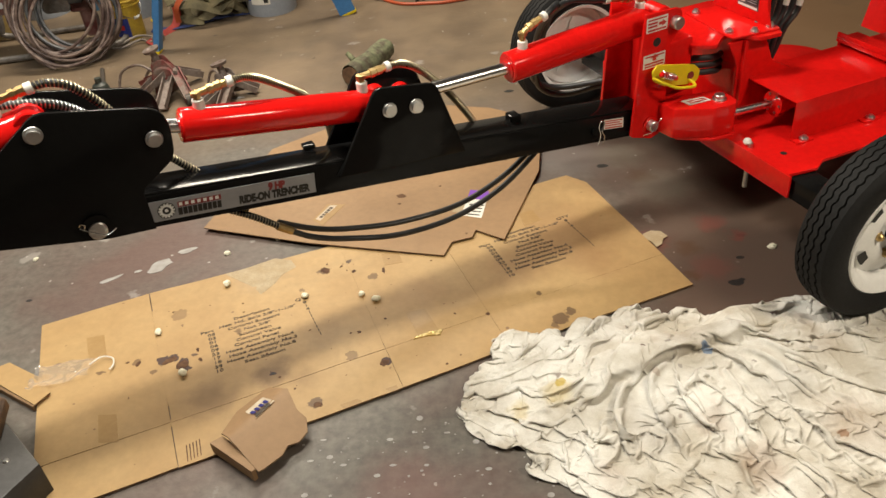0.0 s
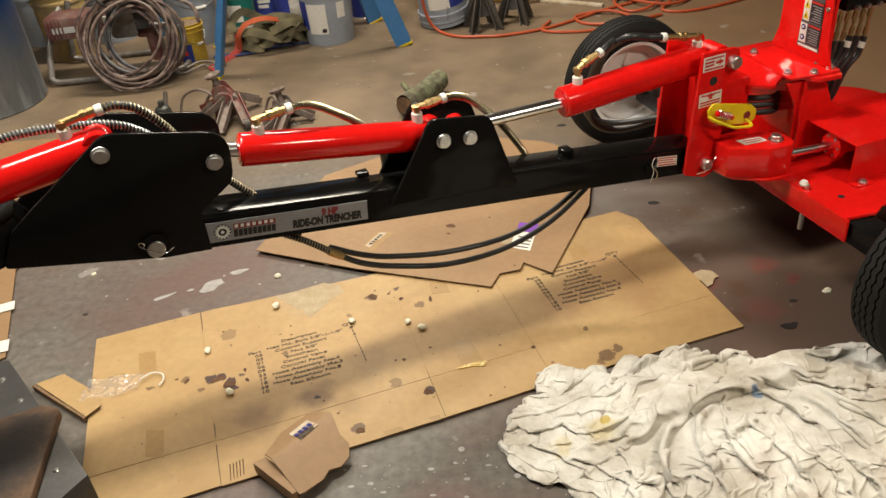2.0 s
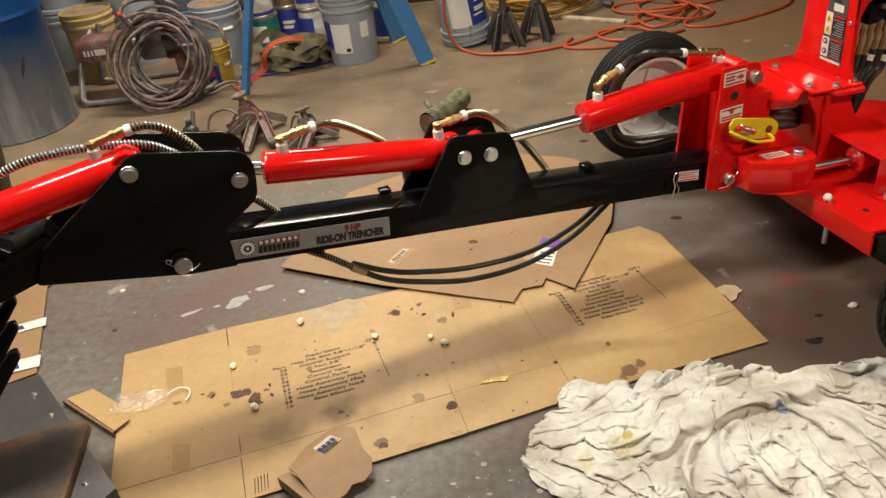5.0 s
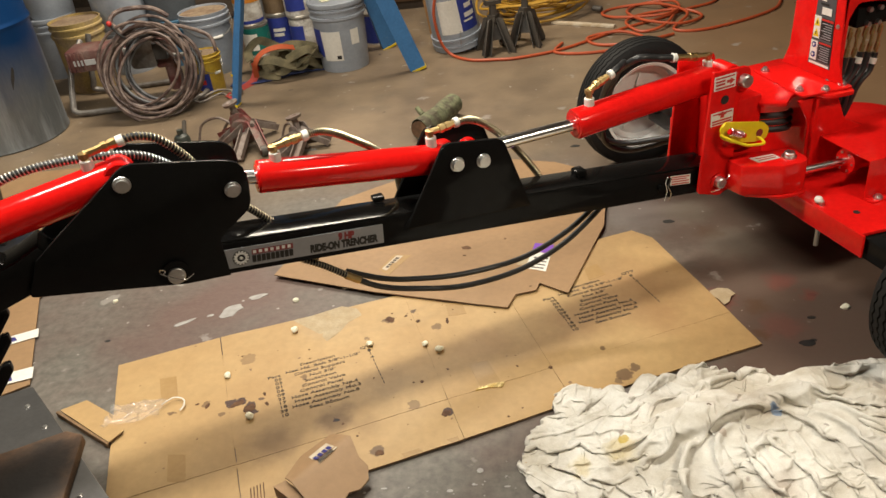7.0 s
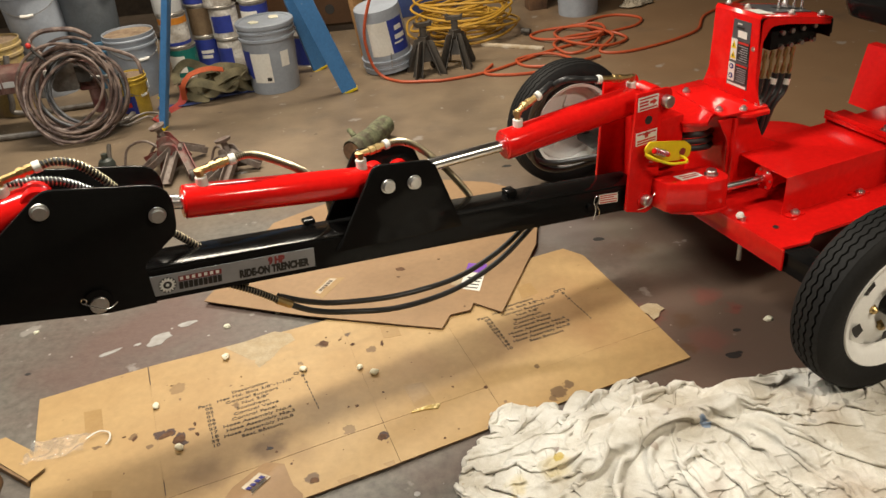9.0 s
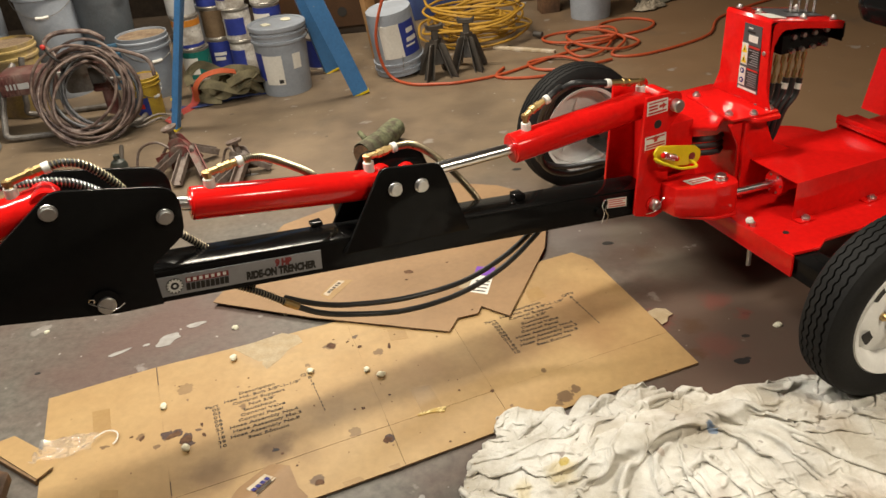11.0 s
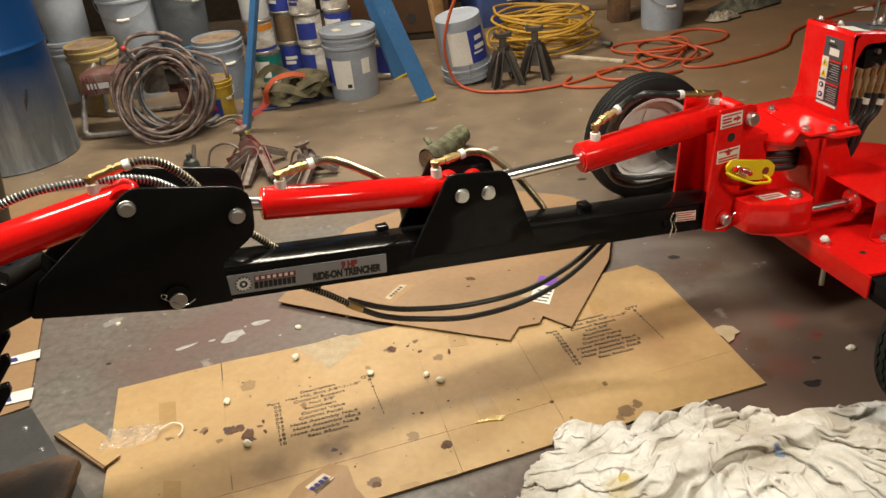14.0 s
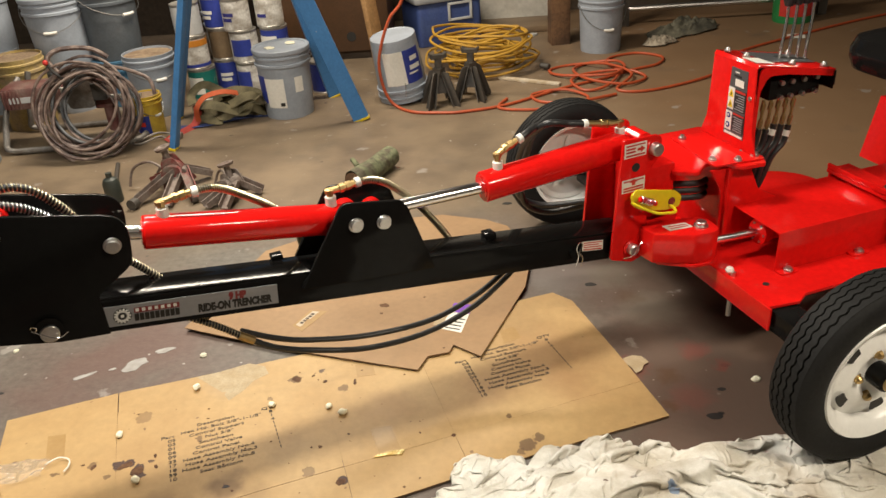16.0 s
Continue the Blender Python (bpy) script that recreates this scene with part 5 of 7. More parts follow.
for k in range(5):
    on_box("tyre_print", slab(B(), [(-0.66 + 0.007 * k, 1.25 + 0.004 * k), (-0.658 + 0.007 * k, 1.25 + 0.004 * k), (-0.672 + 0.007 * k, 1.30 + 0.004 * k), (-0.675 + 0.007 * k, 1.30 + 0.004 * k)], ZT - 0.001, ZT - 0.0002, "z"), STAIN)

# torn sheet over the box, and its labels
Z2 = 0.022
top2 = thing("cardboard_sheet", pose(0, 0, 0), "torn brown cardboard sheet lying partly on the flattened box", "cardboard")
part("sheet", sheet_mesh([(-0.815, 2.24), (-0.45, 2.093), (-0.026, 1.956), (0.002, 2.023), (0.066, 2.037), (0.08, 2.075), (0.163, 2.009), (0.325, 2.40), (0.36, 2.60), (0.29, 2.86), (0.20, 2.93), (0.03, 2.99), (-0.20, 2.965), (-0.42, 2.90), (-0.65, 2.75)], *TOP_SHEET, 22, 0.001), [CARD_B, CARD_EDGE], top2, smooth=25)


def on_top2(name, bm, mat, label=""):
    return lay(part(name, bm, mat, top2, label), Z2, *TOP_SHEET)


PALE_STRIP = material("pale_paper_strip", (0.52, 0.43, 0.32), 0.6, second=(0.44, 0.35, 0.25), scale=40)
on_top2("tape_label", slab(B(), [(-0.450, 2.225), (-0.405, 2.309), (-0.345, 2.30), (-0.412, 2.186)], Z2 - 0.001, Z2 - 0.0002, "z"), TAPE, "tan tape with a printed strip")
on_top2("paper_strip", slab(B(), [(-0.440, 2.228), (-0.396, 2.303), (-0.372, 2.298), (-0.423, 2.214)], Z2 - 0.0002, Z2 + 0.0002, "z"), PALE_STRIP, "pale paper strip with dark print")
for k in range(5):
    t = 0.12 + 0.16 * k
    on_top2("printed_bar", slab(B(), [(-0.434 + 0.044 * t, 2.226 + 0.075 * t), (-0.434 + 0.044 * (t + 0.11), 2.226 + 0.075 * (t + 0.11)), (-0.424 + 0.046 * (t + 0.11), 2.221 + 0.075 * (t + 0.11)), (-0.424 + 0.046 * t, 2.221 + 0.075 * t)], Z2 + 0.0003, Z2 + 0.0007, "z"), INK_BROWN)
on_top2("shipping_label", slab(B(), [(0.040, 2.165), (0.066, 2.262), (0.130, 2.240), (0.104, 2.138)], Z2 - 0.0005, Z2 + 0.0005, "z"), PAPER, "white shipping label")
on_top2("shipping_label", slab(B(), [(0.067, 2.264), (0.081, 2.316), (0.143, 2.295), (0.131, 2.242)], Z2 - 0.0005, Z2 + 0.0005, "z"), PURPLE, "purple shipping label")
on_top2("shipping_label", slab(B(), [(0.012, 2.19), (0.03, 2.232), (0.057, 2.228), (0.044, 2.18)], Z2 - 0.0008, Z2 + 0.0002, "z"), GREY_PAPER)
for k in range(4):
    on_top2("printed_bar", slab(B(), [(0.052 + 0.006 * k, 2.168 + 0.018 * k), (0.054 + 0.006 * k, 2.174 + 0.018 * k), (0.10 + 0.006 * k, 2.158 + 0.018 * k), (0.098 + 0.006 * k, 2.152 + 0.018 * k)], Z2 + 0.0005, Z2 + 0.001, "z"), INK)
for x, y, r in ((-0.153, 2.318, 0.017), (-0.16, 2.27, 0.006), (-0.02, 2.36, 0.005), (0.05, 2.06, 0.004), (0.22, 2.5, 0.007)):
    on_top2("stain", blob(x, y, r, Z2 - 0.0006, 0.7, x, x * 9), STAIN)

side3 = thing("cardboard_sheet", pose(0, 0, 0), "brown cardboard sheet with white tape strips", "cardboard")
part("sheet", sheet_mesh([(-1.46, 1.75), (-1.655, 2.22), (-1.42, 3.1), (-1.5, 3.32), (-2.3, 3.3), (-2.9, 2.4), (-2.4, 1.5), (-1.56, 1.69)], 0.002, 0.005, 0.004, 9.0, 16), [CARD_B, CARD_EDGE], side3, smooth=25)
for o in ([(-1.565, 2.03), (-1.545, 1.985), (-1.80, 1.88), (-1.815, 1.92)], [(-1.485, 1.83), (-1.463, 1.775), (-1.70, 1.70), (-1.72, 1.75)]):
    part("tape_strip", slab(B(), o, 0.0115, 0.0125, "z"), PAPER, side3, "white printed tape strip")
    (a, b), (c, d), (e, f), (g, h) = o
    part("printed_bar", slab(B(), [(a * 0.75 + g * 0.25, b * 0.75 + h * 0.25 - 0.012), (c * 0.75 + e * 0.25, d * 0.75 + f * 0.25 + 0.012), (c * 0.3 + e * 0.7, d * 0.3 + f * 0.7 + 0.012), (a * 0.3 + g * 0.7, b * 0.3 + h * 0.7 - 0.012)], 0.0125, 0.013, "z"), INK_BLUE, side3)

# folded flap and clear wrapper at the end of the box
flap_t = thing("cardboard_scrap", pose(0, 0, 0), "small bent cardboard flap beside the flattened box", "cardboard")
fb = sheet_mesh([(-1.30, 1.615), (-1.235, 1.65), (-1.12, 1.575), (-1.075, 1.515), (-1.10, 1.475)], 0.014, 0.004, 0.002, 3.0, 6)
part("flap", fb, [CARD, CARD_EDGE], flap_t, smooth=25)
part("fold", slab(B(), [(-1.302, 1.612), (-1.10, 1.473), (-1.104, 1.469), (-1.308, 1.606)], 0.002, 0.019, "z"), CARD_EDGE, flap_t)

PLASTIC = bpy.data.materials.new("clear_film")
PLASTIC.use_nodes = True
pb_ = PLASTIC.node_tree.nodes["Principled BSDF"]
pb_.inputs["Base Color"].default_value, pb_.inputs["Roughness"].default_value = (0.95, 0.93, 0.9, 1), 0.04
pb_.inputs["Transmission Weight"].default_value, pb_.inputs["IOR"].default_value, pb_.inputs["Alpha"].default_value = 0.75, 1.4, 0.42


def film():
    bm, n, k = B(), 30, 22
    vs = []
    for i in range(n + 1):
        for j in range(k + 1):
            u, v = i / n, j / k
            w = 1 - 0.55 * max(0, u - 0.55)
            x, y = -1.145 + 0.15 * u, 1.555 + 0.035 * u + (v - 0.3) * 0.085 * w
            h = abs(noise.noise(Vector((x * 30, y * 30, 2)))) * 0.022 + abs(noise.noise(Vector((x * 75, y * 75, 4)))) * 0.006
            vs.append(bm.verts.new((x, y, 0.015 + h)))
    for i in range(n):
        for j in range(k):
            a = i * (k + 1) + j
            bm.faces.new((vs[a], vs[a + 1], vs[a + k + 2], vs[a + k + 1]))
    t = thing("plastic_bag", pose(0, 0, 0), "crumpled clear plastic bag with tie string", "plastic bag")
    part("film", bm, PLASTIC, t, smooth=50)
    part("string", sweep(B(), curve_points([(-1.0, 1.61, 0.02), (-0.975, 1.635, 0.02), (-0.945, 1.63, 0.018), (-0.935, 1.605, 0.017), (-0.94, 1.585, 0.017)], 6), 0.0022, 6), WHITE_PLASTIC, t, "white string")


film()

# torn folded carton corner in front
scrap = thing("torn_carton", pose(0, 0, 0), "torn folded carton corner with a printed tape strip", "cardboard")
so = [(-0.575, 1.285), (-0.555, 1.36), (-0.487, 1.432), (-0.43, 1.40), (-0.405, 1.345), (-0.382, 1.325), (-0.378, 1.29), (-0.395, 1.262), (-0.42, 1.25), (-0.43, 1.225), (-0.465, 1.19), (-0.478, 1.18)]
sb = sheet_mesh(so, 0.0, 0.004, 0.002, 6.0, 12)
for v in sb.verts:
    d = (v.co.x + 0.575) * 0.76 + (v.co.y - 1.285) * -0.64
    v.co.z += 0.062 - 0.34 * abs(d - 0.035) + 0.05 * max(0.0, (1.3 - v.co.y)) * (0.3 if d > 0.03 else 0)
    v.co.z = max(v.co.z, 0.016)
part("carton", sb, [CARD_B, CARD_EDGE], scrap, smooth=40)
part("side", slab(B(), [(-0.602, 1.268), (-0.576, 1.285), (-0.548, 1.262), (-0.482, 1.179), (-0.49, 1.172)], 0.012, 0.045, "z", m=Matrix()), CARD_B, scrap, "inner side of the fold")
lo = [(-0.528, 1.345), (-0.492, 1.389), (-0.458, 1.362), (-0.494, 1.312)]


def on_scrap(o, up, mat, name, label=""):
    bm = B()
    vs = []
    for x, y in o:
        d = (x + 0.575) * 0.76 + (y - 1.285) * -0.64
        vs.append(bm.verts.new((x, y, 0.062 - 0.34 * abs(d - 0.035) + 0.007 + up)))
    bm.faces.new(vs)
    r = bmesh.ops.extrude_face_region(bm, geom=bm.faces[:])
    for v in r["geom"]:
        if isinstance(v, bmesh.types.BMVert):
            v.co.z -= 0.0008
    part(name, bm, mat, scrap, label)


PALE_TAPE = material("pale_tape", (0.62, 0.55, 0.44), 0.45, second=(0.42, 0.32, 0.2), scale=30, amount=0.7, fine=0.1)
on_scrap(lo, 0, PALE_TAPE, "tape_label", "white tape strip with blue print")
for k in range(4):
    x, y = -0.515 + 0.0085 * k, 1.334 + 0.0105 * k
    on_scrap([(x, y), (x + 0.0125, y - 0.0105), (x + 0.0185, y - 0.0035), (x + 0.006, y + 0.007)], 0.001, INK_BLUE, "printed_bar")
on_scrap([(-0.499, 1.320), (-0.494, 1.315), (-0.465, 1.351), (-0.470, 1.356)], 0.001, INK_BROWN, "printed_bar")


# torn paper scrap, foam crumbs, paint spots on the concrete
solo("paper_scrap", sheet_mesh([(0.585, 1.985), (0.612, 1.998), (0.640, 1.991), (0.655, 1.962), (0.638, 1.95), (0.628, 1.925), (0.608, 1.911), (0.60, 1.94), (0.580, 1.966)], 0.001, 0.002, 0.004, 2.0, 6), [GREY_PAPER, CARD_EDGE], Matrix(), "torn scrap of grey paper on the concrete", "paper", smooth=25)
for k, (x, y, z, s) in enumerate(((-0.714, 2.098, 0, 1.0), (-0.557, 2.153, 0, 0.9), (-0.682, 1.92, 1, 1.1), (-0.438, 1.826, 1, 1.0), (-0.228, 1.78, 1, 1.1), (-0.271, 1.809, 1, 0.9), (-0.842, 1.723, 1, 1.0), (-0.734, 1.547, 1, 1.1), (0.935, 1.865, 0, 1.1), (-1.36, 2.17, 0, 0.8))):
    bm = B()
    bmesh.ops.create_icosphere(bm, subdivisions=3, radius=0.0092 * s)
    for v in bm.verts:
        v.co *= 1 + 0.3 * noise.noise(v.co * 130 + Vector((k, 0, 0)))
        v.co.z *= 0.8
        v.co.x *= 1.25
    solo("foam_peanut", bm, FOAM, pose(x, y, (ZT if z else 0.0) + 0.0035 * s, 0, 0, k * 47), "small pale foam packing peanut", "packing peanut", "scattered packing peanuts", smooth=180)
PAINT = material("old_paint_spot", (0.4, 0.385, 0.36), 0.5, second=(0.26, 0.24, 0.22), scale=40, amount=0.7)
spots_t = thing("paint_spots", pose(0, 0, 0), "dried pale paint splashes on the concrete", "paint spots", kind="stuff")
sbm = B()
for k, (x, y, r, sq, rz) in enumerate(((-0.925, 2.07, 0.045, 0.55, 0.9), (-0.852, 2.14, 0.033, 0.4, 0.3), (-1.07, 2.02, 0.036, 0.25, 0.5), (-0.99, 2.05, 0.012, 0.5, 0.5), (0.35, 3.2, 0.05, 0.3, 0.2), (-1.25, 2.3, 0.02, 0.4, 0.2), (-0.9, 3.3, 0.05, 0.25, 0.1))):
    o = [(x + r * (1 + 0.4 * noise.noise(Vector((math.cos(a) * 1.8, math.sin(a) * 1.8, k * 5.5)))) * (math.cos(a) * math.cos(rz) - sq * math.sin(a) * math.sin(rz)), y + r * (1 + 0.4 * noise.noise(Vector((math.cos(a) * 1.8, math.sin(a) * 1.8, k * 5.5)))) * (math.cos(a) * math.sin(rz) + sq * math.sin(a) * math.cos(rz))) for a in (2 * math.pi * j / 20 for j in range(20))]
    slab(sbm, o, 0.0002, 0.0012, "z")
for k in range(280):
    x, y = r_.uniform(-0.4, 0.4), r_.uniform(0.75, 1.5)
    if y < 0.36 * x + 1.42:
        q, r = r_.uniform(0.3, 1.0), r_.choice((0.002, 0.002, 0.003, 0.004, 0.006, 0.008))
        slab(sbm, [(x + r * math.cos(a), y + q * r * math.sin(a)) for a in (j * math.pi / 4 for j in range(8))], 0.0002, 0.0012, "z")
part("spots", sbm, PAINT, spots_t)
dark_t = thing("oil_spots", pose(0, 0, 0), "dark oil drips on the concrete", "oil spots", kind="stuff")
sbm = B()
for k, (x, y, r) in enumerate(((0.781, 1.719, 0.022), (0.80, 1.73, 0.01), (0.55, 2.42, 0.02), (-1.3, 1.95, 0.01), (0.83, 1.83, 0.012), (0.3, 3.1, 0.02))):
    slab(sbm, [(x + r * (1 + 0.5 * noise.noise(Vector((math.cos(a), math.sin(a), k * 3.0)))) * math.cos(a), y + 0.6 * r * math.sin(a)) for a in (2 * math.pi * j / 14 for j in range(14))], 0.0002, 0.001, "z")
part("spots", sbm, INK, dark_t)


# low steel box and worn board at the left
STEEL = material("grey_steel_sheet", (0.085, 0.082, 0.08), 0.42, 0.35, second=(0.05, 0.048, 0.046), scale=5, amount=0.7, fine=0.2, bump=0.1)
sbx = thing("steel_box", pose(0, 0, 0), "low grey steel box with a scuffed lid", "steel box")
part("body", slab(B(), [(-1.355, 1.628), (-0.958, 1.203), (-1.10, 0.95), (-2.0, 0.9), (-2.0, 1.35)], 0.0, 0.1, "z", 0.004), STEEL, sbx)
for x, y in ((-1.33, 1.545), (-1.04, 1.22), (-1.24, 1.46)):
    part("screw", lathe(B(), [(0, 0.004), (0.005, 0.0035), (0.008, 0), (0, 0)], 10, Matrix.Translation((x, y, 0.1))), ZINC, sbx)
brd = B()
slab(brd, rounded([(-1.15, 1.412), (-1.098, 1.395), (-1.02, 1.0), (-1.45, 0.95), (-1.42, 1.28)], [0.012] * 5), 0.101, 0.128, "z", 0.004)
BOARD = material("scorched_board", (0.22, 0.11, 0.045), 0.7, second=(0.10, 0.055, 0.03), scale=5, amount=0.75, bump=0.3, bump_scale=50, fine=0.35)
soft_stains(BOARD, [(-1.27, 1.2, 0.24, 0.93, (0.012, 0.01, 0.009)), (-1.14, 1.22, 0.15, 0.85, (0.012, 0.01, 0.009)), (-1.38, 1.1, 0.2, 0.85, (0.012, 0.01, 0.009)), (-1.15, 1.33, 0.1, 0.7, (0.012, 0.01, 0.009)), (-1.12, 1.08, 0.08, 0.5, (0.012, 0.01, 0.009))])
solo("board", brd, BOARD, Matrix(), "scorched worn wooden board lying on the steel box", "board")


# ---- canvas drop cloth ----
def finer(f):
    """Twice as many points along both ways, on a smooth curve through the old ones."""
    for _ in range(2):
        g = np.concatenate([f[:1] * 2 - f[1:2], f, f[-1:] * 2 - f[-2:-1]])
        mid = (-g[:-3] + 9 * g[1:-2] + 9 * g[2:-1] - g[3:]) / 16
        out = np.empty((2 * f.shape[0] - 1,) + f.shape[1:])
        out[::2], out[1::2] = f, mid
        f = out.swapaxes(0, 1)
    return f


def settle(p, home, under, across, spare, along, steps, bend, top, grown=0.0):
    """Lets a sheet grow to its spare length and find its folds over the heap below it."""
    nx, ny = home.shape[:2]
    vel = np.zeros_like(p)

    def links(di, dj):
        a = (slice(0, nx - di), slice(max(0, -dj), ny - max(0, dj)))
        b = (slice(di, nx), slice(max(0, dj), ny + min(0, dj)))
        e, n = home[b] - home[a], across[a]
        return a, b, e[..., 0] * n[..., 0] + e[..., 1] * n[..., 1], e[..., 0] * n[..., 1] - e[..., 1] * n[..., 0], spare[a], along[a]

    nets = [(links(1, 0), 0.22), (links(0, 1), 0.22), (links(1, 1), 0.12), (links(1, -1), 0.12)]
    bends = [(links(2, 0), bend), (links(0, 2), bend)]
    for it in range(steps):
        grow = grown + (1 - grown) * min(1.0, it / (0.55 * steps))
        vel *= 0.88
        vel[..., 2] -= 0.0003 if it > 0.5 * steps else 0.00004
        old = p.copy()
        p = p + vel
        for k in range(6):
            d = np.zeros_like(p)
            for (a, b, n1, n2, g, al), stiff in nets + (bends if k % 3 == 0 else []):
                e = p[b] - p[a]
                ln = np.sqrt((e * e).sum(-1)) + 1e-9
                gap = ln - np.sqrt((n1 * (1 + grow * g)) ** 2 + (n2 * (1 + grow * al)) ** 2) * (0.9 if stiff == bend else 1.0)
                c = (stiff * (np.minimum(gap, 0) if stiff == bend else gap) / ln)[..., None] * e
                d[a] += c
                d[b] -= c
            p = p + np.clip(d, -0.0015, 0.0015)
        p[..., 2] = np.clip(p[..., 2], under, under + top)
        p[..., :2] += 0.004 * (home - p[..., :2])
        for edge in ((0, slice(None)), (slice(None), -1), (-1, slice(None)), (slice(None), 0)):
            p[edge][..., :2] += 0.5 * (home[edge] - p[edge][..., :2])
        vel = np.clip(p - old, -0.003, 0.003)
    return p


def drop_cloth(nx=160, ny=116):
    """A canvas sheet with more cloth than its place on the floor has room for: first the large folds, then the small ones on them."""
    rng = np.random.default_rng(11)
    u, v = np.meshgrid(np.linspace(0, 1, nx), np.linspace(0, 1, ny), indexing="ij")
    x1, y0 = 1.62, 0.55
    rim_y = np.array([0.55, 0.85, 1.03, 1.10, 1.135, 1.165, 1.20, 1.205, 1.225, 1.265, 1.32, 1.36, 1.44, 1.48, 1.495, 1.54, 1.58, 1.62])
    rim_x = np.array([0.52, 0.44, 0.27, 0.18, 0.122, 0.135, 0.118, 0.085, 0.045, 0.008, -0.02, -0.012, 0.012, 0.043, 0.08, 0.074, 0.085, 0.14])
    back_x = np.array([0.0, 0.09, 0.24, 0.27, 0.33, 0.42, 0.45, 0.54, 0.56, 0.59, 0.63, 0.65, 0.79, 0.91, 1.1, 1.62])
    back_y = np.array([1.58, 1.59, 1.575, 1.55, 1.61, 1.615, 1.65, 1.615, 1.59, 1.63, 1.61, 1.59, 1.61, 1.615, 1.6, 1.58])
    y = y0 + (1.61 - y0) * v
    left = np.interp(y, rim_y, rim_x)
    x = left + (x1 - left) * u ** 1.25
    y = y + (np.interp(x, back_x, back_y) - 1.61) * v ** 6

    def soft(k, s):
        return sum(np.sin(k * (x * math.cos(a) + y * math.sin(a)) * q + f) for a, q, f in zip(rng.uniform(0, 6.3, 7), rng.uniform(0.6, 1.7, 7), rng.uniform(0, 6.3, 7))) * s / 2.6

    def step_up(q, a, b):
        q = np.clip((q - a) / (b - a), 0, 1)
        return q * q * (3 - 2 * q)

    # the run of the folds, as a doubled angle so that opposite ways agree
    def zone(cx, cy, r):
        return np.exp(-((x - cx) ** 2 + (y - cy) ** 2) / r ** 2)

    runs = ((0.06, 1.48, 0.6, 0.16), (0.10, 1.26, -0.55, 0.16), (0.34, 1.50, 0.5, 0.18), (0.56, 1.56, 0.3, 0.16), (0.36, 1.20, 1.35, 0.15), (0.52, 1.12, 1.75, 0.17), (0.62, 1.27, -1.05, 0.13),
            (0.75, 1.22, -0.95, 0.18), (0.95, 1.20, -0.6, 0.22), (0.85, 1.50, 0.12, 0.2), (1.15, 1.45, 0.0, 0.3), (1.1, 1.0, -0.7, 0.3), (0.3, 1.02, -0.6, 0.16), (0.28, 1.32, 0.15, 0.10), (0.47, 1.37, 0.35, 0.12), (0.7, 0.9, -1.0, 0.25))
    cc, ss = 1e-6 + 0 * x, 0 * x
    for cx, cy, a, r in runs:
        w = zone(cx, cy, r)
        cc, ss = cc + w * math.cos(2 * a), ss + w * math.sin(2 * a)
    run = 0.5 * np.arctan2(ss, cc) + soft(7, 0.22) + soft(15, 0.1)
    # how much spare cloth: little in the broad lens and on the smooth side
    lens = np.exp(-(((y - 1.435) - 0.37 * (x - 0.49)) / 0.040) ** 2) * step_up(x, 0.27, 0.36) * (1 - step_up(x, 0.66, 0.76))
    plain = step_up(x, 0.78, 1.02) * step_up(1.50 - 0.06 * (x - 0.7) - y, 0.0, 0.06) * step_up(y - 1.15 + 0.45 * (x - 0.74), 0.0, 0.09)
    spare = np.clip(1.12 + soft(9, 0.3), 0.6, 1.4) * (1 - 0.75 * lens) * (1 - 0.88 * plain) * (1 - 0.55 * step_up(x, 0.95, 1.3))
    across_x, across_y = -np.sin(run), np.cos(run)
    along = 0.09 * (1 - 0.8 * plain) * (1 - 0.7 * lens)
    # the layers that lie below lift the middle of the heap
    under = 0.004 + 0.046 * np.exp(-(((x - 0.52) / 0.36) ** 2 + ((y - 1.33) / 0.20) ** 2)) + 0.03 * step_up((y - 1.435) - 0.37 * (x - 0.49), -0.062, -0.042) * (1 - step_up((y - 1.435) - 0.37 * (x - 0.49), 0.0, 0.07)) * step_up(x, 0.25, 0.36) * (1 - step_up(x, 0.68, 0.8)) + np.maximum(soft(11, 0.008), -0.003) + 0.010 * np.abs(soft(26, 1.0)) * (1 - plain)
    rim = np.minimum(np.arange(nx)[:, None] / 4, (ny - 1 - np.arange(ny))[None, :] / 4)
    under = 0.004 + (under - 0.004) * np.clip(rim, 0, 1)
    ridge, weight = 0 * x, 1e-6
    for cx, cy, a, r in runs:
        w = zone(cx, cy, r) ** 2
        bent = -math.sin(a) * (x - cx) + math.cos(a) * (y - cy) + 1.6 * (math.cos(a) * (x - cx) + math.sin(a) * (y - cy)) ** 2 * rng.choice((-1, 1))
        ridge, weight = ridge + w * np.sin(rng.uniform(95, 150) * bent + rng.uniform(0, 6)), weight + w
    wave = 1.5 * ridge / weight + 0.35 * soft(50, 1.0) + 0.25 * soft(100, 1.0)
    p = np.stack([x, y, under + 0.012 + 0.010 * wave * np.clip(spare * 2.2, 0.08, 1) * np.clip(0.3 + rim, 0, 1)], -1)
    home = p[..., :2].copy()
    field = [home, under, np.stack([across_x, across_y], -1), spare, along]
    p = settle(p, *field, 250, 0.02, 0.085)
    field = [finer(f) for f in field]
    p, spare, along = finer(p), field[3], field[4]
    small = np.clip(spare * 2, 0.1, 1)
    p[..., 2] += 0.003 * small * finer(soft(90, 1.0) + soft(160, 0.8))
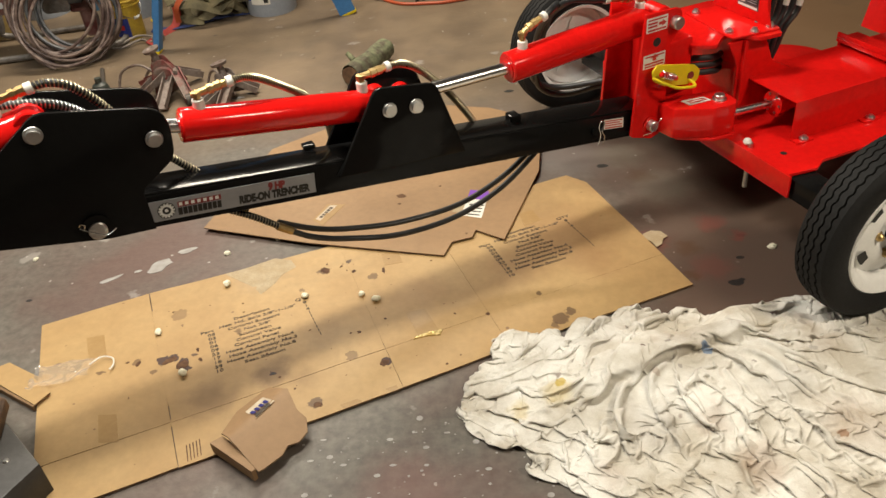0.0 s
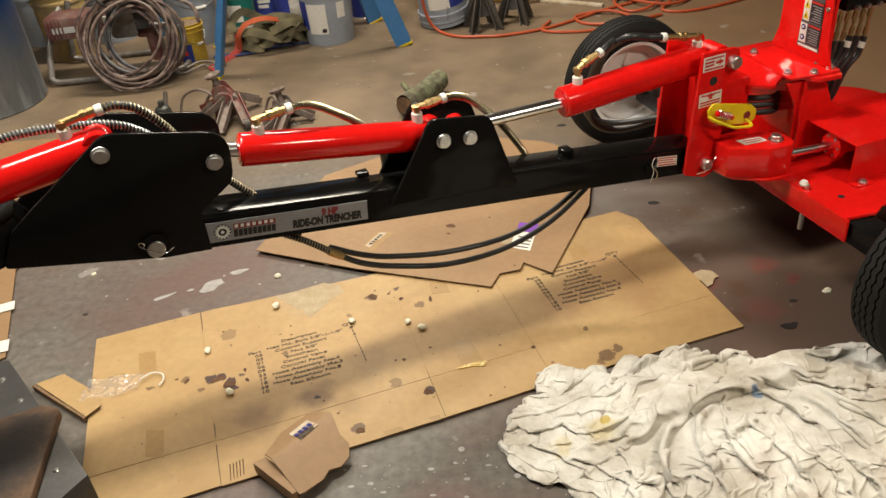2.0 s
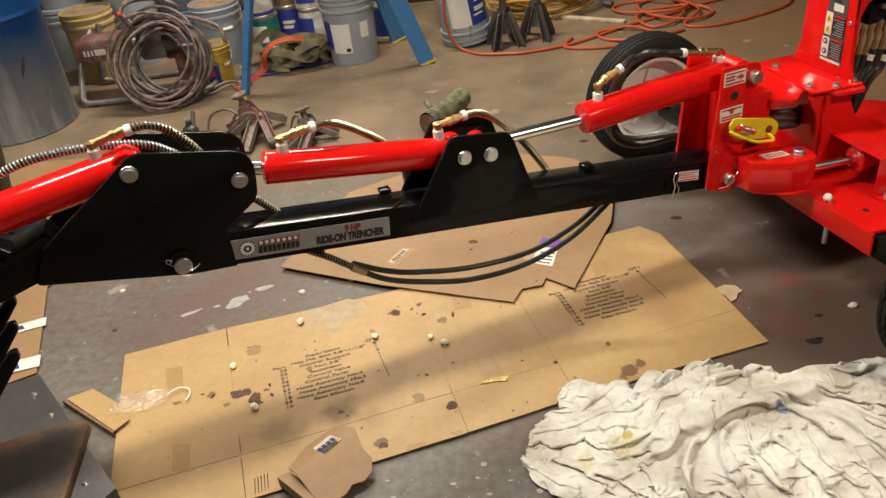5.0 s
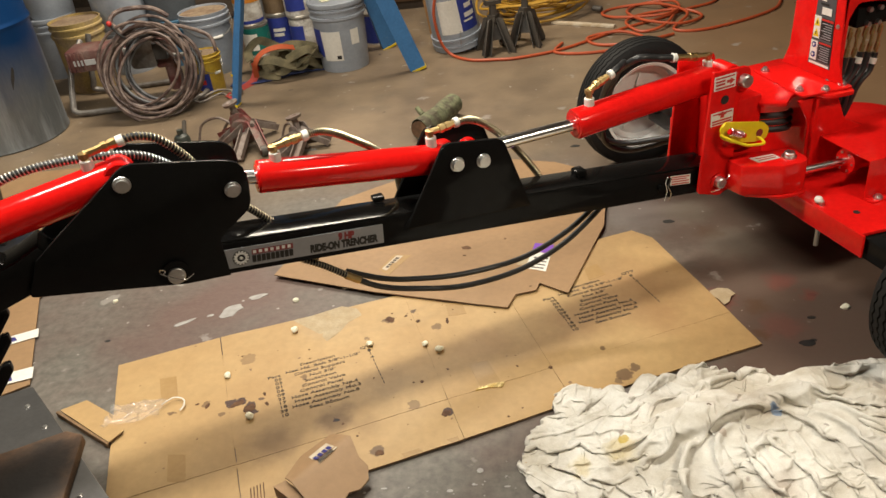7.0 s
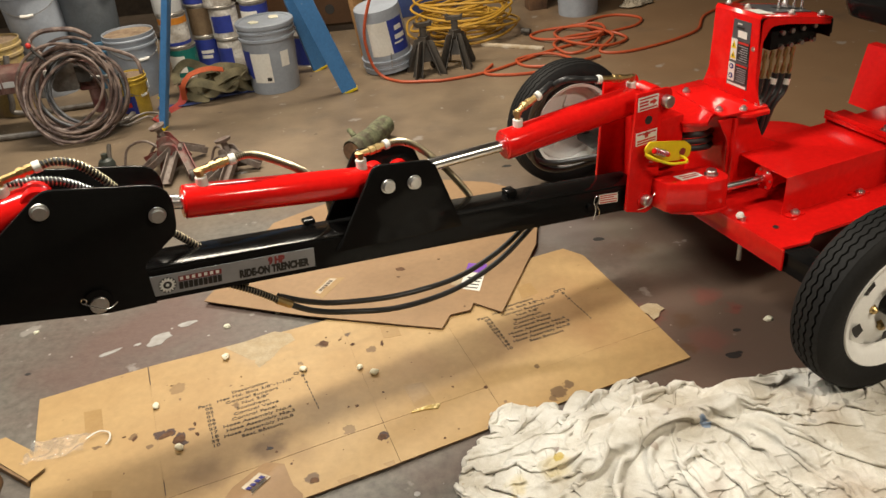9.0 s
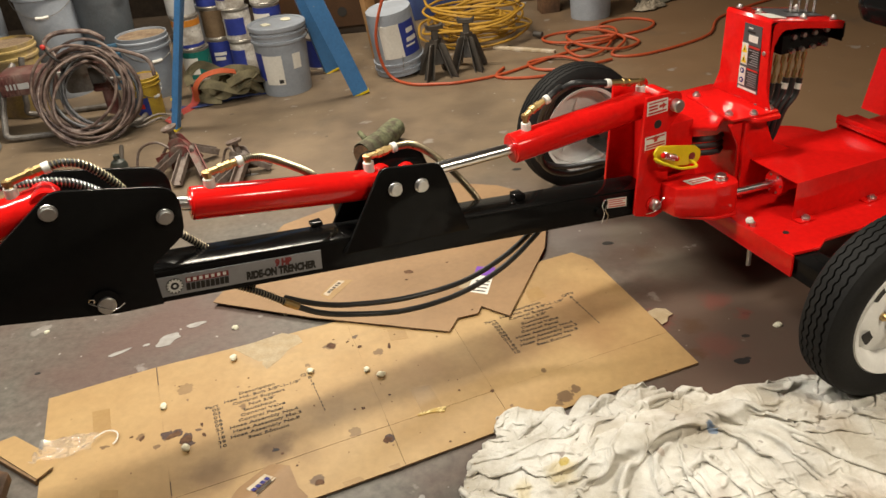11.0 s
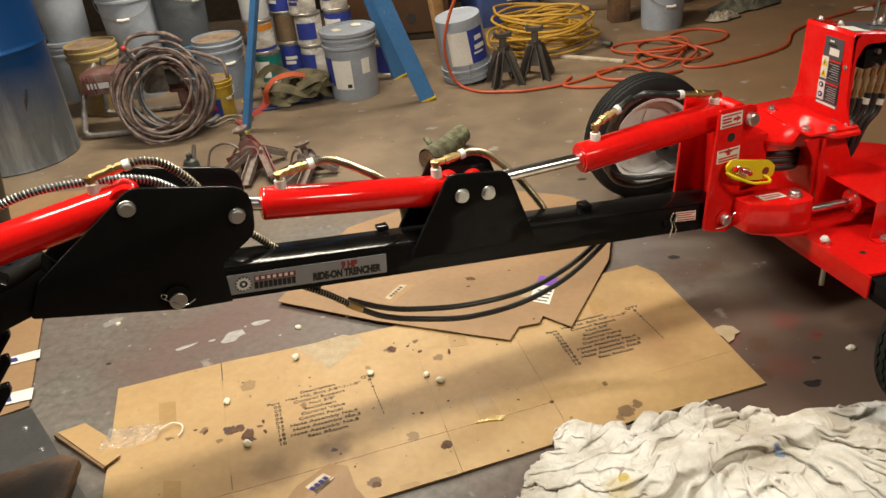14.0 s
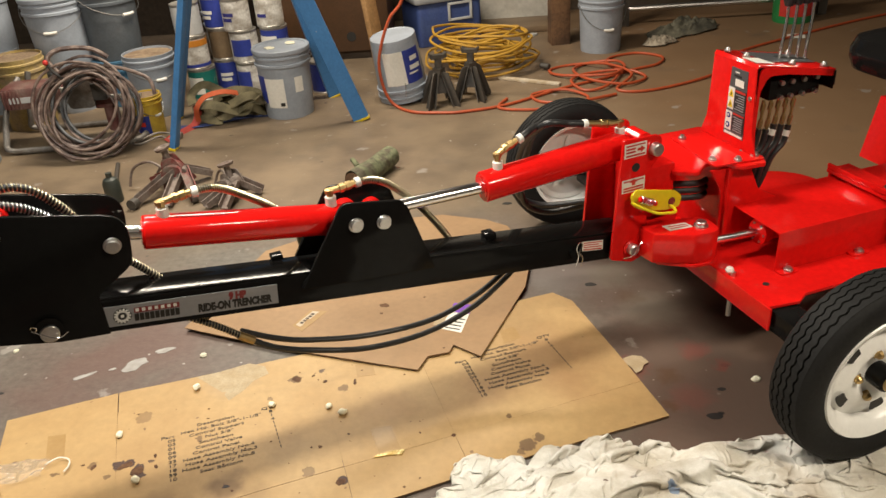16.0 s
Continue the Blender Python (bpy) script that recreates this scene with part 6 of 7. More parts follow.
    p = settle(p, *field[:3], spare + 0.20 * small, along + 0.13 * small, 60, 0.012, 0.09, 0.82)

    p[1:-1] += 0.08 * (p[:-2] + p[2:] - 2 * p[1:-1])
    p[:, 1:-1] += 0.08 * (p[:, :-2] + p[:, 2:] - 2 * p[:, 1:-1])
    p = finer(p)
    nx, ny = p.shape[:2]
    p[..., 2] = np.maximum(p[..., 2], 0.003)
    idx = np.arange(nx * ny).reshape(nx, ny)
    faces = np.stack([idx[:-1, :-1], idx[1:, :-1], idx[1:, 1:], idx[:-1, 1:]], -1).reshape(-1, 4)
    me = bpy.data.meshes.new("drop_cloth")
    me.from_pydata(p.reshape(-1, 3).tolist(), [], faces.tolist())
    me.shade_smooth()
    me.materials.append(CLOTH)
    ob = new("drop_cloth", me)
    mod = ob.modifiers.new("thickness", "SOLIDIFY")
    mod.thickness, mod.offset = 0.0014, -1
    tagged(ob, "crumpled off-white canvas drop cloth with paint spots on the floor", "drop cloth")


drop_cloth()

# ---- stores along the rear of the garage ----
PAIL_GREY = material("grey_pail_plastic", (0.35, 0.385, 0.44), 0.42, second=(0.25, 0.275, 0.31), scale=8, fine=0.08)
PAIL_WHITE = material("white_pail_plastic", (0.55, 0.56, 0.56), 0.4, second=(0.45, 0.45, 0.44), scale=8, fine=0.1)
PAIL_DARK = material("dark_pail_plastic", (0.12, 0.135, 0.15), 0.45, second=(0.08, 0.09, 0.1), scale=8, fine=0.15)
PAIL_BLUE = material("blue_pail_plastic", (0.05, 0.17, 0.29), 0.5, second=(0.06, 0.12, 0.18), scale=8, fine=0.15)
PAIL_YELLOW = material("yellow_pail_plastic", (0.62, 0.42, 0.03), 0.5, second=(0.45, 0.3, 0.05), scale=10, amount=0.7, fine=0.2)
PAIL_GREEN = material("green_pail_plastic", (0.02, 0.22, 0.06), 0.45, second=(0.015, 0.15, 0.04), scale=8, fine=0.1)
DRIED = material("dried_paint", (0.2, 0.13, 0.08), 0.8, second=(0.3, 0.22, 0.14), scale=14, amount=0.8, bump=0.4, fine=0.3)
BLUE_LADDER = material("blue_fibreglass", (0.06, 0.22, 0.50), 0.45, second=(0.045, 0.17, 0.40), scale=9, fine=0.12, spots=(0.5, 0.45, 0.35), spot_scale=40, spot_cut=0.74)
BLUE_LABEL = material("blue_label", (0.02, 0.035, 0.22), 0.5, second=(0.03, 0.05, 0.3), scale=30, fine=0.1)
CAN_TIN = material("paint_can_tin", (0.5, 0.48, 0.44), 0.4, 0.7, second=(0.36, 0.33, 0.29), scale=14, amount=0.7, fine=0.2)
CAN_BROWN = material("brown_can_label", (0.2, 0.14, 0.08), 0.5, second=(0.14, 0.09, 0.05), scale=14, fine=0.2)
CAN_TEAL = material("teal_can_label", (0.01, 0.17, 0.14), 0.45, second=(0.008, 0.12, 0.1), scale=14, fine=0.1)
CAN_ORANGE = material("orange_can_label", (0.62, 0.24, 0.02), 0.5, second=(0.5, 0.18, 0.02), scale=14, fine=0.1)
WIRE = material("handle_wire", (0.4, 0.39, 0.37), 0.35, 0.9)


def patch(r0, r1, z0, z1, a0, a1, out=0.0015, n=10):
    """A label wrapped round a pail, whose radius runs from r0 at z0 to r1 at z1."""
    bm = B()
    rows = []
    for z, r in ((z0, r0), (z1, r1)):
        rows.append([[bm.verts.new(((r + o) * math.cos(a), (r + o) * math.sin(a), z)) for o in (0.0004, out)] for a in (radians(a0 + (a1 - a0) * k / n) for k in range(n + 1))])
    for k in range(n):
        a, b, c, d = rows[0][k], rows[0][k + 1], rows[1][k + 1], rows[1][k]
        bm.faces.new((a[1], b[1], c[1], d[1]))
        bm.faces.new((d[0], c[0], b[0], a[0]))
        bm.faces.new((a[0], b[0], b[1], a[1]))
        bm.faces.new((d[1], c[1], c[0], d[0]))
    for k in (0, n):
        a, d = rows[0][k], rows[1][k]
        bm.faces.new((a[0], a[1], d[1], d[0]))
    return bm


def pail(x, y, z=0.0, mat=PAIL_GREY, h=0.37, r0=0.128, r1=0.147, turn=(0, 0, 0), lid="same", flip=False, handle=None, labels=(), label="grey plastic five-gallon pail with a closed lid"):
    m = pose(x, y, z, *turn)
    if flip:
        m = m @ pose(0, 0, h, 180, 0, 0)
    t = thing("pail", m, label, "bucket", "pails along the wall")
    body = lathe(B(), [(0, 0.004), (r0 - 0.006, 0.004), (r0, 0.0), (r0 + 0.002, 0.012), (r1 - 0.006, h * 0.76), (r1 + 0.003, h * 0.765), (r1 + 0.003, h * 0.80), (r1 - 0.004, h * 0.81), (r1 - 0.003, h * 0.87), (r1 + 0.004, h * 0.875), (r1 + 0.004, h * 0.90), (r1 - 0.002, h * 0.91), (r1, h * 0.965), (r1 - 0.006, h * 0.965), (r1 - 0.012, h * 0.7), (r0 - 0.008, 0.012), (0, 0.012)], 40)
    part("body", body, mat, t)
    if lid == "same":
        part("lid", lathe(B(), [(0, h * 0.985), (r1 - 0.016, h * 0.985), (r1 - 0.012, h), (r1 + 0.002, h * 1.005), (r1 + 0.007, h * 0.995), (r1 + 0.007, h * 0.945), (r1 + 0.001, h * 0.94)], 40), mat, t)
    elif lid:
        part("dried_paint", lathe(B(), [(0, h * 0.93), (r1 * 0.5, h * 0.925), (r1 - 0.008, h * 0.935), (r1 - 0.006, h * 0.9)], 30), lid, t, "crust of dried paint")
    if handle is not None:
        a, droop = handle
        bm = B()
        p = []
        for k in range(17):
            s = math.pi * k / 16
            if droop > 0:
                q = Vector((math.cos(s) * (r1 + 0.01), -math.sin(s) * (r1 + 0.012), -droop * 0.0026 * math.sin(s)))
            else:
                q = Matrix.Rotation(radians(-droop), 3, "X") @ Vector((math.cos(s) * (r1 + 0.008), -math.sin(s) * (r1 + 0.03), 0))
            p.append(Matrix.Rotation(radians(a), 3, "Z") @ q + Vector((0, 0, h * 0.86)))
        part("handle", sweep(bm, p, 0.0022, 6), WIRE, t, "wire bail handle")
        part("grip", sweep(B(), p[7:10], 0.009, 8), WHITE_PLASTIC, t, "white plastic grip")
    for z0, z1, a0, a1, mt, out in labels:
        f = lambda zz: r0 + 0.002 + (r1 - 0.008 - r0) * (zz / (0.76 * h))
        part("label", patch(f(z0), f(z1), z0, z1, a0, a1, out), mt, t)
    return t


pail(-0.87, 4.465, h=0.385, r0=0.133, r1=0.153, labels=((0.07, 0.235, -128, -82, PAPER, 0.0015), (0.09, 0.245, -160, -129, BLUE_LABEL, 0.0014), (0.15, 0.235, -58, -38, PAPER, 0.0016), (0.08, 0.10, -96, -86, INK, 0.0025)), handle=(150, 8), label="grey plastic paint pail with white and blue labels")
for x, y, r in ((-0.9, 4.43, 0.03), (-0.80, 4.52, 0.035)):
    part("crust", blob(x + 0.845, y - 4.465, r, 0.381, 0.8, x, x * 9, t=0.004), FOAM, scene.objects["pail"], "pale crust on the lid")
pail(-0.215, 4.60, 0.012, flip=True, turn=(4, -7, 8), lid=None, labels=((0.06, 0.25, 30, 78, BLUE_LABEL, 0.0015), (0.06, 0.25, 78, 128, PAPER, 0.0015), (0.10, 0.125, 40, 62, PAPER, 0.0022), (0.15, 0.175, 36, 66, PAPER, 0.0022), (0.19, 0.20, 44, 70, PAPER, 0.0022)), handle=(90, -80), label="upside-down grey pail with a blue and white label")
pail(1.04, 5.40, lid=None, mat=PAIL_GREY, handle=(10, 62), label="open light grey plastic pail with wire handle")
pail(2.45, 5.85, mat=PAIL_GREEN, lid=None, labels=((0.05, 0.2, -150, -30, INK_RED, 0.0015),), label="green plastic pail with a red label")
pail(-1.68, 4.62, mat=PAIL_GREY, lid=DRIED, handle=(40, -35), h=0.37, r0=0.125, r1=0.143, label="open grey pail crusted with dried brown paint")
pail(-2.25, 4.80, 0.0, mat=PAIL_GREY, h=0.28, label="grey plastic pail under another pail")
pail(-2.235, 4.78, 0.2825, mat=PAIL_GREY, h=0.4, r0=0.145, r1=0.17, handle=(12, 50), lid="same", label="grey plastic pail with wire handle, stacked")
pail(-1.965, 4.89, 0.283, mat=PAIL_DARK, h=0.42, r0=0.145, r1=0.172, handle=(60, 40), label="dark grey plastic pail with wire handle, standing on a blue pail")
pail(-1.975, 4.885, mat=PAIL_BLUE, h=0.28, r0=0.14, r1=0.155, lid="same", label="dusty blue plastic pail behind a hose coil")
pail(-2.72, 4.85, 0.0, mat=PAIL_GREY, label="grey plastic pail in the back row")
pail(-2.87, 3.45, mat=PAIL_WHITE, label="white plastic pail beside the steel drum")
pail(-2.70, 4.87, 0.36, mat=PAIL_GREY, label="grey plastic pail, stacked in the back row")
pail(-1.45, 5.5, 0.0, mat=PAIL_GREY, h=0.4, label="grey plastic pail in the back row")
pail(-1.47, 5.5, 0.39, mat=PAIL_GREY, h=0.4, label="grey plastic pail, stacked in the back row")
PAIL_TAN = material("dusty_tan_plastic", (0.30, 0.22, 0.13), 0.6, second=(0.42, 0.30, 0.10), scale=9, amount=0.8, fine=0.25)
pail(-2.40, 4.52, mat=PAIL_TAN, lid=DRIED, h=0.42, r0=0.13, r1=0.145, label="paint-smeared tan pail with a yellow rim")
yp = pail(-1.60, 4.245, mat=PAIL_YELLOW, lid=DRIED, h=0.23, r0=0.07, r1=0.083, handle=(60, -50), labels=((0.02, 0.12, -140, -70, BLUE_LABEL, 0.0015), (0.06, 0.085, -120, -90, INK_RED, 0.0022)), label="small yellow pail with dried paint and dark label")


def paint_can(x, y, z, body, band=None, rz=0.0, h=0.19, r=0.082, words_bars=0):
    t = thing("paint_can", pose(x, y, z, 0, 0, rz), "one-gallon paint can with a dusty lid and drips", "paint can", "stacked paint cans")
    part("can", lathe(B(), [(0, 0.003), (r - 0.004, 0.003), (r + 0.002, 0), (r + 0.002, 0.006), (r, 0.008), (r, h - 0.012), (r + 0.002, h - 0.008), (r + 0.002, h), (r - 0.006, h), (r - 0.012, h - 0.006), (0, h - 0.006)], 32), CAN_TIN, t)
    part("label", patch(r, r, 0.012, h - 0.016, -175, 175, 0.001, 28), body, t)
    if band:
        part("label_band", patch(r + 0.001, r + 0.001, 0.04, h - 0.05, -150, -60, 0.001, 12), band, t)
    for k in range(words_bars):
        part("printed_bar", patch(r + 0.002, r + 0.002, 0.06 + 0.03 * k, 0.08 + 0.03 * k, -130, -85 + 8 * k, 0.001, 6), INK_BLUE if body is not BLUE_LABEL else PAPER, t)
    part("handle", sweep(B(), [Vector((math.cos(a) * (r + 0.004), -0.01 - math.sin(a) * (r * 0.16), h * 0.68 - math.sin(a) * 0.07)) for a in (math.pi * k / 10 for k in range(11))], 0.0015, 5), WIRE, t)


CAN_WHITE = material("grubby_white_label", (0.72, 0.70, 0.65), 0.55, second=(0.36, 0.32, 0.27), scale=16, amount=0.75, fine=0.2, spots=(0.12, 0.1, 0.09), spot_scale=40, spot_cut=0.72)
for x, y, z, body, band, nb in ((-1.47, 4.86, 0, CAN_TEAL, PAPER, 0), (-1.49, 4.87, 0.19, CAN_WHITE, None, 0), (-1.50, 4.88, 0.38, PAIL_WHITE, None, 0), (-1.355, 5.05, 0, BLUE_LABEL, None, 2), (-1.36, 5.06, 0.19, CAN_BROWN, None, 0), (-1.37, 5.06, 0.38, BLUE_LABEL, None, 2), (-1.19, 4.94, 0, CAN_WHITE, BLUE_LABEL, 0), (-1.20, 4.95, 0.19, CAN_WHITE, BLUE_LABEL, 0), (-1.22, 4.95, 0.38, CAN_WHITE, None, 2), (-1.01, 5.0, 0, BLUE_LABEL, PAPER, 0), (-1.02, 5.0, 0.19, BLUE_LABEL, PAPER, 1), (-1.035, 5.02, 0.38, CAN_WHITE, None, 1), (-1.18, 5.2, 0.0, CAN_TIN, None, 0), (-0.72, 4.86, 0, BLUE_LABEL, None, 0)):
    paint_can(x, y, z, body, band, random.Random(x * 99).uniform(-25, 25), words_bars=nb)
for o in [q for q in scene.objects if q.name == "paint_can.001"]:
    part("label_band", patch(0.083, 0.083, 0.135, 0.172, -175, 175, 0.001, 28), CAN_ORANGE, o)
    part("label_band", patch(0.083, 0.083, 0.012, 0.03, -175, 175, 0.001, 28), BLUE_LABEL, o)

# step ladder
lad = thing("step_ladder", pose(-0.95, 4.2, 0), "blue fibreglass step ladder standing open", "ladder")


def rail(a, b, face, w, d=0.03):
    a, b = Vector(a) - Vector((0.95 * -1, 4.2, 0)), Vector(b) - Vector((-0.95, 4.2, 0))
    zax = (b - a).normalized()
    xax = Vector((math.cos(radians(face)), math.sin(radians(face)), 0))
    xax = (xax - zax * xax.dot(zax)).normalized()
    m = Matrix.Translation(a) @ Matrix((xax, zax.cross(xax), zax)).transposed().to_4x4()
    bm = B()
    L = (b - a).length
    web = rounded([(-w / 2, -d / 2), (w / 2, -d / 2), (w / 2, d / 2), (w / 2 - 0.006, d / 2), (w / 2 - 0.006, -d / 2 + 0.006), (-w / 2 + 0.006, -d / 2 + 0.006), (-w / 2 + 0.006, d / 2), (-w / 2, d / 2)], [0.002] * 8, 2)
    slab(bm, web, 0.012, L, "z", m=m)
    r = part("rail", bm, BLUE_LADDER, lad)
    part("foot", box(B(), -w / 2 - 0.002, w / 2 + 0.002, -d / 2 - 0.002, d / 2 + 0.004, 0, 0.014, 0.002, m=m), YELLOW, r, "worn yellow rubber foot")


for a, b, face in (((-0.435, 4.255, 0), (-0.90, 4.1, 1.5), 8), ((-1.395, 3.965, 0), (-1.0, 4.06, 1.5), 84), ((-0.64, 4.71, 0), (-0.93, 4.46, 1.5), 30), ((-1.525, 4.46, 0), (-1.095, 4.5, 1.5), 78)):
    rail(a, b, face, 0.088 if face < 60 else 0.06)
part("top_cap", box(B(), -0.18, 0.12, -0.16, 0.36, 1.49, 1.55, 0.01), BLUE_LADDER, lad)
for f in (0.62, 0.82):
    a, b = Vector((-0.445, 4.25, 0)).lerp(Vector((-1.0, 4.1, 1.5)), f), Vector((-0.64, 4.71, 0)).lerp(Vector((-1.0, 4.46, 1.5)), f)
    o = Vector((-0.95, 4.2, 0))
    bm = B()
    box(bm, -0.04, 0.04, -0.012, 0.012, 0, (b - a).length, 0.002, m=align(a - o, b - o))
    part("step", bm, BLUE_LADDER, lad)

# lumber, cabinet, bin, block wall and post
lum = B()
box(lum, -0.045, 0.045, -0.019, 0.019, 0, 1.5, 0.003, m=align((-0.355, 4.88, 0.0), (-0.52, 5.0, 1.45)))
solo("timber", lum, WOOD, Matrix(), "raw pine stud leaning upright", "timber")
cab = thing("cabinet", pose(-0.72, 5.72, 0), "brown wooden cabinet with a round hole", "cabinet")
part("body", box(B(), -0.36, 0.36, -0.22, 0.22, 0.06, 1.3, 0.004), material("brown_cabinet", (0.09, 0.043, 0.019), 0.5, second=(0.06, 0.03, 0.014), scale=4, fine=0.2), cab)
part("grip_hole", rod(B(), (0.10, -0.224, 0.16), (0.10, -0.2205, 0.16), 0.032, 20), INK, cab)
part("plinth", box(B(), -0.33, 0.33, -0.18, 0.2, 0, 0.058), DARK_WALL, cab)
bin_t = thing("storage_bin", pose(-0.02, 5.95, 0, 0, 0, 22), "blue plastic storage bin with a dusty lid", "storage bin")
BIN = material("blue_bin_plastic", (0.035, 0.06, 0.2), 0.5, second=(0.05, 0.08, 0.2), scale=10, fine=0.2)
part("body", slab(B(), rounded([(-0.24, -0.19), (0.24, -0.19), (0.24, 0.19), (-0.24, 0.19)], [0.04] * 4), 0, 0.30, "z", 0.008), BIN, bin_t)
part("lid", slab(B(), rounded([(-0.26, -0.21), (0.26, -0.21), (0.26, 0.21), (-0.26, 0.21)], [0.04] * 4), 0.30, 0.34, "z", 0.008), material("bin_lid", (0.3, 0.3, 0.3), 0.6, second=(0.2, 0.21, 0.23), scale=8), bin_t, "dusty grey lid")
hb = B()
for a in ((-0.10, -0.2, 0.17), (-0.10, -0.2, 0.28)):
    box(hb, -0.02, 0.16, -0.205, -0.191, a[2] - 0.008, a[2] + 0.008, 0.002)
box(hb, -0.02, -0.004, -0.205, -0.191, 0.17, 0.28, 0.002)
box(hb, 0.144, 0.16, -0.205, -0.191, 0.17, 0.28, 0.002)
part("latch_frame", hb, PAIL_WHITE, bin_t, "pale latch frame")
solo("block_wall", box(B(), 0.20, 0.78, 6.25, 6.45, 0, 1.6, 0.006), material("white_painted_block", (0.66, 0.64, 0.58), 0.75, second=(0.5, 0.47, 0.41), scale=3, amount=0.7, bump=0.3, bump_scale=30, fine=0.15), Matrix(), "white painted low block wall", "wall", kind="structure")
solo("ledge", box(B(), 0.1, 0.82, 5.95, 6.25, 0, 0.05, 0.01), CONCRETE, Matrix(), "rough concrete footing", "footing", kind="structure")
solo("wood_post", box(B(), -0.065, 0.065, -0.06, 0.06, 0, 2.79, 0.004), WOOD_OLD, pose(0.79, 5.62, 0, 0, 0, 8), "brown square timber post on the floor", "post")
sh = thing("shelf_unit", pose(0, 0, 0), "dark wooden shelving along the rear wall", "shelf")
for k, zz in enumerate((0.02, 0.9, 1.6)):
    part("shelf_board", box(B(), -4.2, -1.05, 5.75, 6.35, zz + 0.0, zz + 0.04, 0.003), DARK_WALL, sh)
for xx in (-4.15, -2.6, -1.1):
    part("upright", box(B(), xx - 0.04, xx + 0.04, 5.78, 5.84, 0.0, 2.3), DARK_WALL, sh)

# drum, black stand
def drum():
    m = material("painted_drum", (0.38, 0.42, 0.45), 0.38, 0.6, second=(0.15, 0.16, 0.165), scale=3.5, amount=0.8, fine=0.15)
    n, l = m.node_tree.nodes, m.node_tree.links
    p = n["Principled BSDF"]
    base = p.inputs["Base Color"].links[0].from_socket
    for q in [q for q in n if q.type == "TEX_NOISE"]:
        down = n.new("ShaderNodeMapping")
        down.inputs["Scale"].default_value = (1.6, 1.6, 0.22)
        l.new(q.inputs["Vector"].links[0].from_socket, down.inputs["Vector"])
        l.new(down.outputs["Vector"], q.inputs["Vector"])
    tc, sep, nz, add, rg, mx = (n.new("ShaderNode" + k) for k in ("TexCoord", "SeparateXYZ", "TexNoise", "Math", "MapRange", "Mix"))
    l.new(tc.outputs["Object"], sep.inputs[0])
    l.new(tc.outputs["Object"], nz.inputs["Vector"])
    nz.inputs["Scale"].default_value, nz.inputs["Detail"].default_value = 4, 6
    mul = n.new("ShaderNodeMath")
    mul.operation = "MULTIPLY"
    mul.inputs[1].default_value = 0.3
    l.new(nz.outputs["Fac"], mul.inputs[0])
    l.new(sep.outputs["Z"], add.inputs[0])
    l.new(mul.outputs[0], add.inputs[1])
    rg.inputs["From Min"].default_value, rg.inputs["From Max"].default_value = 0.36, 0.68
    l.new(add.outputs[0], rg.inputs["Value"])
    mx.data_type = "RGBA"
    l.new(rg.outputs["Result"], mx.inputs["Factor"])
    l.new(base, mx.inputs["A"])
    mx.inputs["B"].default_value = (0.004, 0.05, 0.18, 1)
    l.new(mx.outputs["Result"], p.inputs["Base Color"])
    t = thing("drum", pose(-2.58, 3.83, 0), "large steel drum sprayed blue over bare metal", "drum")
    part("shell", lathe(B(), [(0, 0.01), (0.28, 0.01), (0.285, 0), (0.291, 0.006), (0.287, 0.02), (0.285, 0.565), (0.289, 0.575), (0.293, 0.588), (0.289, 0.60), (0.285, 0.61), (0.285, 0.88), (0.292, 0.89), (0.285, 0.9), (0.275, 0.9), (0.275, 0.885), (0, 0.885)], 64), m, t)
    part("dent_mark", blob(0, 0, 0.05, 0, 0.14, 1.4, 2), INK, t, "", Matrix.Rotation(radians(-36), 4, "Z") @ Matrix.Translation((0.2862, 0, 0.36)) @ Matrix.Rotation(radians(90), 4, "Y") @ Matrix.Rotation(radians(80), 4, "Z"))


drum()
STAND = material("glossy_black_steel", (0.012, 0.012, 0.013), 0.3, second=(0.02, 0.02, 0.022), scale=8, fine=0.15, bump=0.05)
st = thing("steel_stand", pose(-2.01, 2.63, 0), "black steel post on a flat base plate", "stand")
part("base_plate", box(B(), -0.12, 0.12, -0.10, 0.10, 0.008, 0.02, 0.002, m=Matrix.Rotation(radians(20), 4, "Z")), STAND, st)
part("post", box(B(), -0.032, 0.032, -0.04, 0.04, 0, 1.5, 0.008, m=align((0, 0, 0.018), (0.16, -0.02, 0.92))), STAND, st)

# hose coil and sprayer cart
HOSE_OLD = material("old_air_hose", (0.20, 0.145, 0.12), 0.5, second=(0.07, 0.042, 0.036), scale=18, amount=0.85, fine=0.2)
coil = thing("hose_coil", pose(-1.785, 3.88, -0.01), "paint-stained coiled spray hose leaning upright", "hose")
cr = random.Random(8)
CM = Matrix.Rotation(radians(10), 4, "Z") @ Matrix.Rotation(radians(-22), 4, "X")
pts = []
for k in range(14 * 16):
    a = 2 * math.pi * k / 16
    turn_no = k / 16
    r = 0.208 + 0.034 * math.sin(turn_no * 2.4) + 0.012 * math.sin(a * 2 + turn_no)
    ox, oz = 0.03 * math.sin(turn_no * 1.7), 0.025 * math.sin(turn_no * 2.9)
    pts.append(CM @ Vector((ox + r * math.cos(a), 0.0 + 0.06 * math.sin(turn_no * 2.1 + a * 0.2), 0.26 + oz + r * math.sin(a))))
part("hose", sweep(B(), curve_points(pts, 3), 0.0078, 7), HOSE_OLD, coil)
inner = []
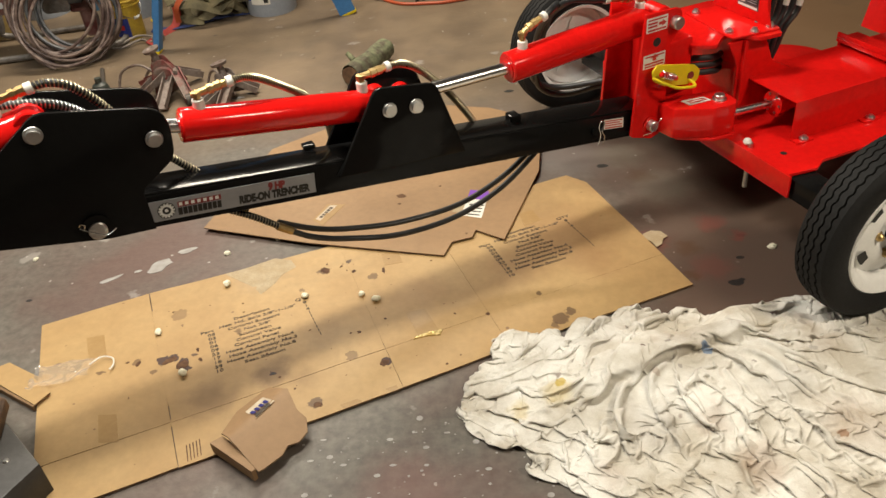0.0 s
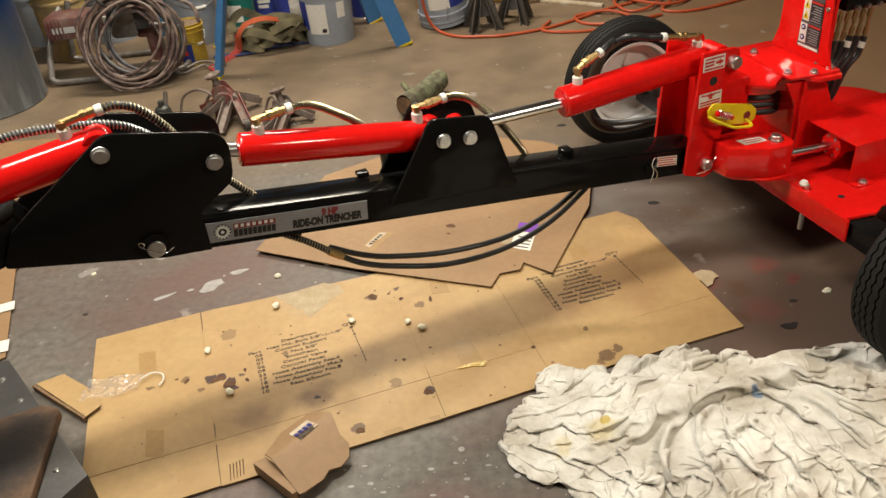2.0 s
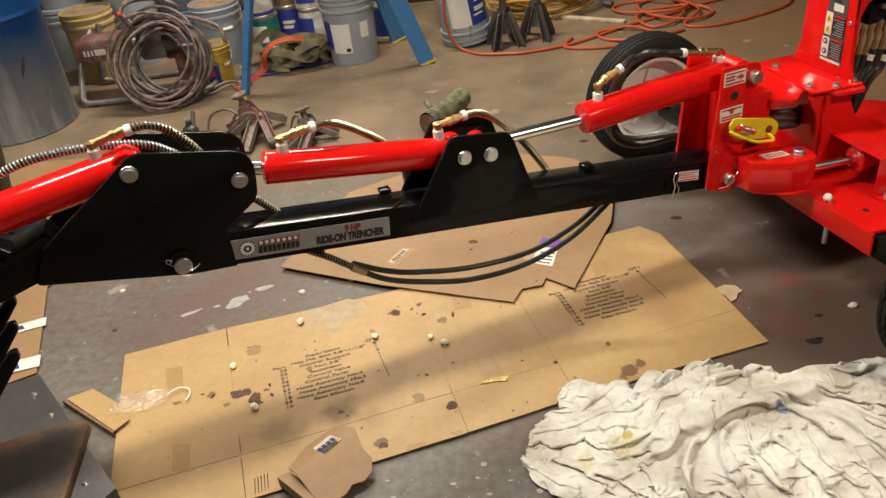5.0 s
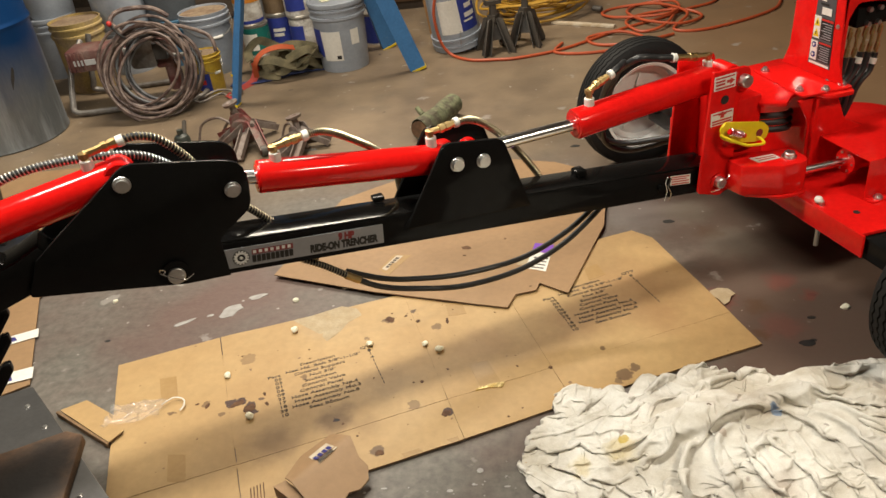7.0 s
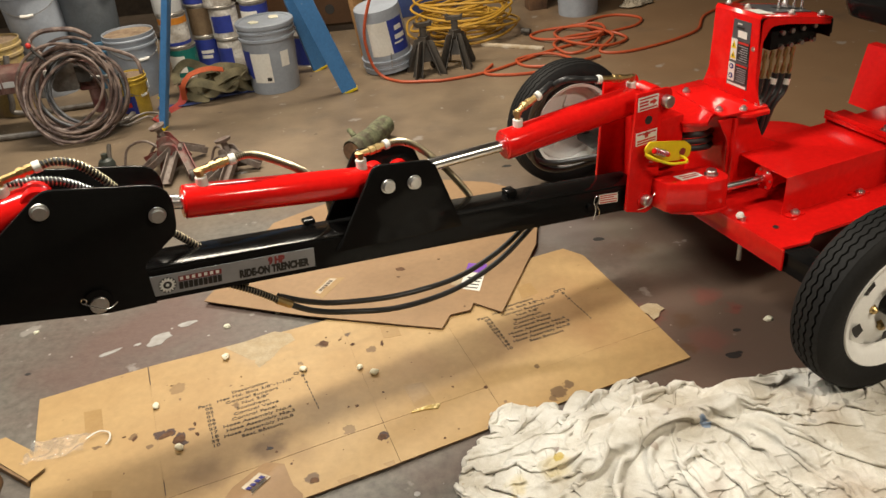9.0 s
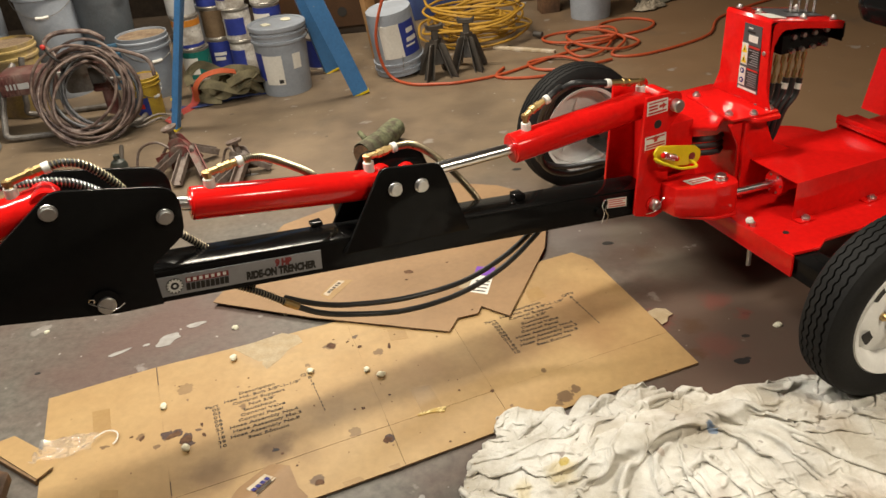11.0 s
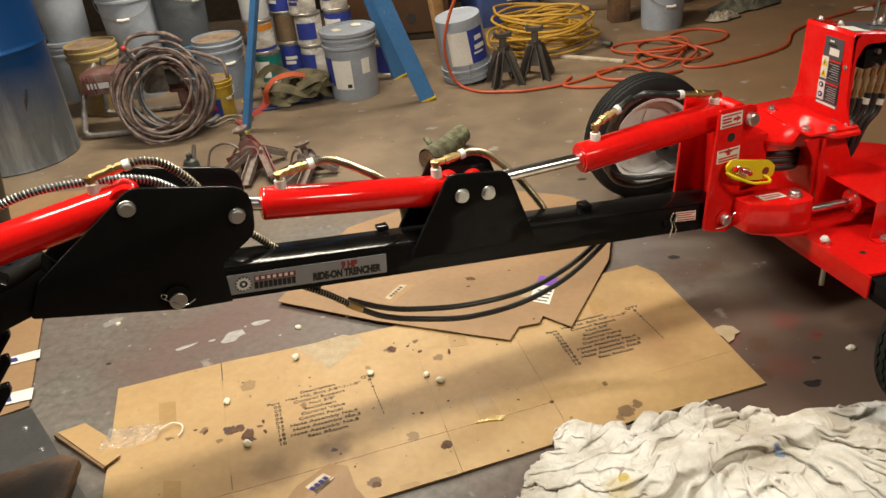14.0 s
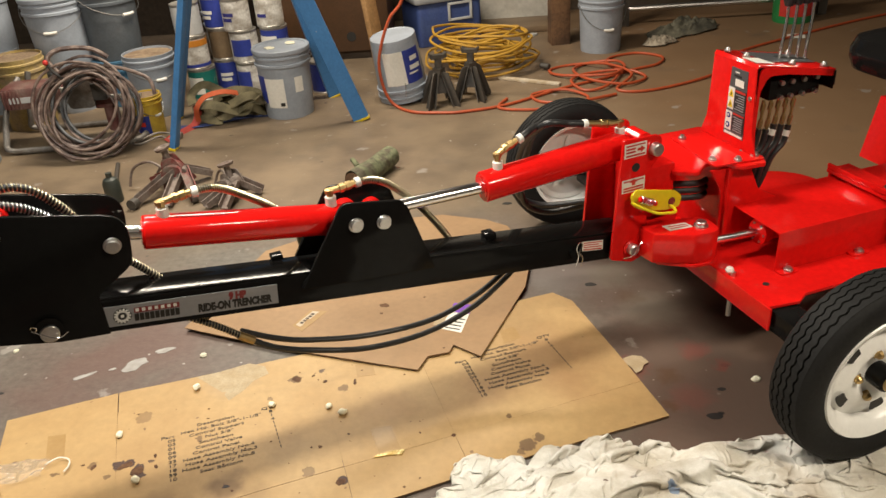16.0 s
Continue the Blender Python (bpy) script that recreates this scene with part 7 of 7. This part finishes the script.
for k in range(4 * 16):
    a, tn = 2 * math.pi * k / 16, k / 16
    r = 0.178 + 0.016 * math.sin(tn * 2.9)
    inner.append(CM @ Vector((0.045 + 0.02 * math.sin(tn * 2) + r * math.cos(a), 0.012 + 0.02 * math.sin(tn * 1.7), 0.27 + 0.012 * math.cos(tn * 2.3) + r * math.sin(a))))
part("inner_hose", sweep(B(), curve_points(inner, 3), 0.008, 7), material("grey_blue_hose", (0.13, 0.135, 0.14), 0.5, second=(0.07, 0.07, 0.075), scale=18, amount=0.8, fine=0.2), coil, "grey-blue inner hose")
part("hose_end", sweep(B(), curve_points([CM @ Vector(p) for p in ((-0.10, -0.02, 0.46), (-0.14, -0.03, 0.53), (-0.08, -0.02, 0.575), (0.06, 0.0, 0.57), (0.14, 0.02, 0.52))], 8), 0.012, 8), HOSE_OLD, coil)
part("hose_end", sweep(B(), curve_points([CM @ Vector(p) for p in ((0.12, 0.0, 0.48), (0.24, -0.02, 0.44), (0.34, -0.05, 0.38), (0.36, -0.06, 0.3))], 8), 0.010, 8), HOSE_OLD, coil)
part("tie", sweep(B(), curve_points([CM @ Vector(p) for p in ((-0.13, -0.08, 0.50), (-0.115, -0.07, 0.47), (-0.09, -0.06, 0.44), (-0.075, -0.03, 0.42))], 5), 0.007, 6), INK, coil, "black strap")
part("valve_knob", lathe(B(), [(0, -0.014), (0.012, -0.006), (0.014, 0.004), (0.008, 0.014), (0, 0.016)], 12, CM @ Matrix.Translation((-0.135, -0.085, 0.505))), INK_RED, coil, "red valve knob")

PUMP_RED = material("dusty_maroon_paint", (0.11, 0.028, 0.026), 0.45, second=(0.19, 0.12, 0.10), scale=12, amount=0.7, fine=0.3)
RUST_BLACK = material("dusty_black_plastic", (0.02, 0.02, 0.02), 0.5, second=(0.06, 0.055, 0.05), scale=14, amount=0.7)
TUBE = material("dull_steel_tube", (0.26, 0.245, 0.23), 0.5, 0.5, second=(0.14, 0.12, 0.10), scale=14, amount=0.7, fine=0.2)
pump = thing("paint_sprayer", pose(-2.07, 4.2, 0, 0, 0, 6), "dusty maroon airless paint sprayer on a tube cart", "paint sprayer")
part("frame", sweep(B(), curve_points([(-0.20, 0.1, 0.34), (-0.24, -0.02, 0.25), (-0.26, -0.12, 0.08), (-0.24, -0.16, 0.025), (-0.1, -0.17, 0.02), (0.2, -0.17, 0.02), (0.42, -0.15, 0.02), (0.46, -0.05, 0.03)], 8), 0.016, 10), TUBE, pump, "bent grey tube frame")
part("frame", sweep(B(), curve_points([(-0.2, 0.24, 0.34), (-0.24, 0.2, 0.1), (-0.2, 0.2, 0.02), (0.3, 0.2, 0.02)], 8), 0.016, 10), TUBE, pump)
part("motor_housing", box(B(), -0.24, 0.06, -0.09, 0.09, 0.215, 0.335, 0.02), PUMP_RED, pump, "maroon motor cover")
part("printed_bar", box(B(), -0.2, -0.08, -0.0935, -0.0895, 0.255, 0.285), PAIL_WHITE, pump)
part("motor", rod(B(), (0.06, 0, 0.275), (0.22, 0, 0.275), 0.065, 20, bevel=0.01), PUMP_RED, pump)
part("rating_plate", box(B(), 0.07, 0.15, -0.078, -0.064, 0.235, 0.315, 0.002, m=Matrix()), PAPER, pump, "white rating plate")
part("gearbox", box(B(), 0.22, 0.32, -0.07, 0.06, 0.18, 0.345, 0.015), PUMP_RED, pump)
part("gear_cover", slab(B(), rounded([(0.10, 0.20), (0.24, 0.20), (0.24, 0.36), (0.10, 0.36)], [0.03] * 4), -0.10, -0.08, bevel=0.004), TUBE, pump, "bare cast cover")
part("switch_box", box(B(), 0.24, 0.31, -0.115, -0.072, 0.24, 0.33, 0.006), RUST_BLACK, pump, "black switch box")
for k in range(5):
    part("cooling_fin", box(B(), -0.225 + 0.02 * k, -0.218 + 0.02 * k, -0.098, -0.088, 0.225, 0.325, 0.001), PUMP_RED, pump)
part("fluid_section", rod(B(), (0.29, -0.03, 0.05), (0.29, -0.03, 0.22), 0.035, 16, bevel=0.004), PUMP_RED, pump)
part("spigot", rod(B(), (0.3, -0.05, 0.24), (0.48, -0.08, 0.24), 0.012, 10), ZINC, pump)

# old jacks, log, stands
RUST_RED = material("rusty_red_steel", (0.17, 0.035, 0.03), 0.65, 0.1, second=(0.17, 0.125, 0.10), scale=16, amount=0.85, fine=0.3, bump=0.2)
RUST = material("dull_steel", (0.22, 0.18, 0.155), 0.6, 0.2, second=(0.14, 0.095, 0.075), scale=14, amount=0.8, fine=0.3)


def old_jack(x, y, rz, s, label, body):
    """A low trailer jack: leaning side plates, a saddle, and channel arms spread on the floor."""
    t = thing("trailer_jack", pose(x, y, 0, 0, 0, rz), label, "jack", "old jacks on the floor")
    lean = Matrix.Rotation(radians(-14), 4, "Y")
    for yy in (-0.035, 0.03):
        part("side_plate", slab(B(), rounded([(-0.10 * s, 0.012), (0.09 * s, 0.012), (0.035 * s, 0.20 * s), (-0.03 * s, 0.21 * s)], [0.01, 0.01, 0.02, 0.02]), yy, yy + 0.006, "y", 0.001, m=lean), body, t)
    part("gear_drum", rod(B(), lean @ Vector((-0.005, -0.05, 0.11 * s)), lean @ Vector((-0.005, 0.045, 0.11 * s)), 0.062 * s, 20, bevel=0.006), body, t)
    part("hook_rod", sweep(B(), curve_points([Vector((-0.05, -0.02, 0.1)) * s, Vector((-0.15, 0.05, 0.16)) * s, Vector((-0.26, 0.10, 0.12)) * s, Vector((-0.3, 0.08, 0.02)) * s], 5), 0.006, 8), RUST, t, "bent steel rod")
    part("screw", rod(B(), lean @ Vector((0, 0, 0.05 * s)), lean @ Vector((0, 0, 0.25 * s)), 0.015, 12), RUST, t)
    part("saddle", lathe(B(), [(0, 0), (0.034, 0), (0.038, 0.012), (0.02, 0.014), (0.012, 0.006), (0, 0.006)], 16, lean @ Matrix.Translation((0, 0, 0.25 * s))), RUST, t)
    for k, (a, b, mt) in enumerate((((-0.02, -0.03, 0.12), (-0.22, -0.16, 0.02), RUST), ((0.0, -0.04, 0.10), (-0.06, -0.27, 0.02), RUST), ((0.03, -0.03, 0.12), (0.09, -0.24, 0.02), body), ((0.0, 0.04, 0.1), (0.15, 0.10, 0.02), RUST), ((-0.03, 0.03, 0.08), (-0.17, 0.12, 0.02), body))):
        bm = B()
        m = align(Vector(a) * s, Vector(b) * s)
        L = (Vector(b) - Vector(a)).length * s
        box(bm, -0.022, 0.022, -0.003, 0.003, 0, L, m=m)
        box(bm, -0.022, -0.017, 0.003, 0.026, 0, L, m=m)
        box(bm, 0.017, 0.022, 0.003, 0.026, 0, L, m=m)
        arm = part("channel_arm", bm, mt, t)
        part("pivot", rod(B(), Vector(a) * s + Vector((0, -0.02, 0)), Vector(a) * s + Vector((0, 0.02, 0)), 0.012, 10), RUST, arm)
    part("foot_wheel", rod(B(), (-0.25 * s, -0.225 * s, 0.025), (-0.23 * s, -0.19 * s, 0.025), 0.025, 16), RUST_DARK, t)
    part("crank", sweep(B(), curve_points([lean @ Vector((0, 0.03, 0.12 * s)), Vector((-0.1, 0.16, 0.1)) * s, Vector((-0.16, 0.22, 0.03)) * s], 6), 0.007, 8), RUST, t)
    return t


RUST_DARK = material("dark_grey_steel", (0.06, 0.055, 0.05), 0.55, 0.3, second=(0.09, 0.075, 0.06), scale=12, amount=0.7, fine=0.2)
old_jack(-1.19, 3.45, 12, 0.82, "rusty red trailer jack with spread channel arms", RUST_RED)
old_jack(-0.90, 3.32, -28, 0.6, "dull worn steel trailer jack with spread arms", RUST)


def car_stand(x, y, rz):
    t = thing("car_jack_stand", pose(x, y, 0, 0, 0, rz), "dark grey steel jack stand beside the pail", "jack stand", "pair of jack stands")
    DK = RUST_DARK
    for k in range(4):
        m = Matrix.Rotation(radians(45 + 90 * k), 4, "Z")
        bm = B()
        slab(bm, rounded([(0.02, 0.19), (0.085, 0.0), (0.13, 0.0), (0.13, 0.015), (0.06, 0.19)], [0.0, 0.0, 0, 0.0, 0.02]), -0.004, 0.004, "y", 0.001, m=m)
        part("leg", bm, DK, t)
    for k in range(4):
        m = Matrix.Rotation(radians(90 * k), 4, "Z")
        bm = B()
        slab(bm, [(-0.098, 0.004), (-0.03, 0.20), (0.03, 0.20), (0.098, 0.004), (0.062, 0.004), (0.03, 0.075), (-0.03, 0.075), (-0.062, 0.004)], 0.0, 0.004, "x", 0.0, m=m @ Matrix.Translation((0.052, 0, 0)) @ Matrix.Rotation(radians(-14), 4, "Y"))
        part("skirt", bm, DK, t)
    part("collar", rod(B(), (0, 0, 0.17), (0, 0, 0.21), 0.036, 4), DK, t)
    part("column", box(B(), -0.018, 0.018, -0.014, 0.014, 0.12, 0.27, 0.003), DK, t)
    part("saddle", slab(B(), rounded([(-0.045, 0.265), (0.045, 0.265), (0.05, 0.30), (0.03, 0.285), (-0.03, 0.285), (-0.05, 0.30)], [0.005] * 6), -0.02, 0.02), DK, t)


car_stand(-0.005, 4.45, 15)
car_stand(0.175, 4.53, -12)

BARK = material("lichen_bark", (0.10, 0.085, 0.055), 0.9, second=(0.17, 0.18, 0.10), scale=22, amount=0.85, bump=0.9, bump_scale=50, fine=0.4)
lg = thing("log", pose(-0.42, 3.24, 0.0), "short mossy log lying on the concrete", "log")
a, b = Vector((0.05, 0.06, 0.05)), Vector((0.2, 0.34, 0.05))
m = align(a, b)
bm = B()
rings = []
for k in range(25):
    z = (b - a).length * k / 24
    rings.append([bm.verts.new(m @ Vector(((0.048 + 0.007 * noise.noise(Vector((math.cos(t) * 1.5, math.sin(t) * 1.5, z * 14)))) * math.cos(t), (0.048 + 0.007 * noise.noise(Vector((math.cos(t) * 1.5, math.sin(t) * 1.5, z * 14)))) * math.sin(t), z))) for t in (2 * math.pi * j / 24 for j in range(24))])
for p, q in zip(rings, rings[1:]):
    for j in range(24):
        bm.faces.new((p[j], p[(j + 1) % 24], q[(j + 1) % 24], q[j]))
part("bark", bm, BARK, lg)
part("cut_end", lathe(B(), [(0, -0.001), (0.042, -0.001), (0.042, 0.004), (0, 0.004)], 24, m), WOOD_OLD, lg, "sawn brown end")
part("cut_end", lathe(B(), [(0, -0.004), (0.042, -0.004), (0.042, 0.001), (0, 0.001)], 24, m @ Matrix.Translation((0, 0, (b - a).length))), WOOD_OLD, lg)
part("knot", rod(B(), m @ Vector((0.04, 0.03, 0.1)), m @ Vector((0.075, 0.055, 0.11)), 0.014, 10, 0.01), BARK, lg)

# webbing straps
OLIVE = material("olive_webbing", (0.15, 0.125, 0.065), 0.85, second=(0.07, 0.06, 0.032), scale=14, amount=0.7, bump=0.3, bump_scale=250, fine=0.2)
ORANGE_WEB = material("orange_webbing", (0.42, 0.085, 0.025), 0.8, second=(0.4, 0.07, 0.02), scale=14, fine=0.15)
RED_WEB = material("red_webbing", (0.35, 0.04, 0.03), 0.8, second=(0.25, 0.03, 0.02), scale=14, fine=0.15)
BLUE_WEB = material("blue_webbing", (0.03, 0.05, 0.16), 0.8, second=(0.02, 0.03, 0.1), scale=14, fine=0.15)


def ribbon(pts, w, up=(0, 0, 1), n=8):
    p = curve_points(pts, n)
    bm = B()
    rows = []
    for q, (t, _, _) in zip(p, frames(p)):
        s = t.cross(Vector(up)).normalized() * w / 2
        nn = s.cross(t).normalized() * 0.0015
        rows.append([bm.verts.new(q + d) for d in (s + nn, -s + nn, -s - nn, s - nn)])
    for a, b in zip(rows, rows[1:]):
        for k in range(4):
            bm.faces.new((a[k], a[(k + 1) % 4], b[(k + 1) % 4], b[k]))
    bm.faces.new(rows[0])
    bm.faces.new(rows[-1][::-1])
    return bm


stp = thing("strap_bundle", pose(-1.225, 4.4, 0), "bundle of olive and orange ratchet straps on the floor", "straps")
sr = random.Random(5)
for k in range(8):
    a0, c = sr.uniform(0, 6), Vector((sr.uniform(-0.10, 0.12), sr.uniform(-0.04, 0.1), 0.035 + 0.012 * k))
    p = [c + Vector(((0.10 + 0.05 * sr.random()) * math.cos(a0 + t), (0.07 + 0.04 * sr.random()) * math.sin(a0 + t), 0.035 * math.sin(t * 2 + k) + (0.02 if k > 3 else 0))) for t in (0, 1.1, 2.2, 3.3, 4.4, 5.2)]
    for q in p:
        q.z = max(q.z, 0.025)
    part("strap", ribbon(p, 0.05, (sr.uniform(-0.6, 0.6), -0.8, 0.7)), OLIVE, stp)
part("strap", ribbon([(-0.13, -0.10, 0.03), (-0.12, -0.11, 0.11), (-0.07, -0.09, 0.165), (0.02, -0.06, 0.18), (0.09, 0, 0.15)], 0.03, (0, -0.7, 0.7)), ORANGE_WEB, stp, "orange strap")
part("strap", ribbon([(-0.14, -0.05, 0.1), (-0.14, -0.07, 0.05), (-0.16, -0.12, 0.012), (-0.22, -0.25, 0.008), (-0.24, -0.33, 0.008)], 0.04, (0.3, -0.6, 0.7)), RED_WEB, stp, "red strap end")
part("strap", ribbon([(-0.28, -0.12, 0.008), (-0.1, -0.1, 0.008), (0.1, 0.0, 0.008), (0.25, 0.02, 0.008)], 0.05), BLUE_WEB, stp, "dark blue strap on the floor")
RUST_DULL = material("dull_pale_steel", (0.3, 0.27, 0.24), 0.6, 0.3, second=(0.18, 0.15, 0.12), scale=20, amount=0.7)
clampt = thing("cable_clamp", pose(-1.52, 4.12, 0), "dull cable and clamp lying on the floor", "clamp")
part("cable", sweep(B(), curve_points([(-0.13, -0.06, 0.01), (-0.1, -0.02, 0.012), (-0.02, 0.03, 0.03), (0.06, 0.05, 0.012), (0.1, 0.01, 0.012), (0.05, -0.02, 0.01), (0.0, 0.0, 0.02), (-0.08, -0.07, 0.01), (-0.13, -0.06, 0.01)], 6), 0.006, 8), RUST_DULL, clampt)
part("jaw", box(B(), 0.06, 0.12, -0.01, 0.03, 0.002, 0.03, 0.005), RUST_DULL, clampt)
bar_t = thing("pry_bar", pose(-1.5, 3.45, 0), "long dark steel bar lying on the floor", "bar")
part("bar", sweep(B(), curve_points([(-0.12, 0.32, 0.012), (-0.06, 0.14, 0.012), (0.0, 0.0, 0.014)], 4), 0.011, 8), RUST_DARK, bar_t)
bot = thing("oil_bottle", pose(-1.47, 3.34, 0), "small dull green bottle on the floor", "bottle")
part("body", lathe(B(), [(0, 0), (0.035, 0), (0.038, 0.006), (0.038, 0.09), (0.03, 0.11), (0.014, 0.12), (0.014, 0.14), (0, 0.14)], 20), material("dull_green", (0.035, 0.042, 0.034), 0.5), bot)

# cords on the floor
CORD_O = material("orange_cord", (0.48, 0.085, 0.025), 0.5, second=(0.36, 0.06, 0.02), scale=20, fine=0.15)
CORD_Y = material("yellow_cord", (0.52, 0.29, 0.03), 0.5, second=(0.36, 0.2, 0.025), scale=20, fine=0.15)
oc = thing("extension_cord", pose(0, 0, 0), "tangled orange extension cord on the floor", "cord")
zc = 0.009
run = [(-0.06, 4.46, 1.1), (-0.12, 4.42, 0.8), (-0.173, 4.42, 0.595), (-0.249, 4.42, 0.50), (-0.31, 4.42, 0.35), (-0.33, 4.42, 0.23), (-0.307, 4.42, 0.09), (-0.252, 4.41, 0.015), (-0.149, 4.311, zc), (-0.009, 4.276, zc), (0.12, 4.27, zc), (0.37, 4.35, zc), (0.71, 4.59, zc), (0.95, 4.72, zc), (1.15, 4.86, zc), (1.32, 4.95, zc), (1.38, 5.1, zc), (1.25, 5.22, zc), (1.08, 5.16, zc), (1.02, 5.0, zc + 0.012), (1.06, 4.8, zc + 0.012), (0.95, 4.55, zc + 0.012), (0.82, 4.52, zc), (0.76, 4.68, zc + 0.012), (0.88, 4.84, zc), (1.1, 4.82, zc + 0.015), (1.2, 4.7, zc), (1.05, 4.56, zc + 0.012)]
run += [(0.86, 4.66, zc + 0.02), (0.8, 4.9, zc + 0.01), (0.92, 5.06, zc), (1.08, 5.0, zc + 0.02), (1.1, 4.85, zc + 0.02), (0.98, 4.7, zc + 0.03), (0.72, 4.8, zc + 0.01), (0.66, 4.95, zc), (0.8, 5.04, zc), (1.0, 4.92, zc + 0.03), (1.12, 4.72, zc + 0.02), (1.0, 4.5, zc), (1.2, 4.46, zc), (1.6, 4.69, zc), (1.8, 5.05, zc), (2.28, 5.38, zc), (3.1, 5.82, zc), (4.2, 6.2, zc)]
part("cord", sweep(B(), curve_points(run, 9), 0.0085, 8), CORD_O, oc)
part("cord", sweep(B(), curve_points([(0.37, 4.45, zc), (0.32, 4.30, zc), (0.5, 4.24, zc), (0.72, 4.28, zc), (0.82, 4.4, zc), (0.7, 4.52, zc + 0.012), (0.52, 4.5, zc), (0.56, 4.36, zc), (0.75, 4.3, zc + 0.012), (0.98, 4.42, zc)], 9), 0.0085, 8), CORD_O, oc)
yc = thing("extension_cord", pose(0.25, 5.12, 0), "heaped yellow extension cord coil on the floor", "cord")
yr = random.Random(2)
pts = []
for k in range(18 * 12):
    a = 2 * math.pi * k / 12
    tn = k / 12
    r = 0.235 + 0.065 * math.sin(tn * 2.3) + 0.02 * yr.uniform(-1, 1)
    pts.append(Vector((0.05 * math.sin(tn * 1.3) + r * 1.05 * math.cos(a), 0.05 * math.cos(tn * 1.9) + r * 0.9 * math.sin(a), max(0.01, 0.02 + tn * 0.012 + 0.03 * math.sin(a + tn * 1.7)))))
part("cord", sweep(B(), curve_points(pts, 4), 0.008, 7), CORD_Y, yc)
part("plug", rod(B(), (0.36, -0.12, 0.03), (0.41, -0.16, 0.03), 0.018, 12, bevel=0.004), RUST_DARK, yc, "dark plug")
solo("wood_strip", box(B(), -0.20, 0.20, -0.016, 0.016, 0.001, 0.018, 0.002), PALE_TAPE, pose(0.52, 4.76, 0, 0, 0, -30), "pale thin strip of wood", "wood strip")


# rags and paper far back
def rag(x, y, sx, sy, h, mat, name, label, category, seed):
    bm = B()
    n = 44
    g = []
    for i in range(n + 1):
        for j in range(n + 1):
            u, v = 2 * i / n - 1, 2 * j / n - 1
            rad = math.hypot(u, v)
            edge = max(0.0, 1 - rad ** 3)
            q = Vector((u * 3 + seed, v * 3, seed))
            hh = 0.012 + h * edge * (0.35 + 1.1 * abs(noise.noise(q)) + 0.5 * abs(noise.noise(q * 2.4)))
            f = 1 + 0.25 * noise.noise(Vector((u * 2, v * 2, seed + 3)))
            g.append(bm.verts.new((sx * u * f * min(1, 1.0 / max(rad, 1e-3)) if rad > 1 else sx * u * f, sy * v * f * min(1, 1.0 / max(rad, 1e-3)) if rad > 1 else sy * v * f, hh)))
    for i in range(n):
        for j in range(n):
            a = i * (n + 1) + j
            bm.faces.new((g[a], g[a + 1], g[a + n + 2], g[a + n + 1]))
    solo(name, bm, mat, pose(x, y, 0, 0, 0, 30), label, category, smooth=180)


CAMO = material("drab_cloth", (0.13, 0.12, 0.085), 0.9, second=(0.06, 0.055, 0.04), scale=9, amount=0.85, fine=0.25)
RAG_PALE = material("grubby_rag", (0.4, 0.34, 0.26), 0.9, second=(0.24, 0.2, 0.15), scale=14, amount=0.8, fine=0.2)
rag(1.66, 5.72, 0.30, 0.14, 0.075, CAMO, "crumpled_rag", "crumpled drab olive cloth on the floor", "rag", 1.0)
rag(1.44, 5.44, 0.13, 0.07, 0.045, RAG_PALE, "crumpled_rag", "pale crumpled rag on the floor", "rag", 7.0)
solo("paper_scrap", sheet_mesh([(2.25, 5.36), (2.36, 5.34), (2.4, 5.47), (2.28, 5.45)], 0.001, 0.002, 0.01, 2.0, 5), [PAPER, PAPER], Matrix(), "scrap of white paper on the floor", "paper", smooth=25)
solo("rubble", blob(0.62, 5.86, 0.04, 0.0, 0.6, 0.4, 3, t=0.012), PAIL_WHITE, Matrix(), "crumb of pale rubble on the floor", "rubble")
bench = thing("workbench", pose(1.9, 6.2, 0), "dark steel bench stand against the rear wall", "workbench")
part("top", box(B(), -0.7, 0.9, -0.3, 0.3, 0.75, 0.8), DARK_WALL, bench)
for xx in (-0.6, 0.8):
    part("leg", box(B(), xx - 0.03, xx + 0.03, -0.25, -0.19, 0, 0.75), RUST_DARK, bench)
part("foot_bar", rod(B(), (-0.6, -0.22, 0.12), (0.8, -0.22, 0.12), 0.02, 10), ZINC, bench)
